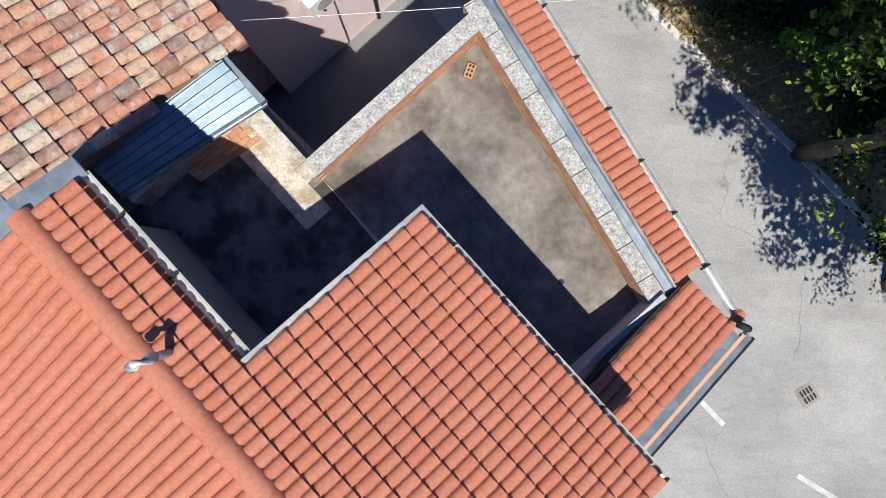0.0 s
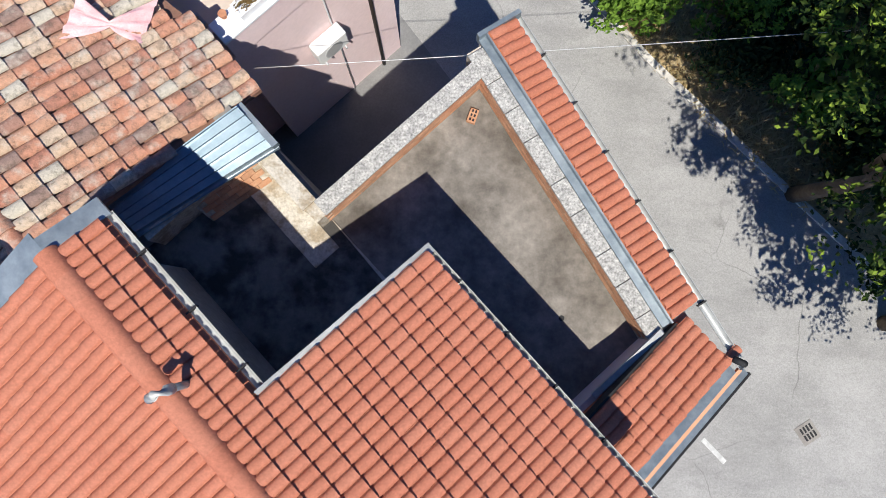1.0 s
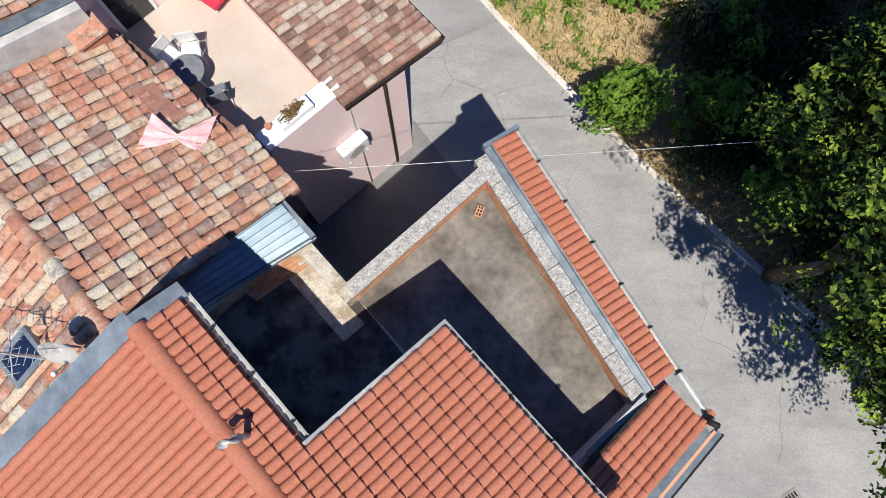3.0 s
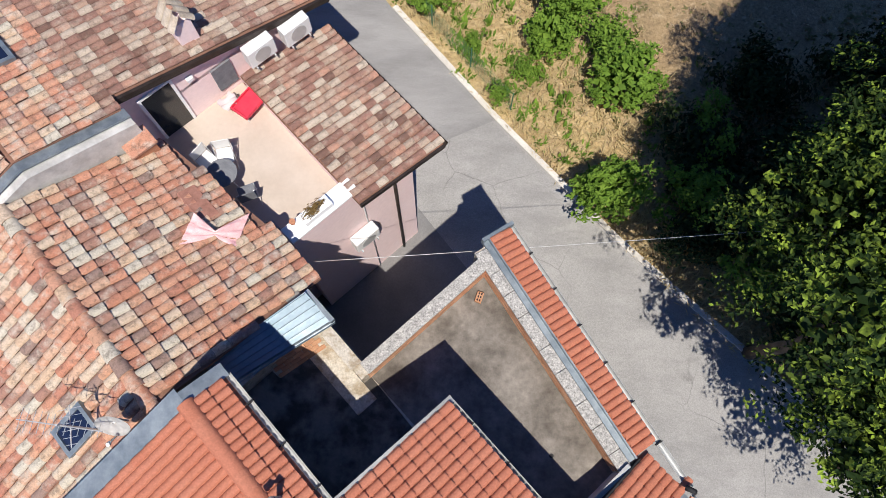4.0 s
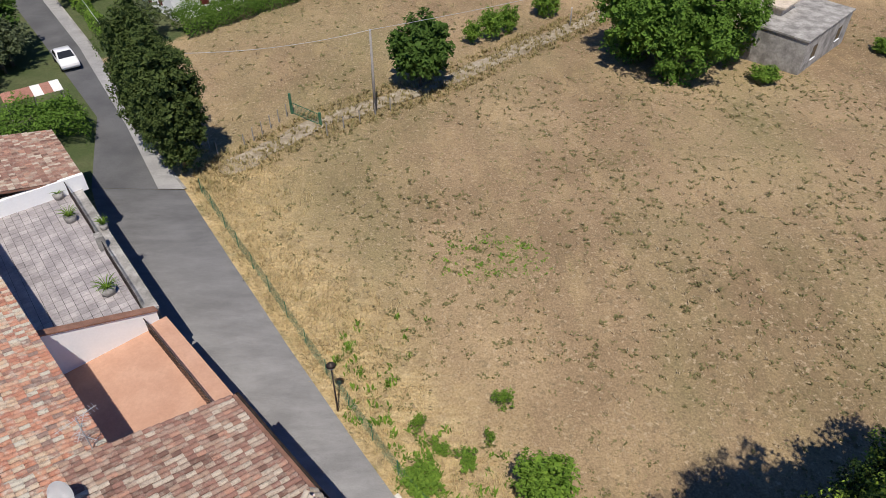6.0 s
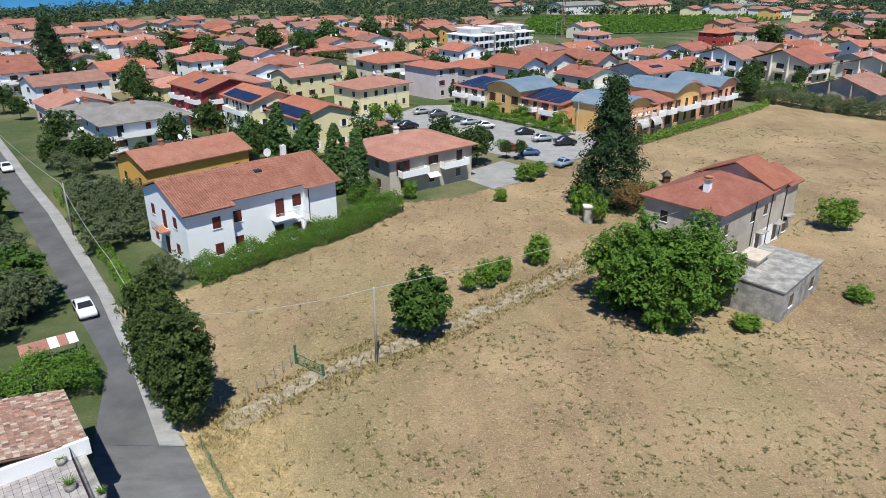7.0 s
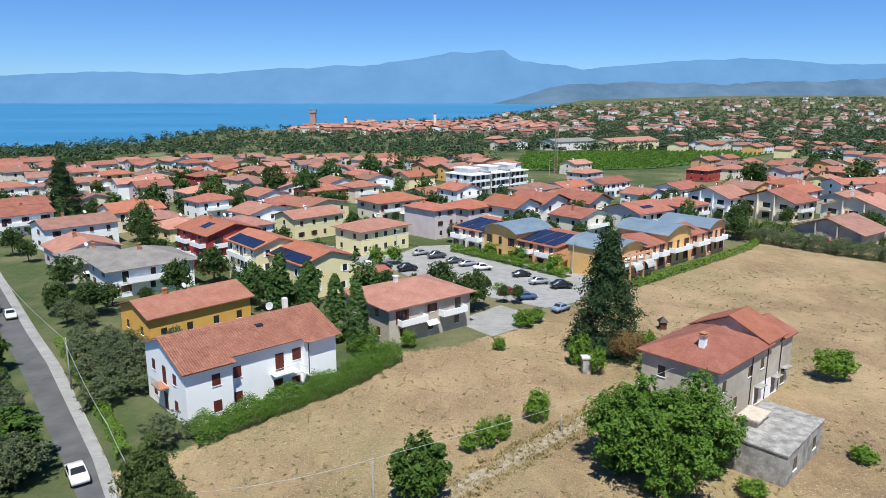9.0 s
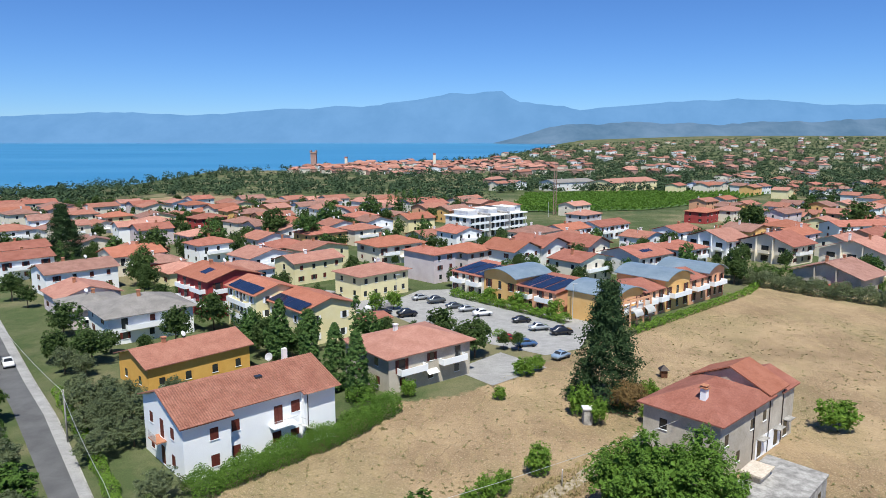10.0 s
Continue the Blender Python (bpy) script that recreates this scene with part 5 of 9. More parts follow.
def roof_mesh(w, d, eave, rise, over, kind, thick=0.16):
    """A roof over the plan 0..w, 0..d: gable with its ridge along x or y, hip, or one slope."""
    bm = bmesh.new()
    x0, x1, y0, y1 = -over, w + over, -over, d + over

    def sheet(points):
        vs = [bm.verts.new(p) for p in points]
        lo = [bm.verts.new((p[0], p[1], p[2] - thick)) for p in points]
        n = len(points)
        bm.faces.new(vs), bm.faces.new(lo[::-1])
        for i in range(n):
            bm.faces.new((vs[i], lo[i], lo[(i + 1) % n], vs[(i + 1) % n]))

    t = eave + rise
    if kind == "gable_x":
        ym = (y0 + y1) / 2
        sheet([(x0, y0, eave), (x1, y0, eave), (x1, ym, t), (x0, ym, t)])
        sheet([(x0, ym, t), (x1, ym, t), (x1, y1, eave), (x0, y1, eave)])
    elif kind == "gable_y":
        xm = (x0 + x1) / 2
        sheet([(x0, y0, eave), (xm, y0, t), (xm, y1, t), (x0, y1, eave)])
        sheet([(xm, y0, t), (x1, y0, eave), (x1, y1, eave), (xm, y1, t)])
    elif kind == "hip":
        k = min(x1 - x0, y1 - y0) / 2
        if x1 - x0 >= y1 - y0:
            a, b = (x0 + k, y0 + k, t), (x1 - k, y0 + k, t)
            sheet([(x0, y0, eave), (x1, y0, eave), b, a]), sheet([(x1, y1, eave), (x0, y1, eave), a, b])
            sheet([(x0, y1, eave), (x0, y0, eave), a]), sheet([(x1, y0, eave), (x1, y1, eave), b])
        else:
            a, b = (x0 + k, y0 + k, t), (x0 + k, y1 - k, t)
            sheet([(x0, y1, eave), (x0, y0, eave), a, b]), sheet([(x1, y0, eave), (x1, y1, eave), b, a])
            sheet([(x0, y0, eave), (x1, y0, eave), a]), sheet([(x1, y1, eave), (x0, y1, eave), b])
    else:
        sheet([(x0, y0, eave), (x1, y0, eave), (x1, y1, t), (x0, y1, t)])
    bmesh.ops.remove_doubles(bm, verts=bm.verts, dist=0.002)
    bmesh.ops.recalc_face_normals(bm, faces=bm.faces)
    return bm


def wall_mesh(w, d, eave, rise, kind, foot=-1.0):
    bm = boxes((0, w, 0, d, foot, eave))
    if kind == "gable_x":
        prism([(0.0, 0.0), (w, 0.0), (w, d / 2), (w, d), (0.0, d), (0.0, d / 2)], eave - 0.01, [eave, eave, eave + rise * 0.9, eave, eave, eave + rise * 0.9], bm)
    elif kind == "gable_y":
        prism([(0.0, 0.0), (w / 2, 0.0), (w, 0.0), (w, d), (w / 2, d), (0.0, d)], eave - 0.01, [eave, eave + rise * 0.9, eave, eave, eave + rise * 0.9, eave], bm)
    return bm


def house(x, y, ang, w, d, h, walls, roof, kind="hip", label="", front=3, side=2, storeys=2, rise=None, over=0.6, shutter="shutter", balcony=0, chimney=1, detail=2, seed=0, state="mix", awning=0, group=""):
    """A house with its near corner at x, y; x runs along the front, y along the left side."""
    rng = random.Random(seed or int(x * 7 + y * 13))
    m = Matrix.Translation((x, y, ground_at(x, y))) @ Matrix.Rotation(radians(ang), 4, "Z")
    rise = rise if rise is not None else min(w, d) * 0.17
    e = thing("house", label, "house", m, group)
    part("wall", wall_mesh(w, d, h, rise, kind), walls, e)
    part("roof", roof_mesh(w, d, h + 0.08, rise, over, kind), roof, e)
    step = h / storeys
    for s in range(storeys):
        z = s * step + 0.95
        for n, length, turn in ((front, w, 0), (side, d, 270)):
            for i in range(n):
                at = length * (i + 0.5) / n + rng.uniform(-0.3, 0.3)
                door = balcony and s > 0 and n == front and i % 2 == 0
                local = pose(at, 0, z) if turn == 0 else pose(0, d - at, z, 0, 0, 270)
                how = state if state != "mix" else rng.choice(("open", "closed", "none", "open"))
                if door:
                    add_window(e, m @ local @ Matrix.Translation((0, 0, -0.75)), 1.2, 2.1, shutter, how, detail)
                else:
                    add_window(e, m @ local, 0.95, 1.3, shutter, how, detail)
    for k in range(balcony):
        wide = w / max(1, balcony) * 0.62
        bx = w * (k + 0.5) / balcony
        for s in range(1, storeys):
            b = boxes((bx - wide / 2, bx + wide / 2, -1.3, -0.002, s * step + 0.02, s * step + 0.17))
            box(b, bx - wide / 2, bx + wide / 2, -1.3, -1.2, s * step + 0.17, s * step + 1.05)
            box(b, bx - wide / 2, bx - wide / 2 + 0.1, -1.2, -0.002, s * step + 0.17, s * step + 1.05)
            box(b, bx + wide / 2 - 0.1, bx + wide / 2, -1.2, -0.002, s * step + 0.17, s * step + 1.05)
            part("balcony", b, "white_wall", e, "white balcony")
    for k in range(awning):
        ax = w * (k + 0.5) / awning
        a = bmesh.new()
        slope_slab(a, 0, 0, 0.9, -0.55, -1.1, 1.1, 0.04)
        bmesh.ops.transform(a, matrix=pose(ax, -0.02, 2.5, 0, 0, 270), verts=a.verts)
        part("awning", a, "white_plastic", e, "white awning")
    if chimney and rng.random() < 0.6:
        dx, dy = w * rng.uniform(0.3, 0.7), d * rng.uniform(0.45, 0.55)
        disc = bmesh.new()
        tube([(0, 0, 0), (0.0, 0, 0.05)], 0.48, 14, disc, 0.42)
        bmesh.ops.transform(disc, matrix=pose(dx, dy, h + rise + 0.75, 62, 0, 25), verts=disc.verts)
        tube([(dx, dy + 0.1, h + rise - 0.6), (dx, dy + 0.1, h + rise + 0.75)], 0.04, 5, disc)
        part("satellite_dish", disc, "white_plastic", e, "white satellite dish")
    for k in range(chimney):
        cx, cy = w * rng.uniform(0.25, 0.75), d * rng.uniform(0.4, 0.7)
        c = boxes((cx - 0.3, cx + 0.3, cy - 0.3, cy + 0.3, h + 0.2, h + rise + 0.8))
        box(c, cx - 0.4, cx + 0.4, cy - 0.4, cy + 0.4, h + rise + 0.8, h + rise + 0.95)
        part("chimney", c, "terracotta" if rng.random() < 0.5 else "pale", e)
    return e, m


def solar(e, m, x0, x1, y0, z0, y1, z1, n, zx=None):
    """A row of panels on a roof slope; with zx the slope rises along x instead of y."""
    for k in range(n):
        s = bmesh.new()
        if zx is None:
            a, b = x0 + (x1 - x0) * k / n, x0 + (x1 - x0) * (k + 0.94) / n
            vs = [s.verts.new(p) for p in ((a, y0, z0), (b, y0, z0), (b, y1, z1), (a, y1, z1))]
        else:
            a, b = y0 + (y1 - y0) * k / n, y0 + (y1 - y0) * (k + 0.94) / n
            vs = [s.verts.new(p) for p in ((x0, a, z0), (x1, a, zx), (x1, b, zx), (x0, b, z0))]
        s.faces.new(vs)
        bmesh.ops.recalc_face_normals(s, faces=s.faces)
        bmesh.ops.solidify(s, geom=s.faces, thickness=-0.04)
        part("solar_panel", s, "solar", e, "", m)


def dish_at(m, size=0.45, aim=200):
    """A satellite dish on a short bent pole."""
    e = thing("satellite_dish", "white satellite dish on a bent steel pole", "satellite dish", m)
    part("pole", tube([(0, 0, 0), (0, 0, 0.55), (0, -0.1, 0.75)], 0.022, 6), "pale_metal", e)
    bm = bmesh.new()
    rings = []
    for r, z in ((0.02, 0.0), (0.5, 0.03), (0.85, 0.09), (1.0, 0.13)):
        rings.append([bm.verts.new((r * size * math.cos(a * math.tau / 20), r * size * 1.08 * math.sin(a * math.tau / 20), z * size * 2.2)) for a in range(20)])
    for r0, r1 in zip(rings, rings[1:]):
        for k in range(20):
            bm.faces.new((r0[k], r0[(k + 1) % 20], r1[(k + 1) % 20], r1[k]))
    bm.faces.new(rings[0][::-1])
    bmesh.ops.solidify(bm, geom=bm.faces, thickness=0.015)
    d = part("reflector", bm, "white_plastic", e, "", m @ Matrix.Translation((0, -0.1, 0.75)) @ pose(0, 0, 0, 62, 0, aim - 180), True)
    part("feed_arm", tube([(0, -size * 0.9, 0.1), (0, -size * 0.3, size * 1.25)], 0.015, 6), "pale_metal", d, "", WORLD[d])
    part("feed_horn", tube([(0, -size * 0.35, size * 1.15), (0, -size * 0.22, size * 1.35)], 0.04, 8), "white_plastic", d, "", WORLD[d])
    return e


def build_white_house():
    x, y, ang = -28.7, 72.9, 41
    m = Matrix.Translation((x, y, ground_at(x, y))) @ Matrix.Rotation(radians(ang), 4, "Z")
    e = thing("house", "white two-storey house with brown shutters and a pinkish tile roof", "house", m)
    W, D, H, R, S = 20.0, 11.5, 7.0, 2.2, 5.6
    part("wall", wall_mesh(W, D, H, R, "gable_x"), "white_wall", e)
    # the front roof edge steps back past the corner bay
    part("bay", prism([(0, -0.9), (S, -0.9), (S, 0.05), (0, 0.05)], -1.0, H - 0.15), "white_wall", e)
    bm = roof_mesh(W, D, H + 0.08, R, 0.5, "gable_x")
    part("roof", bm, "roof_clay", e, "pinkish barrel tile roof")
    f = R / (D / 2 + 0.5)
    ext = bmesh.new()
    vs = [ext.verts.new(p) for p in ((-0.5, -1.5, H + 0.08 - f), (S + 0.3, -1.5, H + 0.08 - f), (S + 0.3, -0.5, H + 0.08), (-0.5, -0.5, H + 0.08), (-0.5, -1.5, H - 0.08 - f), (S + 0.3, -1.5, H - 0.08 - f), (S + 0.3, -0.5, H - 0.08), (-0.5, -0.5, H - 0.08))]
    for q in ((0, 1, 2, 3), (7, 6, 5, 4), (0, 4, 5, 1), (1, 5, 6, 2), (2, 6, 7, 3), (3, 7, 4, 0)):
        ext.faces.new([vs[k] for k in q])
    bmesh.ops.recalc_face_normals(ext, faces=ext.faces)
    part("roof_extension", ext, "roof_clay", e)
    part("bay", prism([(15.4, -0.7), (W, -0.7), (W, 0.05), (15.4, 0.05)], -1.0, H - 0.1), "white_wall", e)
    end = slope_slab(bmesh.new(), 0, 0, 0.8, -0.8 * f, 0, W + 0.5 - 15.1)
    bmesh.ops.transform(end, matrix=pose(15.1, -0.5, H + 0.09, 0, 0, 270), verts=end.verts)
    part("roof_extension", end, "roof_clay", e)
    base = np.array([(*v, 1.0) for v in barrel_tile(0.30, 0.48)[0]])
    fs = barrel_tile(0.30, 0.48)[1]
    allv, allf = [], []
    for i in range(70):
        for j in range(14 + (2 if i * 0.30 < S + 0.3 or i * 0.30 > 15.6 else 0)):
            p = Vector((-0.5 + (i + 0.5) * 0.30, D / 2 - j * 0.46, H + R + 0.1 - f * j * 0.46))
            mm = Matrix.Translation(p) @ pose(0, 0, 0, 0, 0, 180) @ pose(0, 0, 0, math.degrees(-math.atan(f)), 0, 0)
            allf += [tuple(a + len(allv) for a in q) for q in fs]
            allv += (base @ np.array(mm).T)[:, :3].tolist()
    tagged(part_mesh("roof_tiles", arrays("roof_tiles", allv, allf, "roof_clay", True), e), kind="stuff")
    # front: bay windows, then the recessed face
    def win(px, py, pz, w=1.0, h=1.4, turn=0, state="closed"):
        add_window(e, m @ pose(px, py, pz, 0, 0, turn), w, h, "shutter", state)
    for z in (1.0, 4.25):
        win(3.6, -0.9, z)
    win(6.6, 0, 4.1), win(6.6, 0, 0.9)
    win(12.2, 0, 3.4, 1.15, 2.3), win(14.6, 0, 4.3, 1.2, 1.5), win(11.9, 0, 1.0, 1.2, 1.4), win(14.4, 0, 1.2, 1.2, 0.9), win(16.2, -0.7, 0.1, 0.8, 2.0)
    for z in (1.0, 4.3):
        win(0, 2.2, z, 0.9, 1.3, 270), win(0, 8.8, z, 0.9, 1.3, 270)
    win(0, 5.4, 3.5, 1.0, 2.2, 270), win(0, 5.4, 0.2, 1.0, 2.2, 270)
    b = boxes((10.9, 14.2, -1.3, -0.002, 3.25, 3.35))
    part("balcony", b, "white_wall", e, "white balcony slab")
    part("balcony", boxes((-1.2, -0.002, 4.2, 6.8, 3.25, 3.4)), "terracotta", e, "small terracotta balcony slab")
    bar = mesh_of("railing_bar", boxes((-0.012, 0.012, -0.012, 0.012, 0, 0.88)), "pale_metal")
    for place, wide in ((pose(10.9, -1.28, 3.35), 3.3), (pose(-1.18, 6.8, 3.4, 0, 0, 270), 2.6)):
        rail = part("balcony_railing", boxes((0, wide, -0.025, 0.025, 0.88, 0.92)), "pale_metal", e, "thin metal balcony railing", m @ place)
        for k in range(int(wide / 0.15) + 1):
            shared("railing_bar", bar, rail, m @ place @ Matrix.Translation((k * 0.15, 0, 0)))
    st = bmesh.new()
    for k in range(18):
        box(st, 14.2 + k * 0.28, 14.5 + k * 0.28, -1.75, -0.85, 3.29 - (k + 1) * 0.178, 3.35 - (k + 1) * 0.178)
    part("stairs", st, "pale", e, "white outside stairs")
    part("landing", boxes((13.4, 14.5, -1.75, -1.301, 3.25, 3.349)), "white_wall", e)
    part("stair_rail", tube([(14.2, -1.78, 4.25), (19.2, -1.78, 1.05)], 0.03, 6), "pale_metal", e)
    for px, py in ((5.75, -0.06), (15.9, -0.76)):
        part("downpipe", tube([(px, py - 0.05, 6.9), (px, py - 0.05, 0.0)], 0.06, 6), "dark_metal", e, "dark downpipe")
    part("skylight", boxes((11.0, 11.9, 3.2, 4.3, H + R * 0.66, H + R * 0.66 + 0.32)), "glass", e, "small roof window")
    c = boxes((17.2, 17.8, 7.4, 8.0, H + 1.0, H + R + 0.9))
    part("chimney", c, "pale", e)
    dish_at(m @ pose(14.6, 6.6, H + R - 0.15), 0.5, 139)


def part_mesh(name, me, parent, label="", m=None):
    ob = new(name, me)
    attach(ob, parent, m if m is not None else WORLD[parent])
    return tagged(ob, label)


build_white_house()


def build_farmhouse():
    e, m = house(31.1, 70.7, 42, 13.0, 9.5, 7.2, "farm", "roof_red", "hip", "old beige farmhouse with red tile roofs in three lengths", front=0, side=2, rise=2.3, chimney=0, state="none")
    part("wall", wall_mesh(4.6, 9.5, 7.5, 2.4, "gable_x"), "farm", e, "", m @ Matrix.Translation((12.4, 0.02, 0)))
    part("roof", roof_mesh(4.6, 9.5, 7.6, 2.4, 0.5, "gable_x"), "roof_orange", e, "newer red tile roof", m @ Matrix.Translation((12.4, 0.02, 0)))
    part("wall", wall_mesh(4.4, 7.0, 6.6, 1.6, "gable_x"), "farm", e, "", m @ Matrix.Translation((17.0, 0.3, 0)))
    part("roof", roof_mesh(4.4, 7.0, 6.7, 1.6, 0.5, "gable_x"), "roof_red", e, "", m @ Matrix.Translation((17.0, 0.3, 0)))
    for px, z in ((1.6, 4.3), (4.8, 1.4), (8.2, 4.3), (11.6, 4.4)):
        add_window(e, m @ pose(px, 0, z), 0.9, 1.3, "shutter", "none")
    for px in (10.6, 15.4, 19.2):
        add_window(e, m @ pose(px, 0.3 if px > 17 else -0.03 if px < 17 else 0, 0.1), 1.1, 2.1, "shutter", "none")
        front = 0.3 if px > 17 else 0.0
        part("canopy", boxes((px - 0.9, px + 0.9, front - 0.9, front, 2.45, 2.53)), "concrete", e, "small flat door canopy", m)
    part("lower_render", boxes((9.6, 16.9, -0.03, 0, -0.5, 2.5)), "white_wall", e, "patch of white render", m)
    for px in (8.6, 12.9, 16.9):
        part("downpipe", tube([(px, -0.08, 7.2), (px, -0.08, 0)], 0.06, 6), "dark_metal", e, "dark downpipe", m)
    part("chimney", boxes((2.2, 2.9, 3.0, 3.7, 7.9, 9.9)), "white_wall", e, "white chimney", m)
    part("chimney_cap", boxes((2.05, 3.05, 2.85, 3.85, 9.9, 10.05), (2.15, 2.95, 2.95, 3.75, 10.2, 10.3)), "terracotta", e, "", m)
    # concrete annexe
    s, ms = house(33.2, 58.9, 45, 10.7, 6.0, 3.3, "concrete", "concrete", "flat", "derelict flat-roofed concrete outbuilding", front=2, side=0, storeys=1, rise=0.15, over=0.12, chimney=0, state="none")
    part("tank_house", boxes((3.4, 6.2, 4.2, 5.9, 3.3, 4.2), (3.1, 6.5, 3.9, 6.2, 4.2, 4.4)), "stone_pale", s, "small pale cistern box", ms)


build_farmhouse()

WARM = ["cream", "yellow", "pale", "white_wall", "apricot", "pale", "cream", "white_wall", "mauve", "peach", "white_wall"]
REDS = ["roof_red", "roof_orange", "roof_pink", "roof_clay", "roof_clay", "roof_brown", "roof_pink", "roof_brown", "roof_clay"]
NAMED = []


def side_balconies(e, m, d, storeys, step, count):
    """White balconies on the side face."""
    for s in range(1, storeys):
        for k in range(count):
            y, half = d * (k + 0.5) / count, d / count * 0.34
            z = s * step
            part("balcony", boxes((-1.3, -0.002, y - half, y + half, z, z + 0.16), (-1.3, -1.2, y - half, y + half, z + 0.16, z + 1.0), (-1.2, -0.002, y - half, y - half + 0.1, z + 0.16, z + 1.0), (-1.2, -0.002, y + half - 0.1, y + half, z + 0.16, z + 1.0)), "white_wall", e, "white balcony", m)
            add_window(e, m @ pose(0, y, z + 0.18, 0, 0, 270), 1.4, 2.1, "shutter", "none")


def chalet(x, y, ang, w, d, h, wall, roof, label, storeys):
    """A house whose broad gable, with deep loggias between white fins, looks to the side."""
    e, m = named(x, y, ang, w, d, h, wall, roof, "gable_x", label, front=3, side=0, storeys=storeys, rise=d * 0.19, over=1.1, balcony=1 if storeys > 1 else 0, chimney=2)
    step = h / storeys
    for s in range(storeys):
        for k in range(3):
            c = d * (0.18 + 0.32 * k)
            z = s * step
            part("loggia", boxes((-0.05, -0.004, c - 1.25, c + 1.25, z + 0.3, z + 2.3)), "glass", e, "dark glazed loggia", m)
            if s:
                part("balcony", boxes((-1.3, -0.05, c - 1.9, c + 1.9, z - 0.1, z + 0.1), (-1.3, -1.2, c - 1.9, c + 1.9, z + 0.1, z + 0.95)), wall, e, "pale balcony", m)
    for c in (0.34, 0.66):
        part("fin", boxes((-0.9, 0, d * c - 0.1, d * c + 0.1, -0.8, h + d * 0.19 * (1 - abs(2 * c - 1)) - 0.5)), wall, e, "dividing fin", m)
    return e, m


def named(x, y, ang, w, d, *rest, **more):
    NAMED.append((x + math.cos(radians(ang)) * w / 2 - math.sin(radians(ang)) * d / 2, y + math.sin(radians(ang)) * w / 2 + math.cos(radians(ang)) * d / 2, max(w, d) * 0.75))
    return house(x, y, ang, w, d, *rest, **more)


NAMED += [(-22, 82, 14), (38, 78, 14)]
named(-43.6, 100.7, 45, 17.2, 11, 4.2, "ochre", "roof_clay", "gable_x", "low orange house with a long brown tile roof", front=4, side=2, storeys=1, balcony=0, state="none")
named(-61.6, 127.0, 40, 16.2, 14, 5.4, "white_wall", "roof_grey", "hip", "white two-storey house with a broad grey tile roof", front=3, side=2, storeys=2, balcony=1, awning=0, over=0.9, rise=2.6)
named(-74.5, 139, 40, 11, 13, 4.0, "mauve", "roof_grey", "hip", "low villa with a grey tile roof and white awnings", front=2, storeys=1, awning=2, over=0.9)
named(-82.5, 149, 42, 13, 13, 4.2, "mauve", "roof_pink", "gable_y", "low house with a faded pink gable roof", front=2, storeys=1, awning=1)
named(-97.0, 170.5, 45, 17.5, 12, 5.8, "white_wall", "roof_brown", "gable_x", "white house with a brown tile roof and a bare stone gable", front=4, side=1, rise=1.9)
e, m = named(-49.3, 147.5, 44, 13, 15, 8.4, "red", "roof_orange", "gable_y", "dark red apartment house with white balconies", front=3, side=0, storeys=3, balcony=2, rise=2.0)
side_balconies(e, m, 15, 3, 2.8, 2)
solar(e, m, 2.0, 4.6, 5, 9.25, 8, 9.25, 2, 9.95)
e, m = named(-35.6, 134.0, 40, 10.0, 13, 8.2, "yellow", "roof_orange", "gable_y", "pale yellow apartment house with solar panels", front=2, side=4, storeys=3, rise=1.8, state="open", shutter="white_wall", chimney=0)
solar(e, m, -0.3, 2.4, 0.3, 8.5, 12, 8.5, 6, 9.4)
side_balconies(e, m, 13, 3, 2.75, 1)
e, m = named(-24.8, 125.6, 40, 12.0, 14, 6.8, "yellow", "roof_orange", "gable_y", "pale yellow house with a row of solar panels", front=2, side=3, storeys=2, rise=2.0, state="open", shutter="white_wall", chimney=0)
solar(e, m, -0.3, 2.4, 0.3, 7.1, 13, 7.1, 6, 8.0)
named(-14.6, 132.2, 40, 7, 5.5, 3.0, "yellow", "roof_red", "gable_x", "low yellow carport wing with a red roof", front=1, side=0, storeys=1, rise=0.7, chimney=0)
named(-38.0, 185.0, 44, 16, 10, 6.0, "yellow", "roof_pink", "gable_x", "pale yellow villa with a tiled gable roof", front=4, side=1, rise=1.8)
named(-18.0, 165.6, 44, 15.5, 10.5, 6.0, "yellow", "roof_pink", "hip", "pale yellow villa beside the car park", front=5, side=2, state="none", over=0.8)
named(-7.1, 100.0, 38, 16.2, 12.5, 5.8, "farm", "roof_pink", "hip", "beige house with a pinkish hipped roof", front=3, side=2, balcony=2, awning=1, over=0.8)
named(0.0, 187.0, 42, 8, 13, 8.0, "mauve", "roof_red", "hip", "tall pale mauve house", front=2, side=0, storeys=3)
named(-17.5, 217.0, 38, 18, 13, 6.0, "cream", "roof_orange", "hip", "cream twin house with broad tiled hips", front=4, side=2, balcony=2, awning=1, over=0.9)
named(-50.5, 221.5, 42, 13, 12, 5.0, "white_wall", "roof_red", "hip", "white villa with a red hip roof and dishes", front=3, side=2)
named(-71.5, 184.0, 42, 11, 12, 3.6, "yellow", "roof_pink", "hip", "low yellow villa under a faded hip roof", front=2, side=2, storeys=1)
named(-82.5, 197.5, 42, 11, 12, 3.8, "red", "roof_brown", "hip", "low red villa under a brown hip roof", front=2, side=2, storeys=1)
named(-92.5, 198.0, 44, 15, 13, 5.8, "cream", "roof_orange", "gable_x", "cream house with an orange tile roof", front=3, side=2, balcony=1)
named(-121.5, 190.0, 46, 15, 11, 5.8, "white_wall", "roof_red", "gable_x", "white house with a long red tile roof", front=3, side=1, balcony=1)
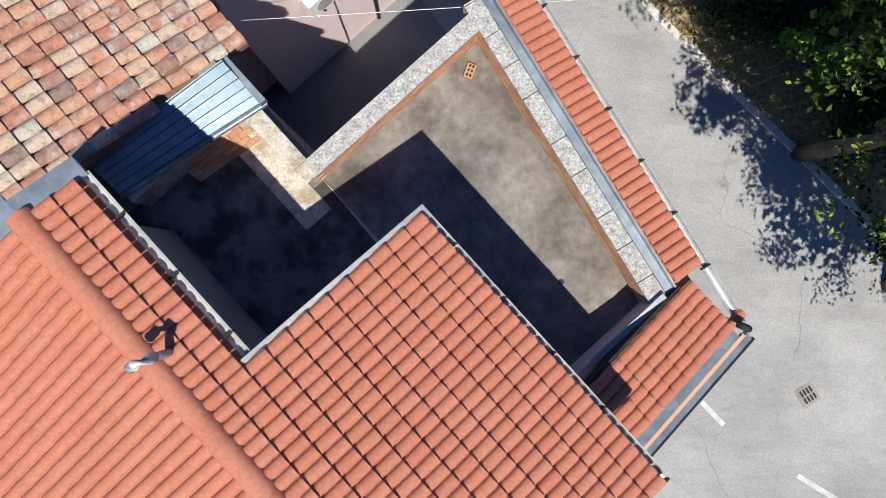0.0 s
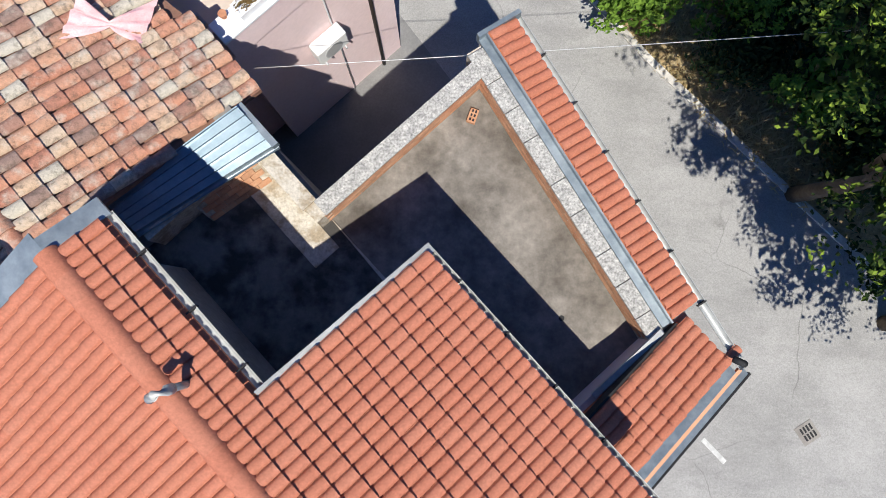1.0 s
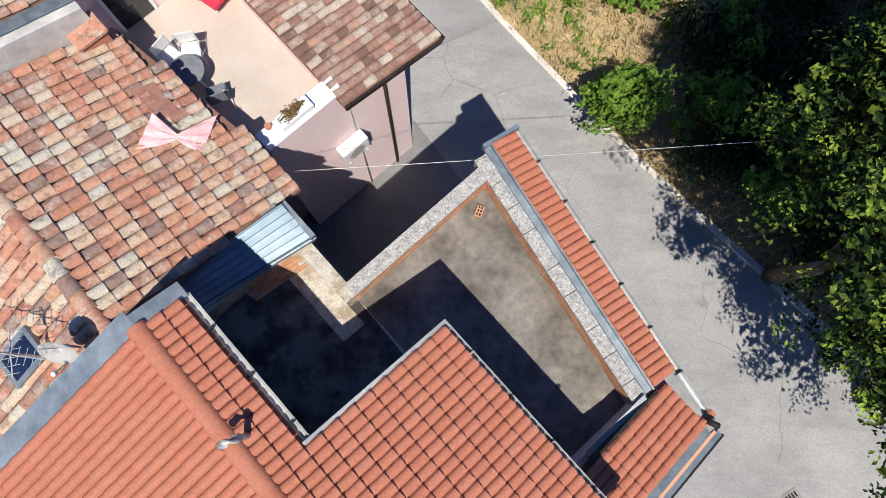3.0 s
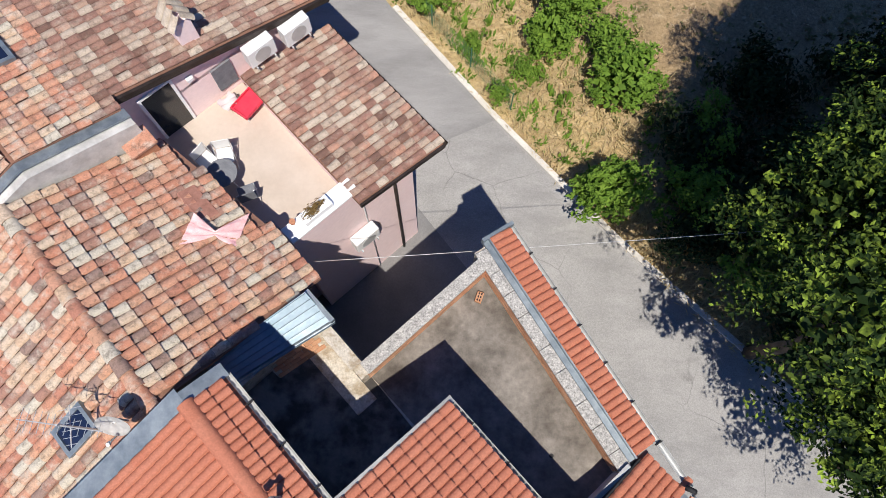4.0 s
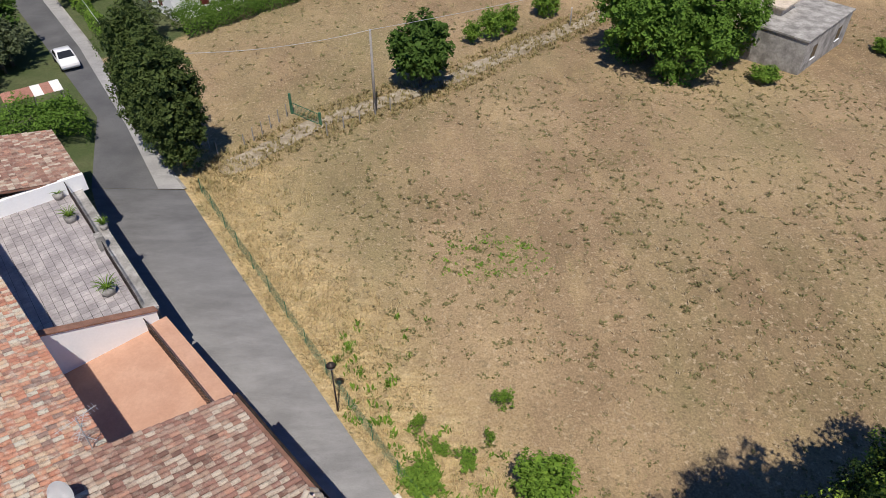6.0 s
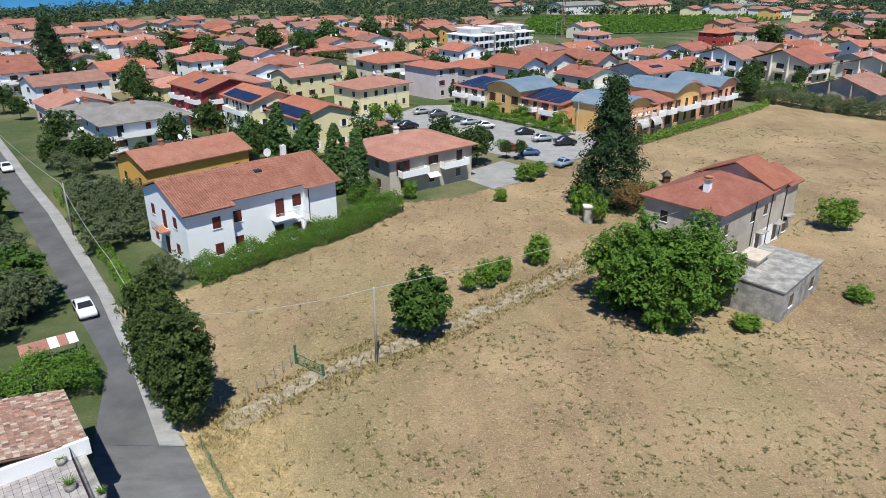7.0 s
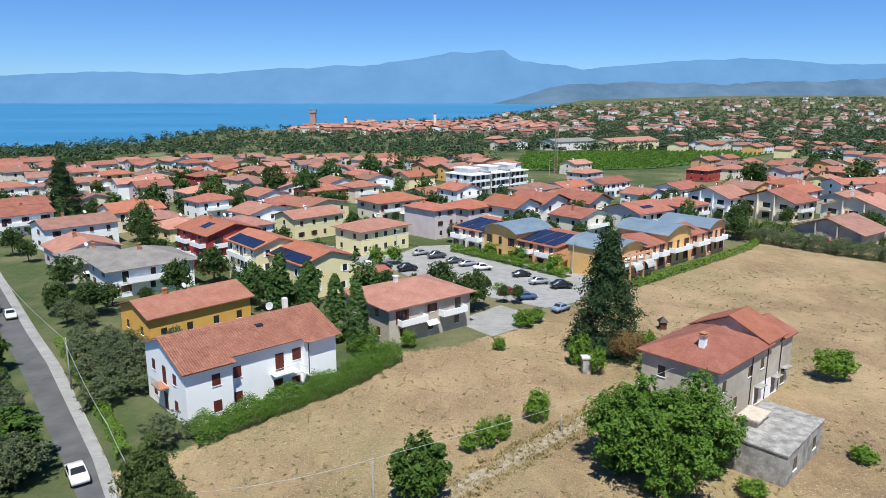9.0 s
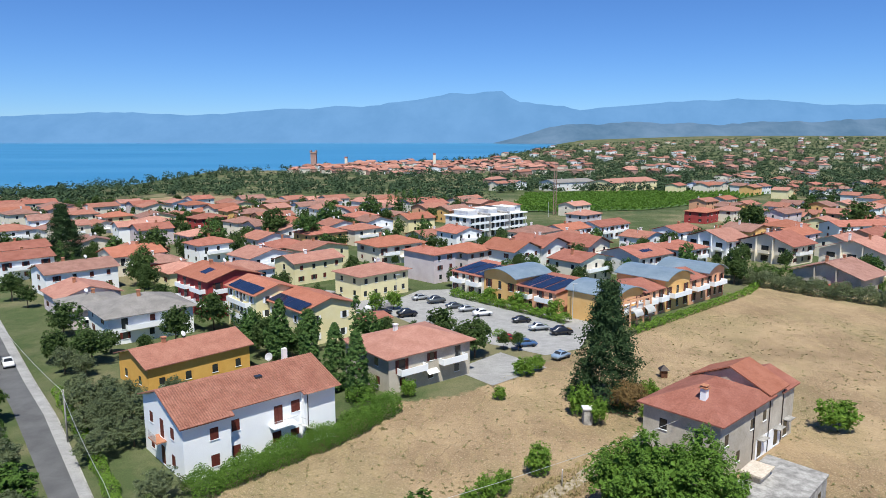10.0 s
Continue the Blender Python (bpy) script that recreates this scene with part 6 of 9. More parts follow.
named(-133.0, 211.0, 46, 14, 11, 5.8, "pale", "roof_red", "gable_x", "off-white house with a red tile roof", front=3, side=1)
e, m = chalet(105.6, 166.0, 36, 13, 17, 4.8, "farm", "roof_brown", "broad beige house with a deep brown roof and red awnings", 1)
part("awning", boxes((-1.4, -0.01, 3.4, 7.6, 2.35, 2.42), (-1.4, -1.34, 3.4, 7.6, 2.0, 2.35)), "red", e, "dark red awning", m)
chalet(97.5, 226.5, 32, 12, 16, 6.2, "white_wall", "roof_pink", "white chalet-like house with deep loggias and a pink tile roof", 2)
chalet(113.0, 214.0, 34, 13, 18, 6.2, "cream", "roof_red", "cream chalet-like house with deep loggias and a red tile roof", 2)
chalet(130.5, 194.5, 36, 15, 19, 6.2, "cream", "roof_pink", "cream chalet-like house with loggias and a faded pink roof", 2)
named(10.2, 205.5, 42, 12, 12, 5.8, "mauve", "roof_orange", "hip", "pale mauve house with an orange hip roof", front=3, side=2, over=0.8)
named(24.0, 204.0, 42, 12, 13, 6.2, "white_wall", "roof_orange", "gable_y", "white house with a broad tiled gable", front=3, side=2, balcony=1, over=1.0, rise=2.6)
named(33.6, 211.5, 42, 13, 14, 6.4, "pale", "roof_red", "gable_y", "white chalet with an orange gable and balcony", front=2, side=2, balcony=1, over=1.0, rise=2.8)
named(48.5, 214.5, 42, 12, 15, 6.2, "cream", "roof_red", "gable_y", "cream chalet with a wide tiled gable", front=2, side=3, balcony=1, awning=1, over=1.0, rise=2.8)
e, m = named(58.5, 193.5, 36, 14, 14, 6.0, "pale", "roof_red", "gable_x", "white apartment house with round balconies and solar panels", front=4, side=2, balcony=3, over=1.0)
solar(e, m, 4, 9, 2.0, 7.0, 5.2, 7.9, 4)
e, m = named(76.0, 207.0, 36, 13, 13, 6.0, "pale", "roof_red", "hip", "white apartment house with a red roof behind the pool", front=4, side=2, balcony=2)
named(66.5, 274.0, 40, 20, 11, 5.6, "white_wall", "roof_red", "gable_x", "white terrace with a long red tile roof", front=6, side=1, balcony=2)
named(50.0, 262.0, 40, 16, 11, 5.6, "white_wall", "roof_orange", "gable_x", "white terrace with an orange tile roof", front=5, side=1, balcony=2)
named(163.0, 274.0, 12, 26, 11, 5.6, "white_wall", "roof_red", "gable_x", "long white house with a red tile roof", front=6, side=1, balcony=2)
named(141.0, 268.0, 40, 16, 13, 5.8, "cream", "roof_orange", "hip", "cream villa with an orange hip roof", front=3, side=3)
for ax, ay, wall, roof in ((71, 322, "mauve", "roof_pink"), (133, 335, "red", "roof_orange"), (150, 343, "cream", "roof_pink"), (-64.5, 292, "white_wall", "roof_orange"), (-36, 315, "mauve", "roof_red"), (-124, 294, "sky_wall", "roof_pink"), (-105, 308, "red", "roof_red"), (-150, 316, "yellow", "roof_orange"), (-88, 247, "mauve", "roof_pink")):
    named(ax, ay, 44, 14, 11, 5.6, wall, roof, "hip", "two-storey village house with tiled hips", front=3, side=2, detail=1)


def build_condominium():
    """The long two-winged apartment block with vaulted metal roofs."""
    def bay(m, x0, w, d, h, wall, top, balconies=1, label="apartment bay"):
        mm = m @ Matrix.Translation((x0, 0, 0))
        e = thing("apartment_house", label, "apartment house", mm, "joined apartment houses")
        part("wall", boxes((0.02, w - 0.02, 0, d, -1.5, h)), wall, e)
        if top == "vault":
            bm = bmesh.new()
            n, rows = 10, []
            for k in range(n + 1):
                a = -0.5 + k / n
                rows.append([bm.verts.new((a * (w + 0.9) + w / 2, yy, h + 0.05 + 1.7 * (1 - 4 * a * a) + dz)) for yy, dz in ((-0.9, 0), (d + 0.6, 0), (d + 0.6, -0.15), (-0.9, -0.15))])
            for r, s in zip(rows, rows[1:]):
                for q in range(4):
                    bm.faces.new((r[q], s[q], s[(q + 1) % 4], r[(q + 1) % 4]))
            bm.faces.new(rows[0]), bm.faces.new(rows[-1][::-1])
            bmesh.ops.recalc_face_normals(bm, faces=bm.faces)
            part("roof", bm, "roof_metal", e, "vaulted blue-grey metal roof")
            gb = bmesh.new()
            pts = [(a / 8 * w, h + 1.6 * (1 - 4 * (a / 8 - 0.5) ** 2)) for a in range(9)]
            lo = [gb.verts.new((px, yy, h - 0.02)) for yy in (0, 0.3) for px in (0, w)]
            f0 = [gb.verts.new((px, 0, z)) for px, z in pts]
            f1 = [gb.verts.new((px, d, z)) for px, z in pts]
            gb.faces.new(f0), gb.faces.new(f1[::-1])
            part("gable_end", gb, wall, e)
        else:
            part("roof", roof_mesh(w, d, h + 0.05, 1.5, 0.35, "slope" if top == "solar" else "gable_x"), "roof_red", e)
            if top == "solar":
                for k in range(3):
                    solar(e, mm, 0.5 + k * (w - 1) / 3, 0.4 + (k + 0.92) * (w - 1) / 3, 0.6, h + 0.26, d * 0.8, h + 1.38, 3)
        for s in range(2):
            n = max(2, int(w / 3))
            for i in range(n):
                add_window(e, mm @ pose(w * (i + 0.5) / n, 0, 0.4 + s * 3.1), 1.0, 1.9, "shutter", "none" if i % 2 else "open", 1)
        for k in range(balconies):
            bx, bw = w * (k + 0.5) / balconies, w / balconies * 0.7
            part("balcony", boxes((bx - bw / 2, bx + bw / 2, -1.6, -0.01, 3.0, 3.18), (bx - bw / 2, bx + bw / 2, -1.6, -1.48, 3.18, 4.1), (bx - bw / 2, bx - bw / 2 + 0.12, -1.48, -0.01, 3.18, 4.1), (bx + bw / 2 - 0.12, bx + bw / 2, -1.48, -0.01, 3.18, 4.1)), "white_wall", e, "white balcony")
        return e, mm

    a = Matrix.Translation((4.6, 177.5, ground_at(4, 177))) @ Matrix.Rotation(radians(-50), 4, "Z")
    bay(a, 0, 12, 12, 5.4, "cream", "solar", 2, "cream apartment house with balconies and solar panels")
    bay(a, 12, 11, 12, 6.8, "apricot", "vault", 0, "apricot apartment house with a vaulted metal roof")
    bay(a, 23, 12, 12, 5.4, "peach", "solar", 2, "orange apartment house with balconies and solar panels")
    b = Matrix.Translation((37.2, 139.5, ground_at(40, 140))) @ Matrix.Rotation(radians(41), 4, "Z")
    e, mm = bay(b, 0, 11, 12, 6.2, "apricot", "vault", 1, "orange-striped apartment house with a vaulted metal roof")
    for k in range(5):
        part("stripe", boxes((0.2, 10.8, -0.04, -0.004, 0.6 + k * 1.1, 1.05 + k * 1.1)), "white_wall" if k % 2 else "peach", e, "painted stripe", mm)
    pergola = boxes((0, 11, -2.2, -2.0, 5.2, 5.7))
    for k in range(5):
        box(pergola, 0.2 + k * 2.6, 0.6 + k * 2.6, -2.2, -2.0, 0, 5.2)
    part("pergola", pergola, "peach", e, "orange striped pergola frame", mm)
    bay(b, 11, 9, 12, 5.6, "peach", "tile", 2, "orange apartment house with a red tile roof")
    bay(b, 20, 11, 13, 7.2, "apricot", "vault", 1, "apricot apartment house with a tall vaulted roof")
    bay(b, 31, 8, 12, 5.6, "peach", "tile", 1, "orange apartment house at the end of the block")
    bay(b, 39, 9, 13, 6.4, "peach", "vault", 1, "orange apartment house with white balconies")
    for px in (4.2, 8.8):
        hood = bmesh.new()
        rows = [[hood.verts.new((px + a * 1.5, -3.2 + 1.4 * math.cos(w), 1.4 + 1.4 * math.sin(w))) for a in (-1, 1)] for w in [math.pi * (0.5 + k / 16) for k in range(9)]]
        for p, q in zip(rows, rows[1:]):
            hood.faces.new((p[0], p[1], q[1], q[0]))
        bmesh.ops.solidify(hood, geom=hood.faces, thickness=0.05)
        bmesh.ops.transform(hood, matrix=pose(0, 0.9, 1.0), verts=hood.verts)
        part("awning", hood, "white_plastic", e, "rounded white awning", mm)
    for x, y, r in ((16, 152, 22), (60, 160, 28)):
        NAMED.append((x, y, r))


build_condominium()


def build_modern_block():
    x, y = 14.3, 281
    m = Matrix.Translation((x, y, ground_at(x, y))) @ Matrix.Rotation(radians(42), 4, "Z")
    e = thing("apartment_block", "white modern flat-roofed apartment block with deep balconies", "apartment block", m)
    for a, b in ((0, 10), (12.5, 22), (24.5, 34)):
        part("wall", boxes((a, b, 0, 14, -2, 8.6)), "pale", e, "pale rendered volume")
        part("roof_slab", boxes((a - 0.5, b + 0.5, -2.2, 14.5, 8.6, 8.95)), "white_wall", e, "white roof slab")
        part("penthouse", boxes((a + 2, b - 2, 3, 11, 8.95, 11.0), (a + 1.4, b - 1.4, 2.2, 11.6, 11.0, 11.25)), "pale", e)
    for a, b in ((10, 12.5), (22, 24.5)):
        part("stair_core", boxes((a, b, -0.4, 13, -2, 9.6)), "concrete", e, "grey clad stair core")
    for s in range(3):
        for a, b in ((0, 10), (12.5, 22), (24.5, 34)):
            if s < 2:
                part("balcony", boxes((a, b, -2.0, -0.01, s * 3 + 2.75, s * 3 + 3.0), (a, b, -2.0, -1.85, s * 3 + 3.0, s * 3 + 3.8)), "white_wall", e)
        for k in range(9):
            add_window(e, m @ pose(2.2 + (k % 3) * 2.9 + (k // 3) * 12.25, 0, s * 3 + 0.2), 1.9, 2.2, "shutter", "none", 0)
        for k in range(3):
            add_window(e, m @ pose(0, 2.5 + k * 4.2, s * 3 + 0.6, 0, 0, 270), 1.6, 1.8, "shutter", "none", 0)
    NAMED.append((28, 300, 32))


build_modern_block()
named(152, 586, 36, 60, 25, 7, "yellow", "roof_pink", "gable_x", "long pale yellow school building", front=9, side=3, rise=3)
named(250, 622, 20, 60, 24, 6, "white_wall", "roof_grey", "flat", "long white flat-roofed village hall", front=6, side=2, rise=0.2)
named(104, 590, 30, 45, 22, 7, "pale", "roof_grey", "gable_x", "grey-roofed hall beside the vineyard", front=5, side=2, rise=2.5)
BLOCKED = [(44, 400, 240, 560), (-216, 392, -186, 530), (-186, 470, -50, 530)]


def free(x, y, r):
    if any((x - a) ** 2 + (y - b) ** 2 < (r + c) ** 2 for a, b, c in NAMED):
        return False
    if any(a - r < x < c + r and b - r < y < d + r for a, b, c, d in BLOCKED):
        return False
    p = np.array(x), np.array(y)
    if inside(p[0], p[1], FIELD) or inside(p[0], p[1], [(-14, 158), (-3, 140), (6, 131), (20, 120), (27, 124), (37, 149), (9, 180), (-4, 178)]):
        return False
    lane = [(-32, 58), (-57, 93), (-68, 108), (-96, 145), (-145, 211), (-225, 317)]
    for (ax, ay), (bx, by) in zip(lane, lane[1:]):
        t = min(1, max(0, ((x - ax) * (bx - ax) + (y - ay) * (by - ay)) / ((bx - ax) ** 2 + (by - ay) ** 2)))
        if math.hypot(x - ax - t * (bx - ax), y - ay - t * (by - ay)) < r + 8:
            return False
    return y < np.interp(x, SHORE_X, SHORE_Y) - 60


LABELS = {"cream": "cream", "yellow": "pale yellow", "pale": "off-white", "apricot": "apricot", "peach": "peach", "white_wall": "white", "mauve": "pale mauve"}
ROOFS = {"roof_red": "red tile", "roof_orange": "orange tile", "roof_pink": "faded pink tile", "roof_brown": "brown tile", "roof_clay": "red-brown tile"}


def scatter_houses():
    """The rest of the village, on loose rows turned like the streets."""
    rng = random.Random(5)
    c, s = math.cos(radians(42)), math.sin(radians(42))
    for i in range(-27, 37):
        for j in range(2, 42):
            u, v = i * 20.5 + rng.uniform(-1.6, 1.6), j * 17.5 + rng.uniform(-1.6, 1.6)
            x, y = u * c - v * s + 150, u * s + v * c
            if not (165 < y < 620) or abs(x + 5) > y * 0.68 + 10:
                continue
            if y > 400 and rng.random() < 0.5 or rng.random() < 0.22 or x < 40 and y > 440 + 0.12 * x + rng.uniform(-20, 30):
                continue
            w, d = rng.uniform(12, 17.5), rng.uniform(10, 12.5)
            if not free(x - 1, y + 9, 6.3):
                continue
            h = rng.choice((3.4, 5.8, 6.0, 6.2, 6.2))
            wall, roof, kind = rng.choice(WARM), rng.choice(REDS), rng.choice(("hip", "gable_x", "gable_y", "gable_x"))
            near = y < 330
            spec = dict(x=x, y=y, ang=42 + rng.choice((0, 0, 90, -90)) * 0 + rng.uniform(-6, 6), w=w, d=d, h=h, walls=wall, roof=roof, kind=kind, label="%s plastered village house with a %s roof" % (LABELS[wall], ROOFS[roof]), front=3 if y < 260 else 2, side=(2 if y < 260 else 1) if y < 380 else 0,
                  storeys=2 if h > 4 else 1, balcony=(1 if rng.random() < 0.7 and h > 4 else 0) if y < 300 else 0, chimney=1 if near else 0, detail=0, state="none", awning=1 if near and rng.random() < 0.2 else 0, group="village houses")
            # the gardens before the vineyard stay open
            if not (264 < y < 402 and 0.105 * y < x < 0.43 * y):
                house(**spec)
            NAMED.append((x - 1, y + 9, 7.0))


scatter_houses()
for x, y, wall, roof in ((76, 372, "cream", "roof_pink"), (158, 398, "peach", "roof_clay"), (176, 414, "cream", "roof_orange")):
    house(x, y, 40, 14, 11, 5.8, wall, roof, "gable_x", "%s plastered village house with a %s roof" % (LABELS[wall], ROOFS[roof]), front=3, side=1, detail=0, state="none", group="village houses")


def far_town():
    """Roofs and walls of the town along the shore and on the slopes, too far to tell apart."""
    rng = random.Random(9)
    sets = {"roof_clay": bmesh.new(), "roof_pink": bmesh.new(), "cream": bmesh.new(), "white_wall": bmesh.new(), "brick_far": bmesh.new()}
    def add(x, y, w, d, h, z):
        m = Matrix.Translation((x, y, z)) @ Matrix.Rotation(rng.uniform(0.5, 1.0), 4, "Z")
        box(sets[rng.choice(("cream", "white_wall", "brick_far", "brick_far"))], 0, w, 0, d, -1, h, 0, m)
        r = roof_mesh(w, d, h + 0.05, 2.2, 0.5, "hip" if rng.random() < 0.5 else "gable_x")
        bmesh.ops.transform(r, matrix=m, verts=r.verts)
        me = bpy.data.meshes.new("tmp")
        r.to_mesh(me)
        r.free()
        sets[rng.choice(("roof_clay", "roof_pink", "roof_pink"))].from_mesh(me)
        bpy.data.meshes.remove(me)
    for k in range(260):
        x, y = rng.uniform(-190, 180), rng.uniform(840, 1180)
        if y < np.interp(x, SHORE_X, SHORE_Y) - 15 and y > 830 + abs(x + 40) * 0.5:
            add(x, y, rng.uniform(9, 17), rng.uniform(8, 12), rng.uniform(3.5, 7.5), -11.5)
    for k in range(230):
        y = rng.uniform(560, 2700) ** 1.0
        x = rng.uniform(0.06, 0.68) * y
        if y < np.interp(x, SHORE_X, SHORE_Y) - 40 and free(x, y, 12):
            z = ground_at(x, y) + 26 * float(ease(1700, 3300, y)) * float(ease(500, 1600, x)) + 16 * float(ease(1100, 2600, y)) * float(ease(300, 900, x))
            add(x, y, rng.uniform(12, 24), rng.uniform(10, 14), rng.uniform(5, 8), z)
    for key, bm in sets.items():
        ob = new("far_" + ("roofs" if "roof" in key else "walls"), mesh_of("far_town", bm, key))
        tagged(ob, "distant town houses with tiled roofs along the lake shore", "town", kind="stuff")
    # landmark towers
    for x, y, w, h, mat, lab in ((-172, 1010, 8, 23, "brick_far", "square brick castle tower above the town"), (2, 1060, 4, 19, "cream", "slim cream bell tower"), (-128, 1030, 4, 15, "cream", "small cream church tower")):
        e = thing("tower", lab, "tower", Matrix.Translation((x, y, -11.5)))
        t = boxes((-w / 2, w / 2, -w / 2, w / 2, -1, h))
        part("shaft", t, mat, e)
        if mat == "brick_far":
            part("battlement", boxes((-w * 0.6, w * 0.6, -w * 0.6, w * 0.6, h, h + 2), (-w * 0.6, -w * 0.35, -w * 0.6, w * 0.6, h + 2, h + 4), (w * 0.35, w * 0.6, -w * 0.6, w * 0.6, h + 2, h + 4)), mat, e)
        else:
            part("spire", prism([(-w / 2, -w / 2), (w / 2, -w / 2), (w / 2, w / 2), (-w / 2, w / 2)], h, h + 2.5), "roof_red", e)


far_town()

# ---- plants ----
# OAK takes the leaf with shade in its tones, OAK_FINE the sunlit one
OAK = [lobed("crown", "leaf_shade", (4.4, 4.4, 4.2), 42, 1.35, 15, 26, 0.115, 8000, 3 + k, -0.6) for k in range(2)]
OAK_FINE = lobed("crown", "leaf_near", (4.4, 4.4, 4.2), 46, 1.25, 13, 38, 0.066, 13000, 5, -0.6, 0.5)
OAK_T = mesh_of("trunk", limbs(8.5, 1.4, 4, 0.24, 8), "trunk", True)
MID = [lobed("crown", "leaf_mid", (2.5, 2.5, 2.4), 26, 0.8, 13, 10, 0.165, 1300, 20 + k, -0.7) for k in range(2)]
MID_T = mesh_of("trunk", limbs(4.2, 1.7, 6, 0.13, 5), "trunk", True)
BIG = lobed("crown", "leaf_walnut", (6.9, 6.4, 4.7), 64, 1.75, 15, 30, 0.17, 8000, 31, -0.85, 0.42)
BIG_T = mesh_of("trunk", limbs(9.0, 5.5, 8, 0.38, 9, 0.2), "trunk", True)
BUSH = [lobed("crown", "leaf_lime", (1.1, 1.1, 1.1), 20, 0.42, 10, 10, 0.07, 700, 140 + k, -0.8, 0.68) for k in range(2)]
SHRUB_T = mesh_of("stem", limbs(1.3, 0.6, 12, 0.03, 6, 0.15), "trunk", True)
SHRUB = [lobed("crown", "leaf_lime", (1.1, 1.1, 1.1), 15, 0.42, 10, 12, 0.06, 320, 40 + k, -0.8, 0.35) for k in range(3)]
OLIVE = [lobed("crown", "leaf_olive", (2.1, 2.1, 1.7), 20, 0.75, 12, 8, 0.125, 420, 50 + k, -0.6, 0.5) for k in range(2)]
OLIVE_T = mesh_of("trunk", limbs(3.0, 1.3, 9, 0.14, 4), "trunk", True)
CYP = [crown("crown", "leaf_conifer", 8000, 380, (1.5, 1.5, 5.2), 0.21, 60 + k, "spire", 0.14) for k in range(2)]
PINE = lobed("crown", "leaf_cypress", (2.7, 2.7, 6.0), 120, 0.85, 12, 11, 0.12, 6000, 66, -0.95, 0.72)
CEDAR = crown("crown", "leaf_dark", 22000, 620, (6.2, 6.2, 8.8), 0.22, 70, "tiers", 0.45)
STEM = mesh_of("trunk", tube([(0, 0, -0.4), (0, 0, 3.0)], 0.22, 8, None, 0.12), "trunk", True)
FAR = [lobed("crown", "leaf_village", (3.0, 3.0, 2.9), 22, 1.1, 12, 5, 0.25, 320, 80 + k, -0.7) for k in range(3)]
LIME_TREE = lobed("crown", "leaf_lime", (3.0, 3.0, 2.9), 20, 1.1, 12, 6, 0.22, 320, 88, -0.7)
FAR_DARK = lobed("crown", "leaf_conifer", (2.7, 2.7, 3.6), 22, 1.0, 12, 5, 0.24, 320, 84, -0.8)
FAR_CYP = crown("crown", "leaf_conifer", 800, 130, (1.2, 1.2, 4.6), 0.25, 85, "spire", 0.15)
FAR_LOW = [lobed("crown", mat, (3.0, 3.0, 2.9), 15, 1.1, 9, 3, 0.36, 130, 180 + k, -0.7) for k, mat in enumerate(("leaf_village", "leaf_village", "leaf_conifer"))]
FAR_T = mesh_of("trunk", tube([(0, 0, -0.5), (0, 0, 3.0)], 0.2, 6, None, 0.12), "trunk", True)

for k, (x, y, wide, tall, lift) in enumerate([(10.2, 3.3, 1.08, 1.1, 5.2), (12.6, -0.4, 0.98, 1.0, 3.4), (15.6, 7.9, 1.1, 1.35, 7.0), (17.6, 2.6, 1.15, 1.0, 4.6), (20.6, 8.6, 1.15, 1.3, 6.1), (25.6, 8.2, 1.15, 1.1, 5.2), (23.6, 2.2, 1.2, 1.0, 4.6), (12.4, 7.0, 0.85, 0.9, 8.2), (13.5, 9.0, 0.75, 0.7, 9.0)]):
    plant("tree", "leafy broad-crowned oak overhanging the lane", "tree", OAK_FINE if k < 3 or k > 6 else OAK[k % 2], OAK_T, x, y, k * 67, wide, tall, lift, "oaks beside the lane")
for k, (x, y, wide, tall) in enumerate([(4.8, 17.0, 1.25, 1.35), (3.9, 15.4, 1.0, 1.1), (5.9, 15.2, 0.9, 0.9), (6.5, 13.4, 1.15, 1.0), (5.4, 8.6, 1.15, 1.35), (1.9, 12.9, 0.5, 0.6), (-0.9, 17.3, 0.85, 0.8), (3.2, 22.2, 0.45, 0.6), (-1.2, 20.8, 0.4, 0.6), (1.2, 18.7, 0.6, 0.5), (-0.1, 19.4, 0.4, 0.4), (2.9, 14.0, 0.55, 0.5), (0.9, 15.0, 0.55, 0.6), (2.4, 20.0, 0.3, 0.5), (8.6, 8.6, 1.1, 1.2), (10.6, 6.2, 1.2, 1.2), (9.4, 11.2, 1.1, 1.0), (12.6, 3.6, 1.2, 1.1), (14.0, 1.2, 1.2, 1.2), (15, 6, 1.4, 1.2)]):
    plant("shrub", "bright green wild shrub in the dry grass", "shrub", BUSH[k % 2] if k in (0, 1, 3, 4, 6) else SHRUB[k % 3], SHRUB_T, x, y, k * 50, wide * 1.15, tall, 0.0, "wild shrubs along the fence", None, 0.72 + 0.09 * (k % 4))
# low crowns cover the ground; oak shade is painted into their leaves
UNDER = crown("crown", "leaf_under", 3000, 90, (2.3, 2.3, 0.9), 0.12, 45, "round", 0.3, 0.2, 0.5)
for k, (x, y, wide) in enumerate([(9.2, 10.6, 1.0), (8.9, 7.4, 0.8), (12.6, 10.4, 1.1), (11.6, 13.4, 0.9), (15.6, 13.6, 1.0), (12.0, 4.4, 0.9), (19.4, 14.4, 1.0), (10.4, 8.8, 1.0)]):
    plant("undergrowth", "undergrowth below the oaks with shade-darkened leaves", "shrub", UNDER, SHRUB_T, x, y, k * 71, wide, 0.9, 0.0, "undergrowth below the oaks")
plant("conifer", "tall dark green broad cypress beside the road", "tree", PINE, STEM, -21.4, 45.8, 0, 0.85, 1.02, 0.2, "cypresses at the road")
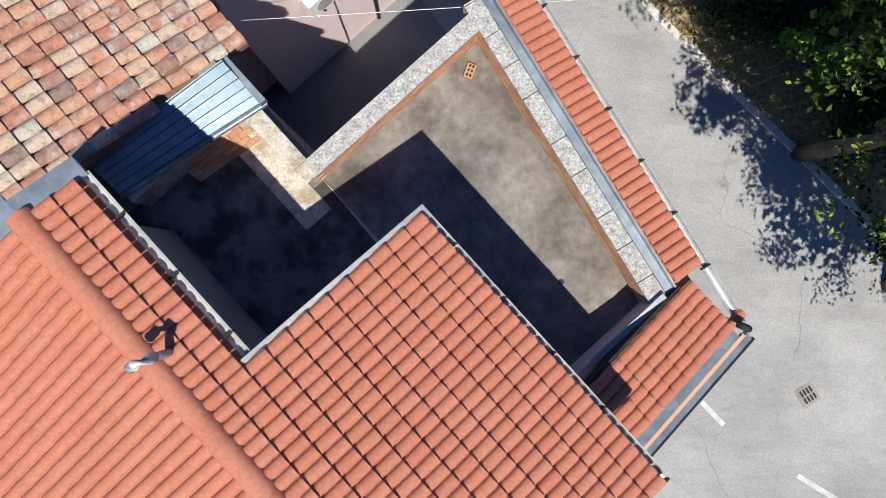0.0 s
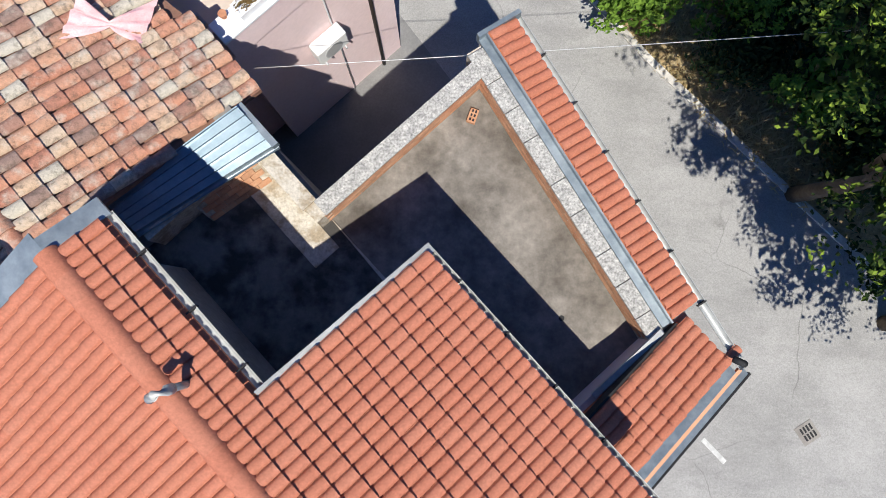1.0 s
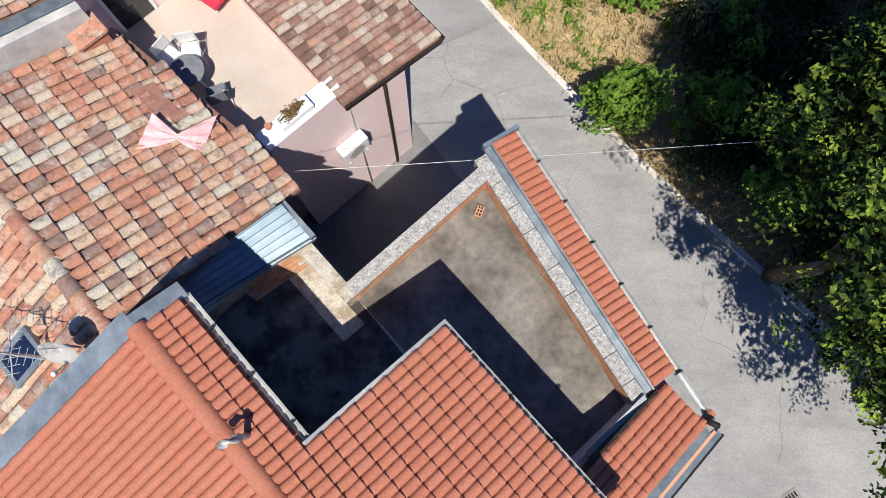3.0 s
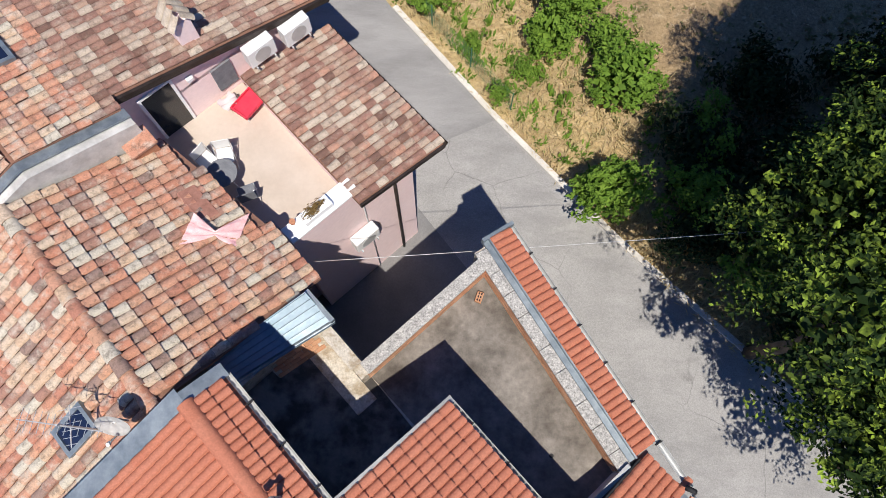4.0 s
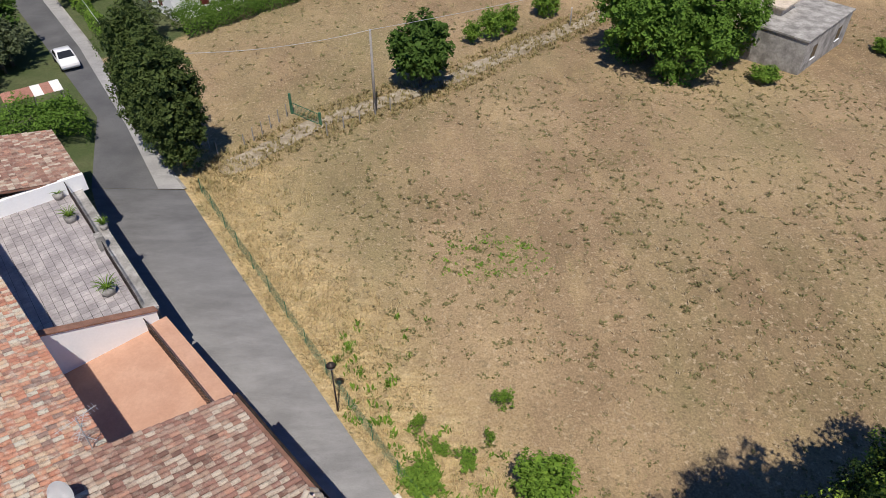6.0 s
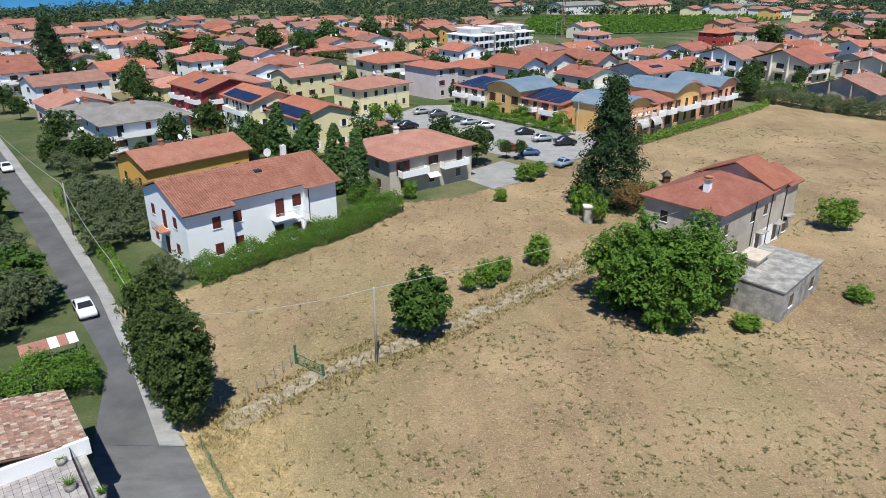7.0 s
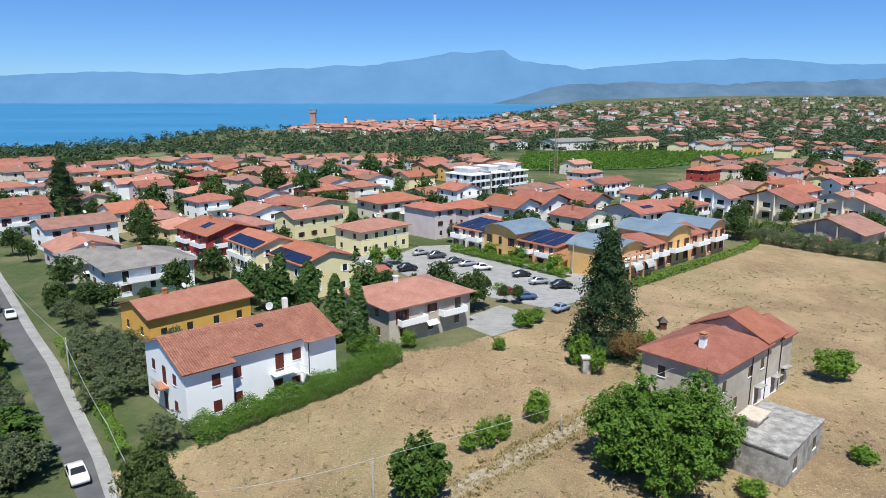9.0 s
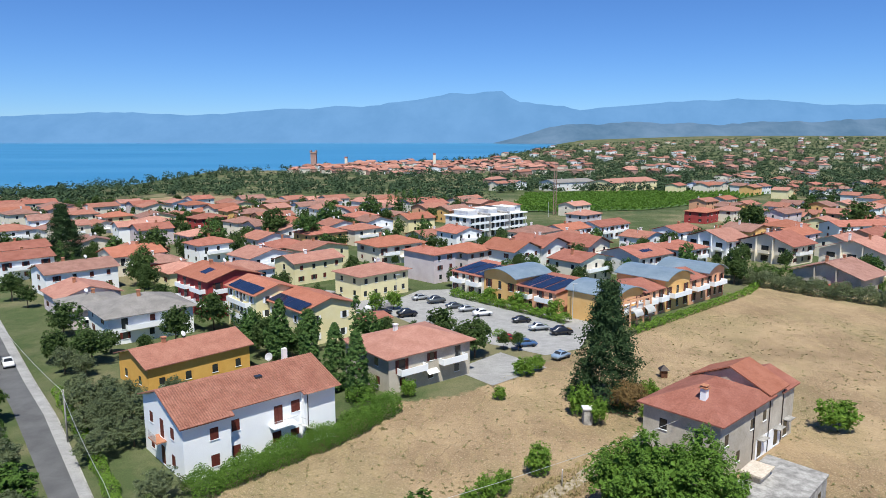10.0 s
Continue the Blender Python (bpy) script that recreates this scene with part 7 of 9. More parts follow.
plant("conifer", "dark green broad cypress beside the road", "tree", PINE, STEM, -18.9, 43.0, 130, 0.86, 0.9, 0.1, "cypresses at the road")
plant("tree", "round leafy tree beside the gravel track", "tree", MID[0], MID_T, -1.7, 56.6, 0, 1.12, 1.3, 0.25)
plant("tree", "wide spreading walnut tree in the dry field", "tree", BIG, BIG_T, 22.2, 62.0, 0, 1.0, 1.0, -0.3)
plant("conifer", "tall dark cedar at the edge of the field", "tree", CEDAR, STEM, 25.0, 96.5, 0, 1.0, 1.0, 0.5)
DEAD = crown("crown", "leaf_dry", 4200, 120, (3.0, 3.0, 2.3), 0.14, 91, "round", 0.4, 0.4)
plant("bush", "half-dead brown bush beside the cedar", "shrub", DEAD, None, 27.2, 92.5, 0, 1.0, 1.0, 0.2)
for k, (x, y, wide, tall) in enumerate([(53.2, 85.5, 2.7, 2.0), (11.6, 74.2, 1.7, 1.6), (5.2, 67.6, 1.3, 1.4), (7.2, 69.4, 1.2, 1.3), (3.4, 66.4, 1.0, 1.0), (20.2, 92.0, 1.6, 2.0), (31.5, 96.5, 1.9, 1.5), (29.2, 88.5, 1.4, 1.3), (22.0, 88.0, 1.2, 1.8), (14.6, 109, 1.8, 1.4), (17.0, 111.5, 1.6, 1.2), (9.5, 98, 1.0, 0.9), (-4.2, 99, 1.2, 1.3), (44, 64, 1.4, 0.7), (29.6, 57.6, 1.3, 0.7)]):
    plant("bush", "dense green bush in the dry field", "shrub", BUSH[k % 2], SHRUB_T, x, y, k * 77, wide, tall, 0.0, "bushes on the field", None, 0.75 + 0.1 * (k % 3))
for k, (x, y, tall) in enumerate([(-27.0, 116.5, 1.05), (-20.9, 110.5, 1.02), (-15.4, 101.8, 1.0), (-11.7, 97.9, 1.0)]):
    plant("cypress", "slender dark green column cypress behind the white house", "tree", CYP[k % 2], STEM, x, y, k * 90, 1.0, tall * 1.02, 0.1, "four column cypresses")


def hedge(points, wide, high, label, material="leaf_mid", seed=1, leaf=0.13, dense=60):
    """A clipped hedge: leaves over an uneven long body."""
    rng = np.random.default_rng(seed)
    cs, ns = [], []
    for (ax, ay), (bx, by) in zip(points, points[1:]):
        d = math.hypot(bx - ax, by - ay)
        n = int(d * dense * (high + wide))
        t = rng.uniform(0, 1, n)
        px, py = ax + (bx - ax) * t, ay + (by - ay) * t
        lump = 1 + 0.18 * np.sin(px * 1.7 + seed) + 0.12 * np.sin(py * 2.9)
        a = rng.uniform(0, math.pi, n)
        r = rng.uniform(0.75, 1.0, n) * lump
        off, z = np.cos(a) * wide / 2 * r, np.abs(np.sin(a)) ** 0.5 * high * r
        nx, ny = -(by - ay) / d, (bx - ax) / d
        cs.append(np.stack([px + nx * off, py + ny * off, land(px, py) + z * rng.uniform(0.25, 1, n) ** 0.35], 1))
        ns.append(np.stack([nx * np.cos(a) * 0.6, ny * np.cos(a) * 0.6, np.sin(a) + 0.5], 1))
    c, nn = np.concatenate(cs), np.concatenate(ns)
    v, f = leaf_arrays(c, nn, leaf, rng)
    tagged(new("hedge", arrays("hedge", v.tolist(), f.tolist(), material)), label, "hedge")


hedge([(-26.5, 68.2), (-19.5, 76.2), (-12.5, 83.5), (-6.0, 94.0)], 3.0, 3.1, "thick green hedge along the white house", "leaf_walnut", 1, 0.11, 170)
hedge([(-9, 93), (-12, 98), (-10, 103)], 3.0, 3.0, "tall green hedge behind the white house", "leaf_walnut", 2, 0.16, 40)
hedge([(40, 134.5), (62, 155), (80, 172), (91, 187)], 2.0, 1.6, "clipped hedge below the apartment houses", "leaf_lime", 3, 0.2, 24)
hedge([(4.5, 171.5), (13.7, 161), (21.9, 151), (28.5, 142.5)], 2.4, 2.2, "bushy hedge between the car park and the flats", "leaf_lime", 4, 0.18, 60)
hedge([(12, 134), (17, 128)], 2.0, 1.4, "clipped hedge in the car park", "leaf_lime", 5, 0.2, 24)
hedge([(85, 190), (93, 176), (103, 163), (115, 152), (130, 138)], 5.5, 4.2, "row of grey-green olives along the field", "leaf_olive", 6, 0.2, 55)
hedge([(92, 196), (104, 183), (116, 172)], 4.0, 4.6, "dark garden hedge behind the olives", "leaf_mid", 16, 0.22, 30)
hedge([(-32.2, 65.2), (-36.0, 71.0), (-41.6, 79.0), (-48.2, 88.2), (-57.9, 101.4)], 1.6, 1.5, "green hedge along the footway", "leaf_lime", 12, 0.12, 60)
hedge([(-44.5, 68), (-52, 78.5), (-64, 94.5)], 1.8, 1.6, "garden hedge beside the road", "leaf_mid", 13, 0.18, 26)
hedge([(-36.5, 46.2), (-32.6, 47.8), (-29.2, 49.4)], 3.6, 3.2, "vine-covered hedge beside the road", "leaf_walnut", 7, 0.13, 90)
hedge([(-28.6, 45.6), (-30.6, 49.8)], 3.4, 3.0, "dense green hedge behind the last house", "leaf_walnut", 8, 0.12, 80)


def free_ground(x, y):
    p = np.array(x), np.array(y)
    if inside(p[0], p[1], FIELD) or inside(p[0], p[1], [(-14, 158), (-3, 140), (6, 131), (20, 120), (27, 124), (37, 149), (9, 180), (-4, 178)]):
        return False
    left, right = np.interp(y, [51, 67, 95, 146, 318], [-28.5, -40.2, -60.8, -100, -230]), np.interp(y, [48, 64.5, 92, 143, 315], [-24, -33.8, -53, -91.5, -221])
    return not left - 2.5 < x < right + 2.5


def scatter_trees():
    rng = random.Random(21)
    joined = {}
    for k in range(40):
        t = rng.random()
        x, y = -36 - 26 * t + rng.uniform(-1, 9), 68 + 40 * t + rng.uniform(-6, 12)
        lane = np.interp(y, [48, 64.5, 92, 106, 143], [-24, -33.8, -53, -63.8, -91.5])
        if x > lane + 2.0 and not any((x - a) ** 2 + (y - b) ** 2 < (c + 1) ** 2 for a, b, c in NAMED[:3]):
            plant("olive_tree", "silvery green olive tree in a garden", "tree", OLIVE[k % 2], OLIVE_T, x, y, k * 40, rng.uniform(0.8, 1.2), rng.uniform(0.8, 1.2), 0.7, "olive trees beside the road")
    for k in range(70):
        y = rng.uniform(52, 122)
        lane_x = float(np.interp(y, [50, 67, 95, 146], [-28.5, -40.2, -60.8, -100]))
        x = lane_x - rng.uniform(3.5, 24)
        plant("olive_tree", "silvery green olive tree beside the road", "tree", OLIVE[k % 2] if k % 5 else MID[0], OLIVE_T, x, y, k * 40, rng.uniform(0.9, 1.5), rng.uniform(0.9, 1.3), 0.7, "olive trees beside the road")
    for k in range(1150):
        y = 112 + 330 * rng.random() ** 1.2
        x = rng.uniform(-0.75, 0.70) * y
        if any((x - a) ** 2 + (y - b) ** 2 < ((c if c > 7.5 else c * 0.78) + 0.4) ** 2 for a, b, c in NAMED) or not free_ground(x, y) or y > 264 and 0.105 * y < x < 0.43 * y or y < 232 and k % 3 == 2:
            continue
        kind = rng.random()
        mesh = FAR_CYP if kind < 0.12 else FAR_DARK if kind < 0.3 else rng.choice(FAR)
        s = rng.uniform(0.4, 1.15)
        tall, lift = s * rng.uniform(0.85, 1.2), 0.4 if kind < 0.12 else 1.0
        if y < 232:
            plant("tree", "green garden tree between the houses", "tree", mesh, FAR_T, x, y, k * 33, s, tall, lift, "village trees")
        else:
            mesh = mesh if kind < 0.12 else FAR_LOW[2] if kind < 0.3 else FAR_LOW[k % 2]
            co = np.empty(len(mesh.vertices) * 3, np.float32)
            mesh.vertices.foreach_get("co", co)
            a = k * 0.57
            co = co.reshape(-1, 3) * (s, s, tall)
            turned = np.stack([co[:, 0] * math.cos(a) - co[:, 1] * math.sin(a) + x, co[:, 0] * math.sin(a) + co[:, 1] * math.cos(a) + y, co[:, 2] + lift + ground_at(x, y)], 1)
            joined.setdefault(mesh.materials[0].name, []).append((turned, mesh))
    for rows in joined.values():
        vs, fs, n = [], [], 0
        for co, mesh in rows:
            vs += co.tolist()
            tri = np.empty(len(mesh.polygons) * 3, np.int32)
            mesh.polygons.foreach_get("vertices", tri)
            fs += (tri.reshape(-1, 3) + n).tolist()
            n += len(co)
        me = bpy.data.meshes.new("garden_trees")
        me.from_pydata(vs, [], fs)
        me.materials.append(rows[0][1].materials[0])
        tagged(new("garden_trees", me), "green garden trees among the far village houses", "trees", kind="stuff")
    for x, y, s, mesh in ((-62, 266, 2.1, FAR[0]), (-74.7, 233, 1.7, FAR_DARK), (-45, 300, 1.8, FAR_DARK), (-88, 216, 1.8, FAR[1]), (-30, 330, 1.9, FAR_DARK), (140, 300, 2.0, FAR[2]), (180, 290, 2.2, FAR[1]), (120, 140, 1.6, FAR[1]), (112, 128, 1.5, FAR[0])):
        plant("tree", "large dark tree among the village houses", "tree", mesh, FAR_T, x, y, 0, s, s, 1.5, "large village trees")


UMBRELLA = lobed("crown", "leaf_conifer", (4.6, 4.6, 2.1), 40, 1.1, 12, 6, 0.22, 700, 89, -0.5)
plant("conifer", "spreading dark cedar among the village houses", "tree", CEDAR, STEM, -125.6, 234, 40, 1.25, 1.0, 0.6)
plant("pine", "umbrella pine with a flat round crown", "tree", UMBRELLA, FAR_T, -46.6, 252.9, 0, 1.15, 1.5, 6.2)
for k in range(5):
    plant("cypress", "slender column cypress in the village", "tree", FAR_CYP, FAR_T, -24.5 + k * 4, 384.5 + k % 2, k * 50, 1.2, 1.5, 0.4, "row of village cypresses")
NAMED.append((-9, 146, 15))
scatter_trees()
for k, (x, y, tall) in enumerate([(-13.5, 154.3, 0.75), (-9.5, 156.5, 0.7), (13.2, 163.0, 0.6), (19.6, 156.5, 0.65), (26.4, 147.0, 0.7)]):
    plant("tree", "small yellow-green tree beside the car park", "tree", LIME_TREE, FAR_T, x, y, k * 60, 0.7, tall, 0.4, "trees round the car park")
for k, (x, y, s) in enumerate([(-41.0, 60.5, 1.3), (-44.6, 65.6, 1.4), (-43.6, 57.2, 1.2), (-48.2, 62.0, 1.4), (-40.6, 55.2, 1.0), (-50.6, 70.8, 1.3), (-47.0, 54.6, 1.2)]):
    plant("olive_tree", "silvery green olive tree beside the road", "tree", OLIVE[k % 2], OLIVE_T, x, y, k * 51, s, s, 0.5, "olive trees beside the road")


def far_woods():
    rng = np.random.default_rng(3)
    cs, ns, n = [], [], 0
    tries = 15000
    y = 400 + 2400 * rng.uniform(0, 1, tries) ** 1.7
    x = rng.uniform(-0.78, 0.70, tries) * y
    keep = y < np.interp(x, SHORE_X, SHORE_Y) - 8
    keep &= ~((np.abs(x - 156) < 118) & (y > 400) & (y < 572))
    keep &= ~((x > -218) & (x < -20) & (y > 395) & (y < 535))
    keep &= (x > 0.08 * y) | (np.arange(tries) < 10500)
    keep &= (y > 470) | (rng.uniform(0, 1, tries) < 0.35)
    town = (np.abs(x) < 190) & (y > 880) & (y < 1180) & (rng.uniform(0, 1, tries) < 0.6)
    x, y = x[keep & ~town], y[keep & ~town]
    z = land(x, y) + 26 * ease(1700, 3300, y) * ease(500, 1600, x) + 16 * ease(1100, 2600, y) * ease(300, 900, x)
    per = 40
    for a, b, c, r in zip(x, y, z, rng.uniform(1.8, 5.2, len(x))):
        d = rng.normal(0, 1, (per, 3))
        d /= np.linalg.norm(d, axis=1)[:, None]
        d[:, 2] = np.abs(d[:, 2])
        cs.append(np.array([a, b, c + r * 0.5]) + d * np.array([r, r, r * 1.35]) * rng.uniform(0.7, 1.05, (per, 1)))
        ns.append(d * 0.8 + np.array([0, 0, 0.6]))
    v, f = leaf_arrays(np.concatenate(cs), np.concatenate(ns), 0.95, rng, 0.2, 0.8, 0.4)
    tagged(new("far_woods", arrays("far_woods", v.tolist(), f.tolist(), "leaf_far")), "distant dark green trees between fields and houses", "woods", kind="stuff")


far_woods()


def vine_rows():
    """Leafy rows on wires, running away from the village."""
    rng = np.random.default_rng(44)
    x, y = rng.uniform(44, 317, 60000), rng.uniform(398, 628, 60000)
    keep = inside(x, y, [(44, 405), (76, 397), (130, 412), (215, 490), (317, 610), (316, 628), (211, 580), (75, 556)])
    x, y = x[keep], y[keep]
    c, s = math.cos(radians(62)), math.sin(radians(62))
    u, v = x * c + y * s, -x * s + y * c
    v = np.round(v / 3.2) * 3.2 + rng.normal(0, 0.22, len(v))
    x, y = u * c - v * s, u * s + v * c
    z = land(x, y) + rng.uniform(0.6, 2.0, len(x))
    n = rng.normal(0, 0.6, (len(x), 3)) + np.array([0, 0, 0.6])
    vs, fs = leaf_arrays(np.stack([x, y, z], 1), n, 0.75, rng)
    tagged(new("vine_rows", arrays("vine_rows", vs.tolist(), fs.tolist(), "leaf_walnut")), "green rows of vines in the vineyard", "vines", kind="stuff")


vine_rows()


def tufts(name, label, material, count, area, height, spread, seed, blades=7, keep=None, broad=0.16):
    """Loose tufts of blades on the ground."""
    rng = np.random.default_rng(seed)
    x0, x1, y0, y1 = area
    x, y = rng.uniform(x0, x1, count), rng.uniform(y0, y1, count)
    k = inside(x, y, FIELD)
    if keep is not None:
        k &= keep(x, y)
    x, y = x[k], y[k]
    n = len(x)
    z = land(x, y)
    px, py, pz = (np.repeat(q, blades) for q in (x, y, z))
    m = n * blades
    h = height * rng.uniform(0.5, 1.3, m) * np.repeat(rng.uniform(0.6, 1.4, n), blades)
    a = rng.uniform(0, math.tau, m)
    lean = rng.uniform(0.2, 1.0, m) * spread
    base = np.stack([px + rng.normal(0, spread * 0.35, m), py + rng.normal(0, spread * 0.35, m), pz - 0.02], 1)
    w = h * broad
    side = np.stack([-np.sin(a) * w, np.cos(a) * w, np.zeros(m)], 1)
    mid = base + np.stack([np.cos(a) * lean * 0.4, np.sin(a) * lean * 0.4, h * 0.65], 1)
    tip = base + np.stack([np.cos(a) * lean, np.sin(a) * lean, h], 1)
    v = np.stack([base - side * 0.6, base + side * 0.6, mid + side, mid - side, tip], 1).reshape(-1, 3)
    i = np.arange(m) * 5
    f = [(q, q + 1, q + 2, q + 3) for q in i.tolist()] + [(q + 3, q + 2, q + 4) for q in i.tolist()]
    tagged(new(name, arrays(name, v.tolist(), f, material)), label, "grass", kind="stuff")


FENCE = [(2.3, 12.5), (-1.6, 17.4), (-8.0, 26.6), (-12.4, 33.0), (-17.2, 40.4)]


def by_lane(x, y):
    edge = np.interp(y, [3, 7.2, 12.1, 17.1, 26.2, 32.6, 40.4], [10, 6.2, 1.9, -2.1, -8.6, -13.0, -18.0])
    dice = np.random.default_rng(12).random(np.shape(x))
    return (x > edge + 0.15) & (dice < 1.25 - (x - edge) / (6.0 + 1.5 * np.sin(y * 0.5)))


def on_field(x, y):
    edge = np.interp(y, [3, 7.2, 12.1, 17.1, 26.2, 32.6, 40.4, 60, 66], [10, 6.2, 1.9, -2.1, -8.6, -13.0, -18.0, -30, -28])
    track = np.abs(np.interp(x, [-16, -10.5, -4.7, 1.3, 7, 14.8, 24], [42.5, 49.5, 53.8, 58.5, 63.9, 71.3, 80.8]) - y)
    return (x > edge + 3.0) & (track > 1.6)


tufts("weeds", "small dusty green weeds on the dry field", "weed", 7000, (-30, 90, 8, 150), 0.09, 0.32, 1, 7, on_field, 0.7)
tufts("low_weeds", "grey-green weeds dotted over the dry field", "weed", 6000, (-12, 42, 12, 60), 0.09, 0.2, 8, 6, lambda x, y: on_field(x, y) & (np.random.default_rng(5).random(np.shape(x)) < 0.55 + 0.45 * np.sin(x * 0.31 + 1) * np.sin(y * 0.23 + x * 0.1)), 0.55)
tufts("straw", "short pale straw stubble on the field", "straw", 15000, (-30, 80, 8, 110), 0.13, 0.2, 2, 5, on_field)
tufts("dry_grass", "long dry yellow grass along the lane", "grass_dry", 36000, (-20, 16, 3, 44), 0.22, 0.42, 3, 6, by_lane, 0.07)
tufts("green_patch", "patch of low green weeds in the dry field", "leaf_lime", 480, (-1.8, 8.2, 29.8, 35.8), 0.09, 0.22, 14, 6, lambda x, y: (x - 3.2) ** 2 / 20 + (y - 32.8) ** 2 / 7 < np.random.default_rng(3).random(np.shape(x)), 0.5)
tufts("verge_grass", "tufts of dry grass along the farm track", "grass_mixed", 17000, (-18, 30, 40, 90), 0.26, 0.34, 4, 7, lambda x, y: ~on_field(x, y) | (np.abs(np.interp(x, [-16, -10.5, -4.7, 1.3, 7, 14.8, 24], [42.5, 49.5, 53.8, 58.5, 63.9, 71.3, 80.8]) - y) < 3.2) & (np.abs(np.interp(x, [-16, -10.5, -4.7, 1.3, 7, 14.8, 24], [42.5, 49.5, 53.8, 58.5, 63.9, 71.3, 80.8]) - y) > 1.4))

tufts("track_grass", "dry grass between the wheel ruts of the track", "grass_mixed", 14000, (-18, 30, 40, 90), 0.14, 0.22, 24, 6, lambda x, y: np.abs(np.interp(x, [-16, -10.5, -4.7, 1.3, 7, 14.8, 24], [42.5, 49.5, 53.8, 58.5, 63.9, 71.3, 80.8]) - y + 0.15 * np.sin(x * 1.7)) < 0.26, 0.12)
tufts("green_weeds", "fresh green weeds among the long dry grass", "leaf_lime", 1500, (-6, 9, 9, 28), 0.3, 0.3, 6, 9, lambda x, y: by_lane(x, y) & (np.sin(x * 1.3) * np.sin(y * 0.9) > -0.1))

# ---- things on the roofs and terraces ----
def bm_cyl(bm, x, y, z0, z1, r, sides=16, r2=None):
    return tube([(x, y, z0), (x, y, z1)], r, sides, bm, r2)


def air_conditioner(m, w=0.85):
    e = thing("air_conditioner", "white outdoor air-conditioning unit on wall brackets", "air conditioner", m, "outdoor air conditioners")
    part("casing", boxes((-w / 2, w / 2, -0.34, 0.0, 0, 0.62), bevel=0.02), "white_plastic", e)
    bm = bmesh.new()
    tube([(0, -0.345, 0.31), (0, -0.355, 0.31)], 0.25, 20, bm)
    part("fan_grille", bm, "pale_metal", e)
    for k in (-0.3, 0.3):
        part("bracket", boxes((k - 0.02, k + 0.02, -0.4, 0.1, -0.06, 0)), "pale_metal", e)
    return e


air_conditioner(BLOCK @ pose(2.95, 11.1, 6.25))
air_conditioner(BLOCK @ pose(4.10, 11.1, 6.05))
air_conditioner(BLOCK @ pose(2.15, 6.38, 2.75))


def tent_chimney(x, y, z, name="chimney"):
    e = thing("chimney", "pink rendered chimney topped with old clay tiles", "chimney", BLOCK @ Matrix.Translation((x, y, z)), "tile-topped chimneys")
    m = WORLD[e]
    part("shaft", boxes((-0.25, 0.25, -0.21, 0.21, -0.5, 0.86), bevel=0.012), "pink", e)
    me = MESHES.setdefault("cap_tile", arrays("cap_tile", *barrel_tile(0.25, 0.46), "stone_pale", True))
    for k in range(3):
        shared("cap_tile", me, e, m @ pose(0.0, -0.25 + k * 0.25, 1.24 + 0.015 * k, 0, 0, 90) @ pose(0, 0, 0, -56, 0, 4 * k - 3))
        shared("cap_tile", me, e, m @ pose(0.0, -0.25 + k * 0.25, 1.24 - 0.01 * k, 0, 0, 270) @ pose(0, 0, 0, -56, 0, 3 - 3 * k))


tent_chimney(1.62, 11.75, 7.45)
tent_chimney(4.75, 11.75, 6.62)


def roof_window(m, w, h, label):
    e = thing("roof_window", label, "skylight", m)
    part("frame", boxes((-w / 2, w / 2, -h / 2, -h / 2 + 0.1, 0, 0.12), (-w / 2, w / 2, h / 2 - 0.1, h / 2, 0, 0.12), (-w / 2, -w / 2 + 0.1, -h / 2 + 0.1, h / 2 - 0.1, 0, 0.12), (w / 2 - 0.1, w / 2, -h / 2 + 0.1, h / 2 - 0.1, 0, 0.12)), "zinc", e, "grey metal frame")
    part("pane", boxes((-w / 2 + 0.1, w / 2 - 0.1, -h / 2 + 0.1, h / 2 - 0.1, 0.05, 0.08)), "solar", e)
    return e


roof_window(BLOCK @ pose(-2.35, 13.75, 8.60, 0, 14.8, 0), 1.15, 1.25, "grey-framed roof window with dark blue glass")
roof_window(BLOCK @ pose(-5.55, 5.45, 7.82, 0, -22.8, 0), 0.95, 0.7, "small grey-framed roof window among old tiles")
dish_at(BLOCK @ pose(-1.25, 16.6, 8.12), 0.48, 128)
dish_at(BLOCK @ pose(-4.55, 4.72, 8.35), 0.32, 138)


def antenna(m, high=2.2, booms=((2.0, 20, 1.5), (1.6, 110, 0.9))):
    e = thing("tv_antenna", "thin metal television antenna on a mast", "antenna", m)
    part("mast", tube([(0, 0, -0.3), (0, 0, high)], 0.022, 6), "pale_metal", e)
    for h, turn, length in booms:
        a = radians(turn)
        c, s = math.cos(a), math.sin(a)
        part("boom", tube([(-c * length / 2, -s * length / 2, h), (c * length / 2, s * length / 2, h)], 0.012, 5), "pale_metal", e)
        n = int(length / 0.12)
        for k in range(n):
            t = -length / 2 + length * (k + 0.5) / n
            w = 0.12 + 0.12 * k / n
            part("element", tube([(c * t - s * w, s * t + c * w, h), (c * t + s * w, s * t - c * w, h)], 0.006, 4), "pale_metal", e)
    return e


antenna(BLOCK @ pose(-5.2, 5.1, 8.0), 1.6, ((1.5, 130, 1.6), (1.1, 60, 0.8)))
antenna(BLOCK @ pose(0.1, 18.8, 7.35), 1.9, ((1.8, 10, 1.5), (1.3, 60, 1.2), (0.8, 120, 1.0)))


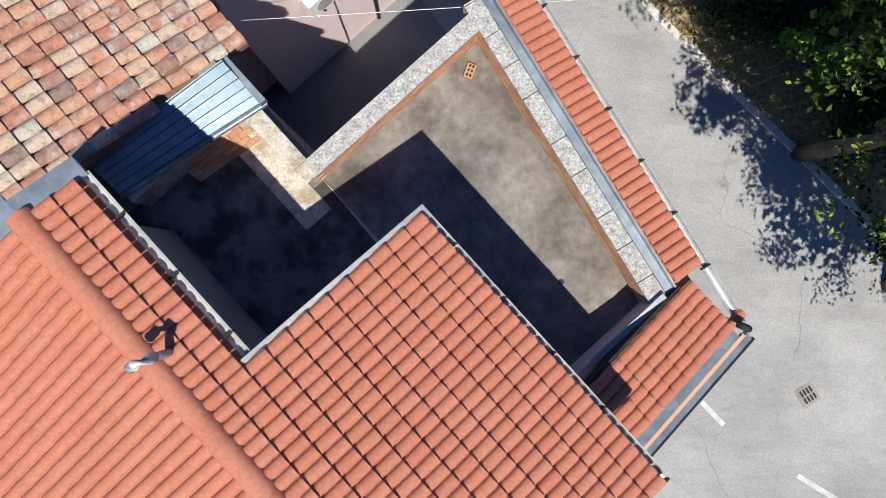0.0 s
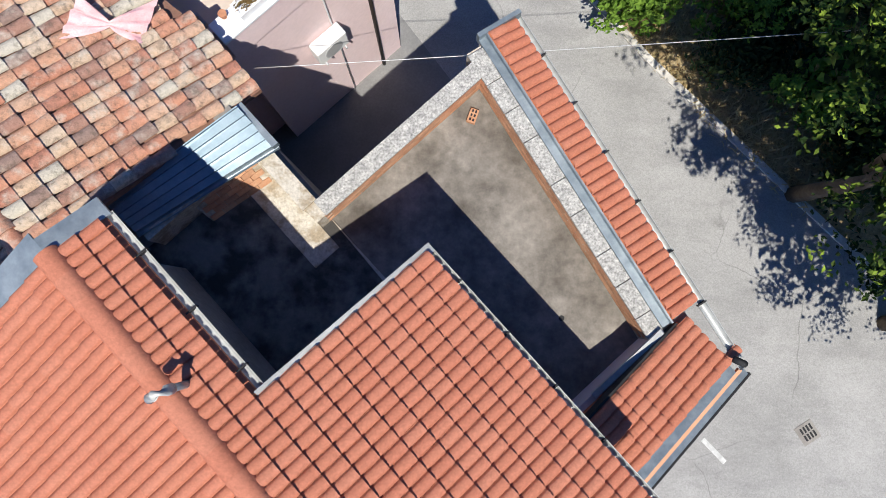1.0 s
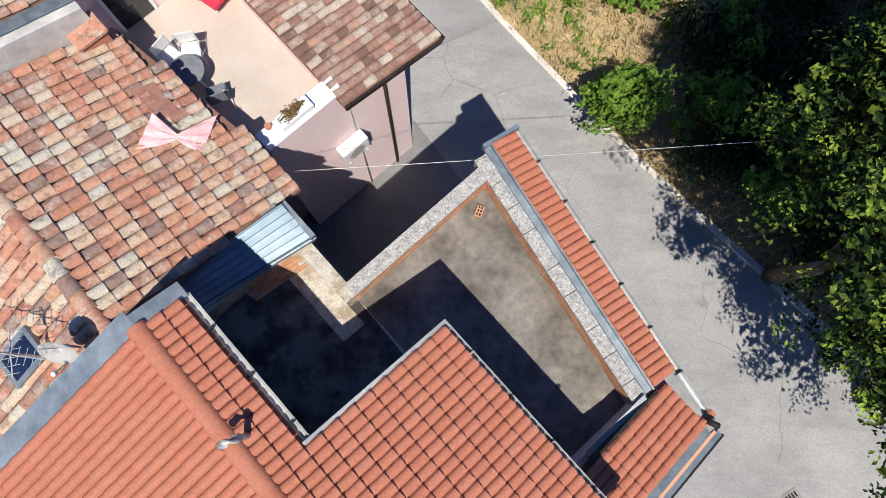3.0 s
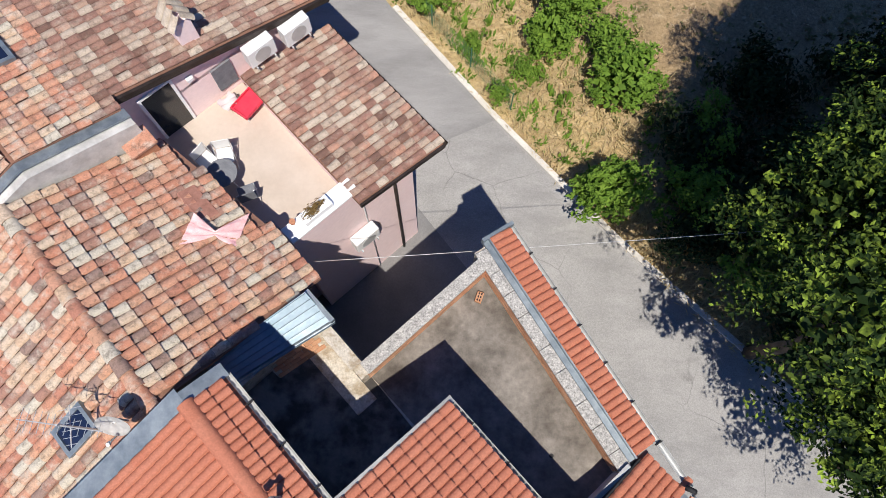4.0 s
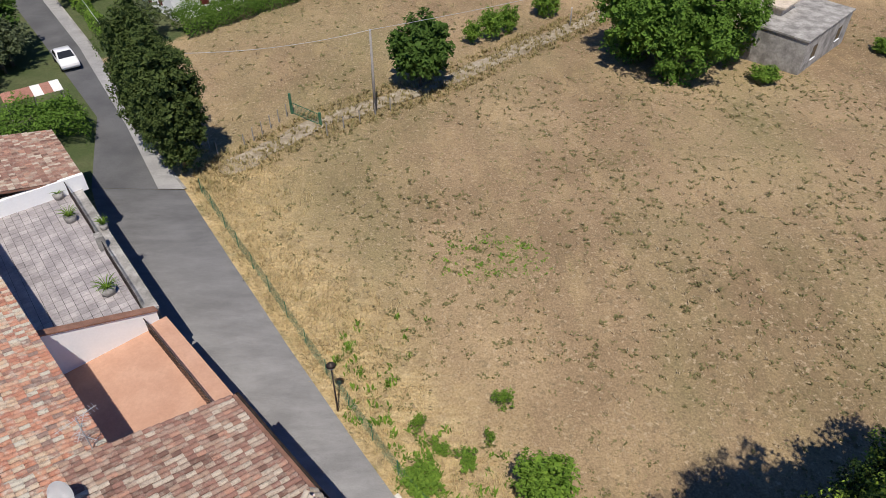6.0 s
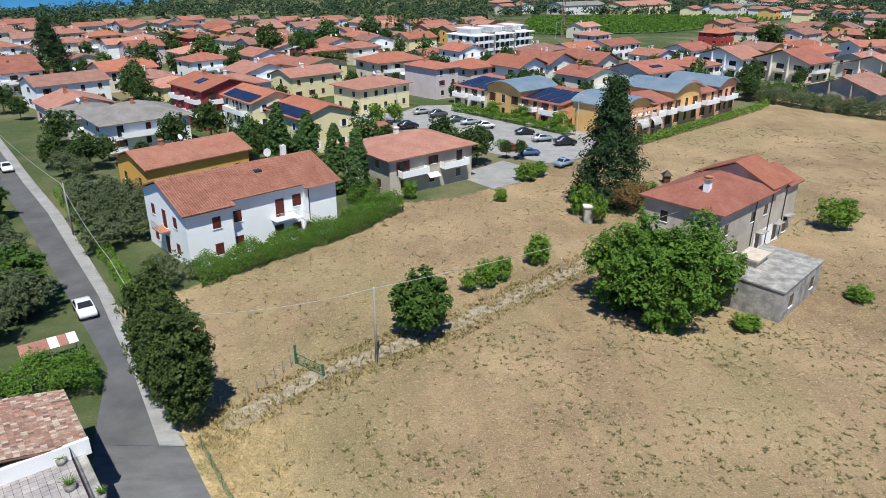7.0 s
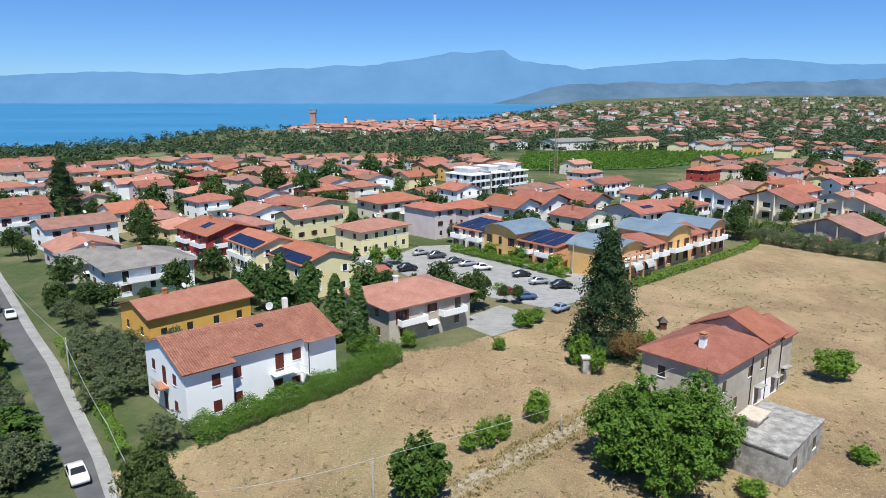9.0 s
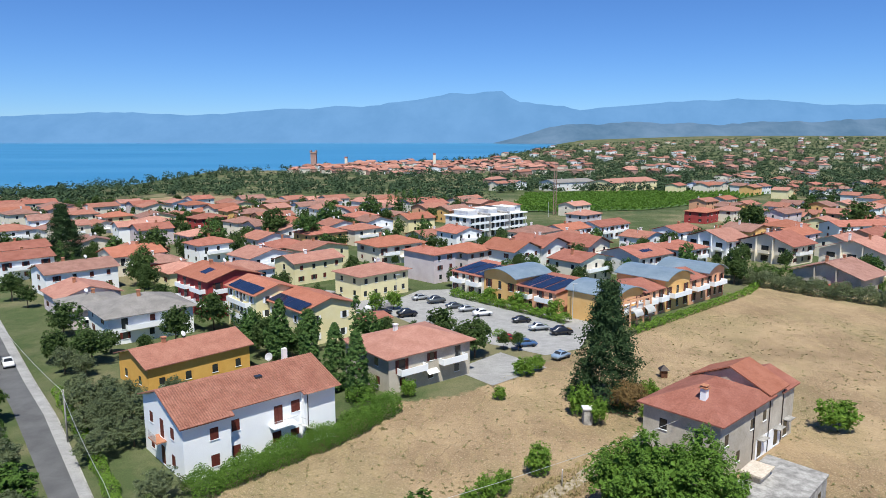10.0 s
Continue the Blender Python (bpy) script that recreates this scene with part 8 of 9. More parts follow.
def garden_table(m):
    e = thing("table", "round dark grey garden table on steel legs", "table", m)
    bm = bmesh.new()
    tube([(0, 0, 0.70), (0, 0, 0.73)], 0.40, 28, bm)
    part("tabletop", bm, "grey_fabric", e)
    for k in range(4):
        a = k * math.pi / 2 + 0.4
        part("leg", tube([(math.cos(a) * 0.32, math.sin(a) * 0.32, 0), (math.cos(a) * 0.1, math.sin(a) * 0.1, 0.70)], 0.014, 6), "pale_metal", e)


def folding_chair(m, seat="grey_fabric"):
    e = thing("chair", "folding garden chair with a grey fabric seat and steel tubes", "chair", m, "garden chairs")
    part("seat", boxes((-0.22, 0.22, -0.22, 0.22, 0.43, 0.455)), seat, e)
    part("backrest", boxes((-0.22, 0.22, 0.21, 0.235, 0.5, 0.88)), seat, e)
    for x in (-0.23, 0.23):
        part("leg", tube([(x, -0.24, 0), (x, 0.22, 0.9)], 0.012, 6), "pale_metal", e)
        part("leg", tube([(x, 0.26, 0), (x, -0.22, 0.45)], 0.012, 6), "pale_metal", e)
    return e


garden_table(BLOCK @ pose(0.12, 9.1, 5.2))
folding_chair(BLOCK @ pose(0.28, 8.35, 5.2, 0, 0, 160))
folding_chair(BLOCK @ pose(0.5, 9.6, 5.2, 0, 0, -30), "white_plastic")
folding_chair(BLOCK @ pose(0.05, 9.8, 5.2, 0, 0, 10), "white_plastic")


def door_and_window():
    e = thing("terrace_door", "dark glass terrace door in a white frame", "door", BLOCK @ pose(0.14, 11.345, 5.2))
    m = WORLD[e]
    part("door_frame", boxes((-0.5, -0.42, -0.05, 0, 0, 2.0), (0.42, 0.5, -0.05, 0, 0, 2.0), (-0.42, 0.42, -0.05, 0, 1.92, 2.0)), "white_wall", e)
    part("door_panel", boxes((-0.42, 0.42, -0.03, 0, 0.02, 1.92)), "glass", e)
    w = thing("shutter_box", "grey closed shutter on the pink wall", "shutter", BLOCK @ pose(1.9, 11.345, 5.5))
    part("panel", boxes((-0.3, 0.3, -0.06, 0, 0, 0.95)), "grey_fabric", w)
    lampbox = thing("wall_lamp", "small white wall lamp on the pink wall", "lamp", BLOCK @ pose(1.05, 11.34, 6.7))
    part("body", boxes((-0.1, 0.1, -0.12, 0, 0, 0.14), bevel=0.02), "white_plastic", lampbox)
    r = thing("laundry_tub", "shallow red plastic tub", "tub", BLOCK @ pose(1.9, 10.45, 5.2, 0, 0, 12))
    part("base", boxes((-0.36, 0.36, -0.26, 0.26, 0.35, 0.38)), "red_plastic", r)
    part("rim", boxes((-0.4, 0.4, 0.26, 0.29, 0.35, 0.46), (-0.4, 0.4, -0.29, -0.26, 0.35, 0.46), (-0.4, -0.36, -0.26, 0.26, 0.35, 0.46), (0.36, 0.4, -0.26, 0.26, 0.35, 0.46)), "red_plastic", r)
    for x in (-0.3, 0.3):
        part("leg", tube([(x, -0.2, 0), (x, 0.2, 0.35)], 0.012, 5), "pale_metal", r)
        part("leg", tube([(x, 0.2, 0), (x, -0.2, 0.35)], 0.012, 5), "pale_metal", r)


door_and_window()


def cloth(name, label, m, w, d, material, seed, high=0.16):
    n = 14
    vs, fs = [], []
    for i in range(n + 1):
        for j in range(n + 1):
            a, b = i / n - 0.5, j / n - 0.5
            r = 1 - 0.35 * abs(math.sin(a * 5 + seed)) * (0.5 + abs(b))
            vs.append((a * w * r, b * d * (1 - 0.4 * abs(math.sin(b * 4 + a * 3 + seed))), high * (0.5 + 0.5 * math.sin(a * 8 + b * 5 + seed) * math.cos(b * 9 + a * 3 + seed)) + 0.02))
    for i in range(n):
        for j in range(n):
            k = i * (n + 1) + j
            fs.append((k, k + 1, k + n + 2, k + n + 1))
    ob = new(name, arrays(name, vs, fs, material, True))
    ob.matrix_basis = m
    return tagged(ob, label, "cloth")


def bow():
    """A pink cloth gathered in its middle, its two ends spread over the tiles."""
    vs, fs = [], []
    n, w = 16, 9
    for i in range(n + 1):
        a = i / n * 2 - 1
        half = 0.05 + 0.34 * abs(a) ** 0.8 * (1.0 if a < 0 else 1.15)
        for k in range(w):
            b = k / (w - 1) * 2 - 1
            fold = 0.07 * math.cos(b * 9 + a * 2) * (0.4 + abs(a)) + 0.10 * (1 - abs(a)) + 0.05
            vs.append((a * 0.62 + 0.12 * b * abs(a), b * half + (0.18 * a if a > 0 else -0.05 * a), fold))
    for i in range(n):
        for k in range(w - 1):
            q = i * w + k
            fs.append((q, q + 1, q + w + 1, q + w))
    ob = new("pink_cloth", arrays("pink_cloth", vs, fs, "pink_cloth", True))
    ob.matrix_basis = BLOCK @ pose(-1.0, 7.25, 7.20, 0, 22, -42)
    tagged(ob, "crumpled faded pink cloth lying over old roof tiles", "cloth")


bow()
cloth("laundry", "crumpled grey and violet laundry beside the tub", BLOCK @ pose(1.55, 10.85, 5.5, 0, 0, 20), 0.6, 0.5, "mauve", 5, 0.2)


def planter(m, w, d, h, label, material="white_wall", leaf="leaf_dry"):
    e = thing("planter", label, "planter", m)
    part("trough", boxes((-w / 2, w / 2, -d / 2, -d / 2 + 0.04, 0, h), (-w / 2, w / 2, d / 2 - 0.04, d / 2, 0, h), (-w / 2, -w / 2 + 0.04, -d / 2 + 0.04, d / 2 - 0.04, 0, h), (w / 2 - 0.04, w / 2, -d / 2 + 0.04, d / 2 - 0.04, 0, h), (-w / 2 + 0.04, w / 2 - 0.04, -d / 2 + 0.04, d / 2 - 0.04, 0, h * 0.7)), material, e)
    c = MESHES.setdefault(("planted", leaf), crown("foliage", leaf, 420, 24, (0.5, 0.5, 0.5), 0.09, 5, "round", 0.16, 0.2))
    shared("foliage", c, e, m @ Matrix.Translation((0, 0, h * 0.6)) @ Matrix.Diagonal((w * 0.75, d * 0.75, 0.3, 1)))


planter(BLOCK @ pose(1.25, 6.58, 5.99), 0.85, 0.32, 0.22, "white planter with withered flowers on the parapet")
planter(BLOCK @ pose(0.0, 7.05, 5.75), 0.6, 0.26, 0.2, "grey planter box on the parapet corner", "concrete")


def lime_box():
    e = thing("crate", "small lime green plastic crate", "crate", BLOCK @ pose(-0.32, 7.35, 5.75, 0, 0, 25))
    part("body", boxes((-0.2, 0.2, -0.08, 0.08, 0, 0.12), bevel=0.015), "lime", e)
    p = thing("flower_pot", "small terracotta flower pot on the parapet", "pot", BLOCK @ pose(0.62, 6.75, 5.99))
    part("pot", tube([(0, 0, 0), (0, 0, 0.14)], 0.06, 12, None, 0.085), "terracotta", p)
    d = thing("roof_hatch", "orange-brown clay chimney stump on the old roof", "chimney", BLOCK @ pose(-0.95, 10.2, 6.9))
    part("shaft", boxes((-0.3, 0.3, -0.25, 0.25, 0, 0.55)), "terracotta", d)
    part("cap", boxes((-0.36, 0.36, -0.3, 0.3, 0.55, 0.62)), "tile_old", d)
    s = thing("mortar_slab", "pinkish mortar slab bedded on the old roof", "slab", BLOCK @ pose(-0.85, 8.2, 7.03, 0, 22, 0))
    part("slab", boxes((-0.25, 0.25, -0.5, 0.5, 0, 0.1), bevel=0.02), "roof_pink", s)


lime_box()


def agave_pot(x, y, z, r=0.3, leafy=True):
    e = thing("potted_plant", "spiky agave in a grey stone pot", "potted plant", Matrix.Translation((x, y, z)), "terrace pots")
    part("pot", tube([(0, 0, 0), (0, 0, 0.2), (0, 0, 0.4)], r * 0.8, 14, None, r), "concrete", e, "", None, True)
    bm = bmesh.new()
    for k in range(26 if leafy else 8):
        a = k * 2.4
        up = 0.25 + 0.5 * (k / 26)
        tube([(0, 0, 0.36), (math.cos(a) * r * 0.8, math.sin(a) * r * 0.8, 0.4 + up * 0.6), (math.cos(a) * r * 1.7, math.sin(a) * r * 1.7, 0.42 + up * 0.7)], 0.035, 4, bm, 0.004)
    part("leaves", bm, "leaf_lime", e)


agave_pot(-16.9, 25.2, 4.36, 0.42)
agave_pot(-21.2, 31.2, 4.36, 0.36)
agave_pot(-22.8, 33.4, 4.36, 0.32, False)
agave_pot(-19.0, 30.4, 4.36, 0.24)


def cable(points, label, radius=0.012, material="pale_metal", sag=0.3):
    pts = []
    for (a, b) in zip(points, points[1:]):
        for k in range(12):
            t = k / 12
            p = Vector(a).lerp(Vector(b), t)
            p.z -= sag * 4 * t * (1 - t)
            pts.append(p)
    pts.append(Vector(points[-1]))
    tagged(new("cable", mesh_of("cable", tube(pts, radius, 5), material, True)), label, "cable")


cable([(-3.45, 4.36, 6.17), (8.3, 5.42, 5.48)], "pale overhead cable slung across the alley and lane", 0.008, "pale_metal", 0.05)
cable([(-19, 44.5, 8.5), (-5.4, 51.6, 7.2), (30, 76, 5.8)], "thin overhead cable across the field", 0.02, "pale_metal", 0.5)
cable([(-77, 118, 7), (-47, 83, 6.6), (-31, 60, 6.2), (-21, 45, 8)], "thin overhead cable along the road", 0.025, "pale_metal", 0.7)


def timber_pole(x, y, h, label="weathered grey utility pole", r=0.13):
    e = thing("utility_pole", label, "pole", Matrix.Translation((x, y, ground_at(x, y))))
    part("shaft", tube([(0, 0, -0.5), (0, 0, h)], r, 8, None, r * 0.7), "rail", e, "", None, True)
    part("insulator", tube([(0.0, 0, h), (0, 0, h + 0.15)], 0.05, 6), "white_plastic", e)


timber_pole(-5.4, 51.7, 7.2)
timber_pole(-47, 83.5, 7.0)
timber_pole(-77, 118, 7.3)
timber_pole(13.9, 71.0, 1.9, "short timber post beside the track", 0.09)


def street_lamp():
    x, y = -5.45, 21.9
    e = thing("street_lamp", "black street lamp with a round globe head", "street lamp", Matrix.Translation((x, y, ground_at(x, y))))
    part("pole", tube([(0, 0, -0.2), (0, 0, 0.5), (0, 0, 3.4)], 0.06, 10, None, 0.035), "dark_metal", e, "", None, True)
    bm = bmesh.new()
    bmesh.ops.create_uvsphere(bm, u_segments=18, v_segments=10, radius=0.2, matrix=Matrix.Translation((0, 0, 3.55)))
    part("globe", bm, "white_plastic", e, "white globe", None, True)
    part("cap", tube([(0, 0, 3.60), (0, 0, 3.68), (0, 0, 3.8)], 0.25, 18, None, 0.06), "dark_metal", e, "black metal cap", None, True)


street_lamp()


def wire_fence():
    e = thing("fence", "green wire mesh fence on green posts", "fence", Matrix.Translation((FENCE[0][0], FENCE[0][1], ground_at(*FENCE[0]))))
    pm = mesh_of("post", tube([(0, 0, -0.2), (0, 0, 1.35)], 0.025, 6), "green_metal")
    for x, y, a in along(FENCE, 2.4):
        shared("post", pm, e, Matrix.Translation((x, y, ground_at(x, y))))
    bm = bmesh.new()
    pts = [(x, y, ground_at(x, y)) for x, y, a in along(FENCE, 0.16)]
    for x, y, z in pts:
        tube([(x, y, z + 0.03), (x, y, z + 1.25)], 0.004, 3, bm, None, False)
    for h in (0.05, 0.2, 0.35, 0.5, 0.65, 0.8, 0.95, 1.1, 1.25):
        tube([(x, y, z + h) for x, y, z in pts[::6]], 0.005, 3, bm, None, False)
    part("wire_mesh", bm, "green_metal", e, "", Matrix())


wire_fence()


def field_gate():
    e = thing("gate", "green metal field gate between posts", "gate", Matrix.Translation((-12.4, 51.6, ground_at(-12.4, 51.6))) @ Matrix.Rotation(radians(-38), 4, "Z"))
    for x in (0.0, 3.4):
        part("post", boxes((x - 0.08, x + 0.08, -0.08, 0.08, -0.2, 1.9 if x == 0 else 1.3)), "green_metal", e)
    part("gate_frame", boxes((0.1, 3.3, -0.02, 0.02, 0.15, 0.2), (0.1, 3.3, -0.02, 0.02, 1.1, 1.15), (0.1, 0.15, -0.02, 0.02, 0.2, 1.1), (3.25, 3.3, -0.02, 0.02, 0.2, 1.1)), "green_metal", e)
    for k in range(20):
        part("bar", boxes((0.2 + k * 0.155, 0.215 + k * 0.155, -0.01, 0.01, 0.2, 1.1)), "green_metal", e)
    pm = mesh_of("fence_post", tube([(0, 0, -0.2), (0, 0, 1.2)], 0.05, 6), "rail")
    for k, (x, y, a) in enumerate(along([(-15.2, 46.2), (-12.6, 51.4)], 1.1) + along([(-9.0, 48.0), (-3.0, 53.2)], 1.6) + along([(-17, 45), (-20, 48)], 1.2)):
        f = thing("fence_post", "thin weathered fence post beside the track", "fence post", Matrix.Translation((x, y, ground_at(x, y))), "track fence posts")
        shared("shaft", pm, f, WORLD[f])


field_gate()


def drain_grate(x, y, turn, label):
    e = thing("drain_grate", label, "drain grate", Matrix.Translation((x, y, ground_at(x, y) + 0.052)) @ Matrix.Rotation(radians(turn), 4, "Z") @ Matrix.Diagonal((0.66, 0.66, 1, 1)))
    part("frame", boxes((-0.42, 0.42, 0.3, 0.42, 0, 0.012), (-0.42, 0.42, -0.42, -0.3, 0, 0.012), (-0.42, -0.3, -0.3, 0.3, 0, 0.012), (0.3, 0.42, -0.3, 0.3, 0, 0.012), (-0.3, 0.3, -0.03, 0.03, 0, 0.01), *[(-0.3 + k * 0.15, -0.24 + k * 0.15, -0.3, 0.3, 0, 0.009) for k in range(5)]), "rail", e, "worn cast-iron frame")
    part("well", boxes((-0.3, 0.3, -0.3, 0.3, 0.001, 0.004)), "black", e, "dark opening")


drain_grate(10.30, -3.48, 32, "square cast-iron drain grate in the asphalt")
drain_grate(-24.0, 45.5, 30, "square drain grate in the road")


def road_paint():
    for k, (ax, ay, bx, by) in enumerate([(7.35, -3.66, 7.95, -4.3), (10.0, -5.7, 11.3, -6.5)]):
        d = Vector((bx - ax, by - ay)).normalized() * 0.07
        z = ground_at(ax, ay) + 0.056
        vs = [(ax + d.y, ay - d.x, z), (ax - d.y, ay + d.x, z), (bx - d.y, by + d.x, z), (bx + d.y, by - d.x, z)]
        tagged(new("road_marking", arrays("road_marking", vs, [(0, 1, 2, 3)], "paint")), "worn white painted dash on the asphalt", "road marking", "dashes on the lane", "structure")


road_paint()


def car_meshes():
    """Body, glass and wheel of a small saloon, 4.1 m long, facing +x."""
    prof = [(-2.02, 0.35), (-2.05, 0.75), (-1.85, 0.95), (-1.3, 1.0), (-0.75, 1.42), (0.35, 1.45), (1.05, 1.0), (1.85, 0.86), (2.05, 0.65), (2.02, 0.35)]
    bm = bmesh.new()
    rows = []
    for y, k in ((-0.82, 0.0), (-0.7, 0.04), (0.7, 0.04), (0.82, 0.0)):
        rows.append([bm.verts.new((x, y * (0.86 if z > 1.2 else 1.0), z + (k if z > 0.5 else 0))) for x, z in prof])
    for r, s in zip(rows, rows[1:]):
        for i in range(len(prof) - 1):
            bm.faces.new((r[i], r[i + 1], s[i + 1], s[i]))
        bm.faces.new((r[-1], r[0], s[0], s[-1]))
    bm.faces.new(rows[0]), bm.faces.new(rows[-1][::-1])
    bmesh.ops.recalc_face_normals(bm, faces=bm.faces)
    bmesh.ops.bevel(bm, geom=list(bm.edges), offset=0.07, segments=2, affect="EDGES", clamp_overlap=True)
    def quad(*p):
        g = bmesh.new()
        g.faces.new([g.verts.new(q) for q in p])
        return g
    panes = [("windscreen", quad((0.42, -0.58, 1.46), (0.42, 0.58, 1.46), (1.06, 0.7, 1.06), (1.06, -0.7, 1.06))), ("rear_window", quad((-0.8, 0.58, 1.44), (-0.8, -0.58, 1.44), (-1.28, -0.7, 1.06), (-1.28, 0.7, 1.06)))]
    for s in (-1, 1):
        panes.append(("side_window", quad((-1.05, s * 0.835, 1.04), (0.9, s * 0.835, 1.04), (0.32, s * 0.725, 1.40), (-0.72, s * 0.725, 1.40))))
    w = tube([(0, -0.1, 0), (0, 0.1, 0)], 0.31, 16)
    return bm, panes, w


CAR_LIGHT = mesh_of("headlight", boxes((-0.04, 0.04, -0.16, 0.16, -0.06, 0.06)), "white_plastic")


def car_paint(name, colour):
    m, b = shader("car_paint_" + name, 0.25, 0.3 if name != "white" else 0.0, 0.6)
    b.inputs["Base Color"].default_value = (*colour, 1)
    b.inputs["Coat Weight"].default_value = 0.6
    MAT["car_" + name] = m
    bm, panes, w = car_meshes()
    MESHES["car_" + name] = mesh_of("body", bm, "car_" + name, True)
    if "car_glass" not in MESHES:
        MESHES["car_glass"], MESHES["car_wheel"] = [(k, mesh_of(k, g, "glass")) for k, g in panes], mesh_of("wheel", w, "black", True)


for paint_name, tone in (("white", (0.8, 0.8, 0.8)), ("black", (0.015, 0.015, 0.018)), ("silver", (0.42, 0.44, 0.46)), ("grey", (0.10, 0.11, 0.12)), ("red", (0.45, 0.03, 0.03)), ("blue", (0.08, 0.16, 0.32)), ("sky", (0.32, 0.42, 0.55))):
    car_paint(paint_name, tone)


def car(x, y, turn, tone, size=1.0, tall=1.0):
    m = Matrix.Translation((x, y, ground_at(x, y) + 0.08)) @ Matrix.Rotation(radians(turn), 4, "Z")
    e = thing("car", "parked %s car on the asphalt" % {"sky": "pale blue"}.get(tone, tone), "car", m, "cars")
    s = m @ Matrix.Diagonal((size, size, size * tall, 1))
    shared("body", MESHES["car_" + tone], e, s)
    for pane_name, pane in MESHES["car_glass"]:
        shared(pane_name, pane, e, s)
    for a in (-1.25, 1.3):
        for b in (-0.76, 0.76):
            shared("wheel", MESHES["car_wheel"], e, s @ Matrix.Translation((a, b, 0.31)))
    for b in (-0.58, 0.58):
        shared("headlight", CAR_LIGHT, e, s @ Matrix.Translation((1.99, b, 0.68)))


car(-35.2, 61.4, -54, "white")
car(-73.6, 115.2, -53, "white")
for x, y, turn, tone, size, tall in [(0.4, 162.8, 20, "grey", 1.1, 1.15), (4.6, 157.2, 18, "grey", 1.0, 1.0), (7.4, 154.2, 18, "silver", 1.0, 1.0), (10.6, 149.8, 15, "white", 1.05, 1.1), (18.6, 143.9, 10, "black", 1.0, 0.95), (21.4, 137.4, 12, "silver", 1.02, 1.05), (25.4, 134.0, 8, "black", 1.1, 1.1), (14.2, 129.2, 12, "red", 1.0, 1.0), (17.2, 125.8, 12, "blue", 1.0, 1.0), (22.4, 118.0, 40, "sky", 0.95, 1.05), (-14.2, 155.0, 60, "white", 1.1, 1.3), (-11.6, 151.2, 40, "black", 1.0, 1.0), (-6.2, 149.4, 20, "black", 1.1, 1.15), (-3.6, 166.6, 30, "silver", 1.0, 1.0), (-25.0, 168.0, 20, "black", 1.0, 1.0)]:
    car(x, y, turn, tone, size, tall)


def garden_hut():
    e = thing("well_house", "small dark hut with a pointed roof in dry grass", "hut", Matrix.Translation((37.4, 107.9, ground_at(37.4, 107.9))))
    part("wall", boxes((-0.5, 0.5, -0.5, 0.5, -0.2, 1.3)), "wood", e)
    bm = bmesh.new()
    top = bm.verts.new((0, 0, 2.1))
    ring = [bm.verts.new(p) for p in ((-0.8, -0.8, 1.25), (0.8, -0.8, 1.25), (0.8, 0.8, 1.25), (-0.8, 0.8, 1.25))]
    for k in range(4):
        bm.faces.new((ring[k], ring[(k + 1) % 4], top))
    bm.faces.new(ring[::-1])
    part("roof", bm, "dark_metal", e)
    s = thing("shrine", "small pale stone roadside pillar under trees", "pillar", Matrix.Translation((20.6, 88.6, ground_at(20.6, 88.6))))
    part("shaft", boxes((-0.6, 0.6, -0.5, 0.5, -0.2, 2.2)), "concrete", s)
    part("cap", boxes((-0.75, 0.75, -0.65, 0.65, 2.2, 2.4)), "pale", s)


garden_hut()


def garden_canopy():
    """A low canopy of faded corrugated sheets behind the vine hedge."""
    m = Matrix.Translation((-35.0, 50.0, ground_at(-35, 50))) @ Matrix.Rotation(radians(36), 4, "Z")
    e = thing("garden_canopy", "low canopy of faded red and white corrugated sheets", "canopy", m)
    for k in range(6):
        bm = bmesh.new()
        xs = [k * 0.75 + 0.05 * i for i in range(16)]
        rows = [[bm.verts.new((x, y, z + 0.02 * math.sin(x * 42))) for x in xs] for y, z in ((0.0, 1.75), (1.7, 2.0))]
        for i in range(15):
            bm.faces.new((rows[0][i], rows[0][i + 1], rows[1][i + 1], rows[1][i]))
        part("sheet", bm, "roof_pink" if k in (0, 1) else "pale" if k % 2 else "roof_pink", e)
    for x in (0.1, 2.25, 4.4):
        for y, h in ((0.1, 1.75), (1.6, 1.97)):
            part("post", tube([(x, y, -0.2), (x, y, h)], 0.05, 6), "rail", e)


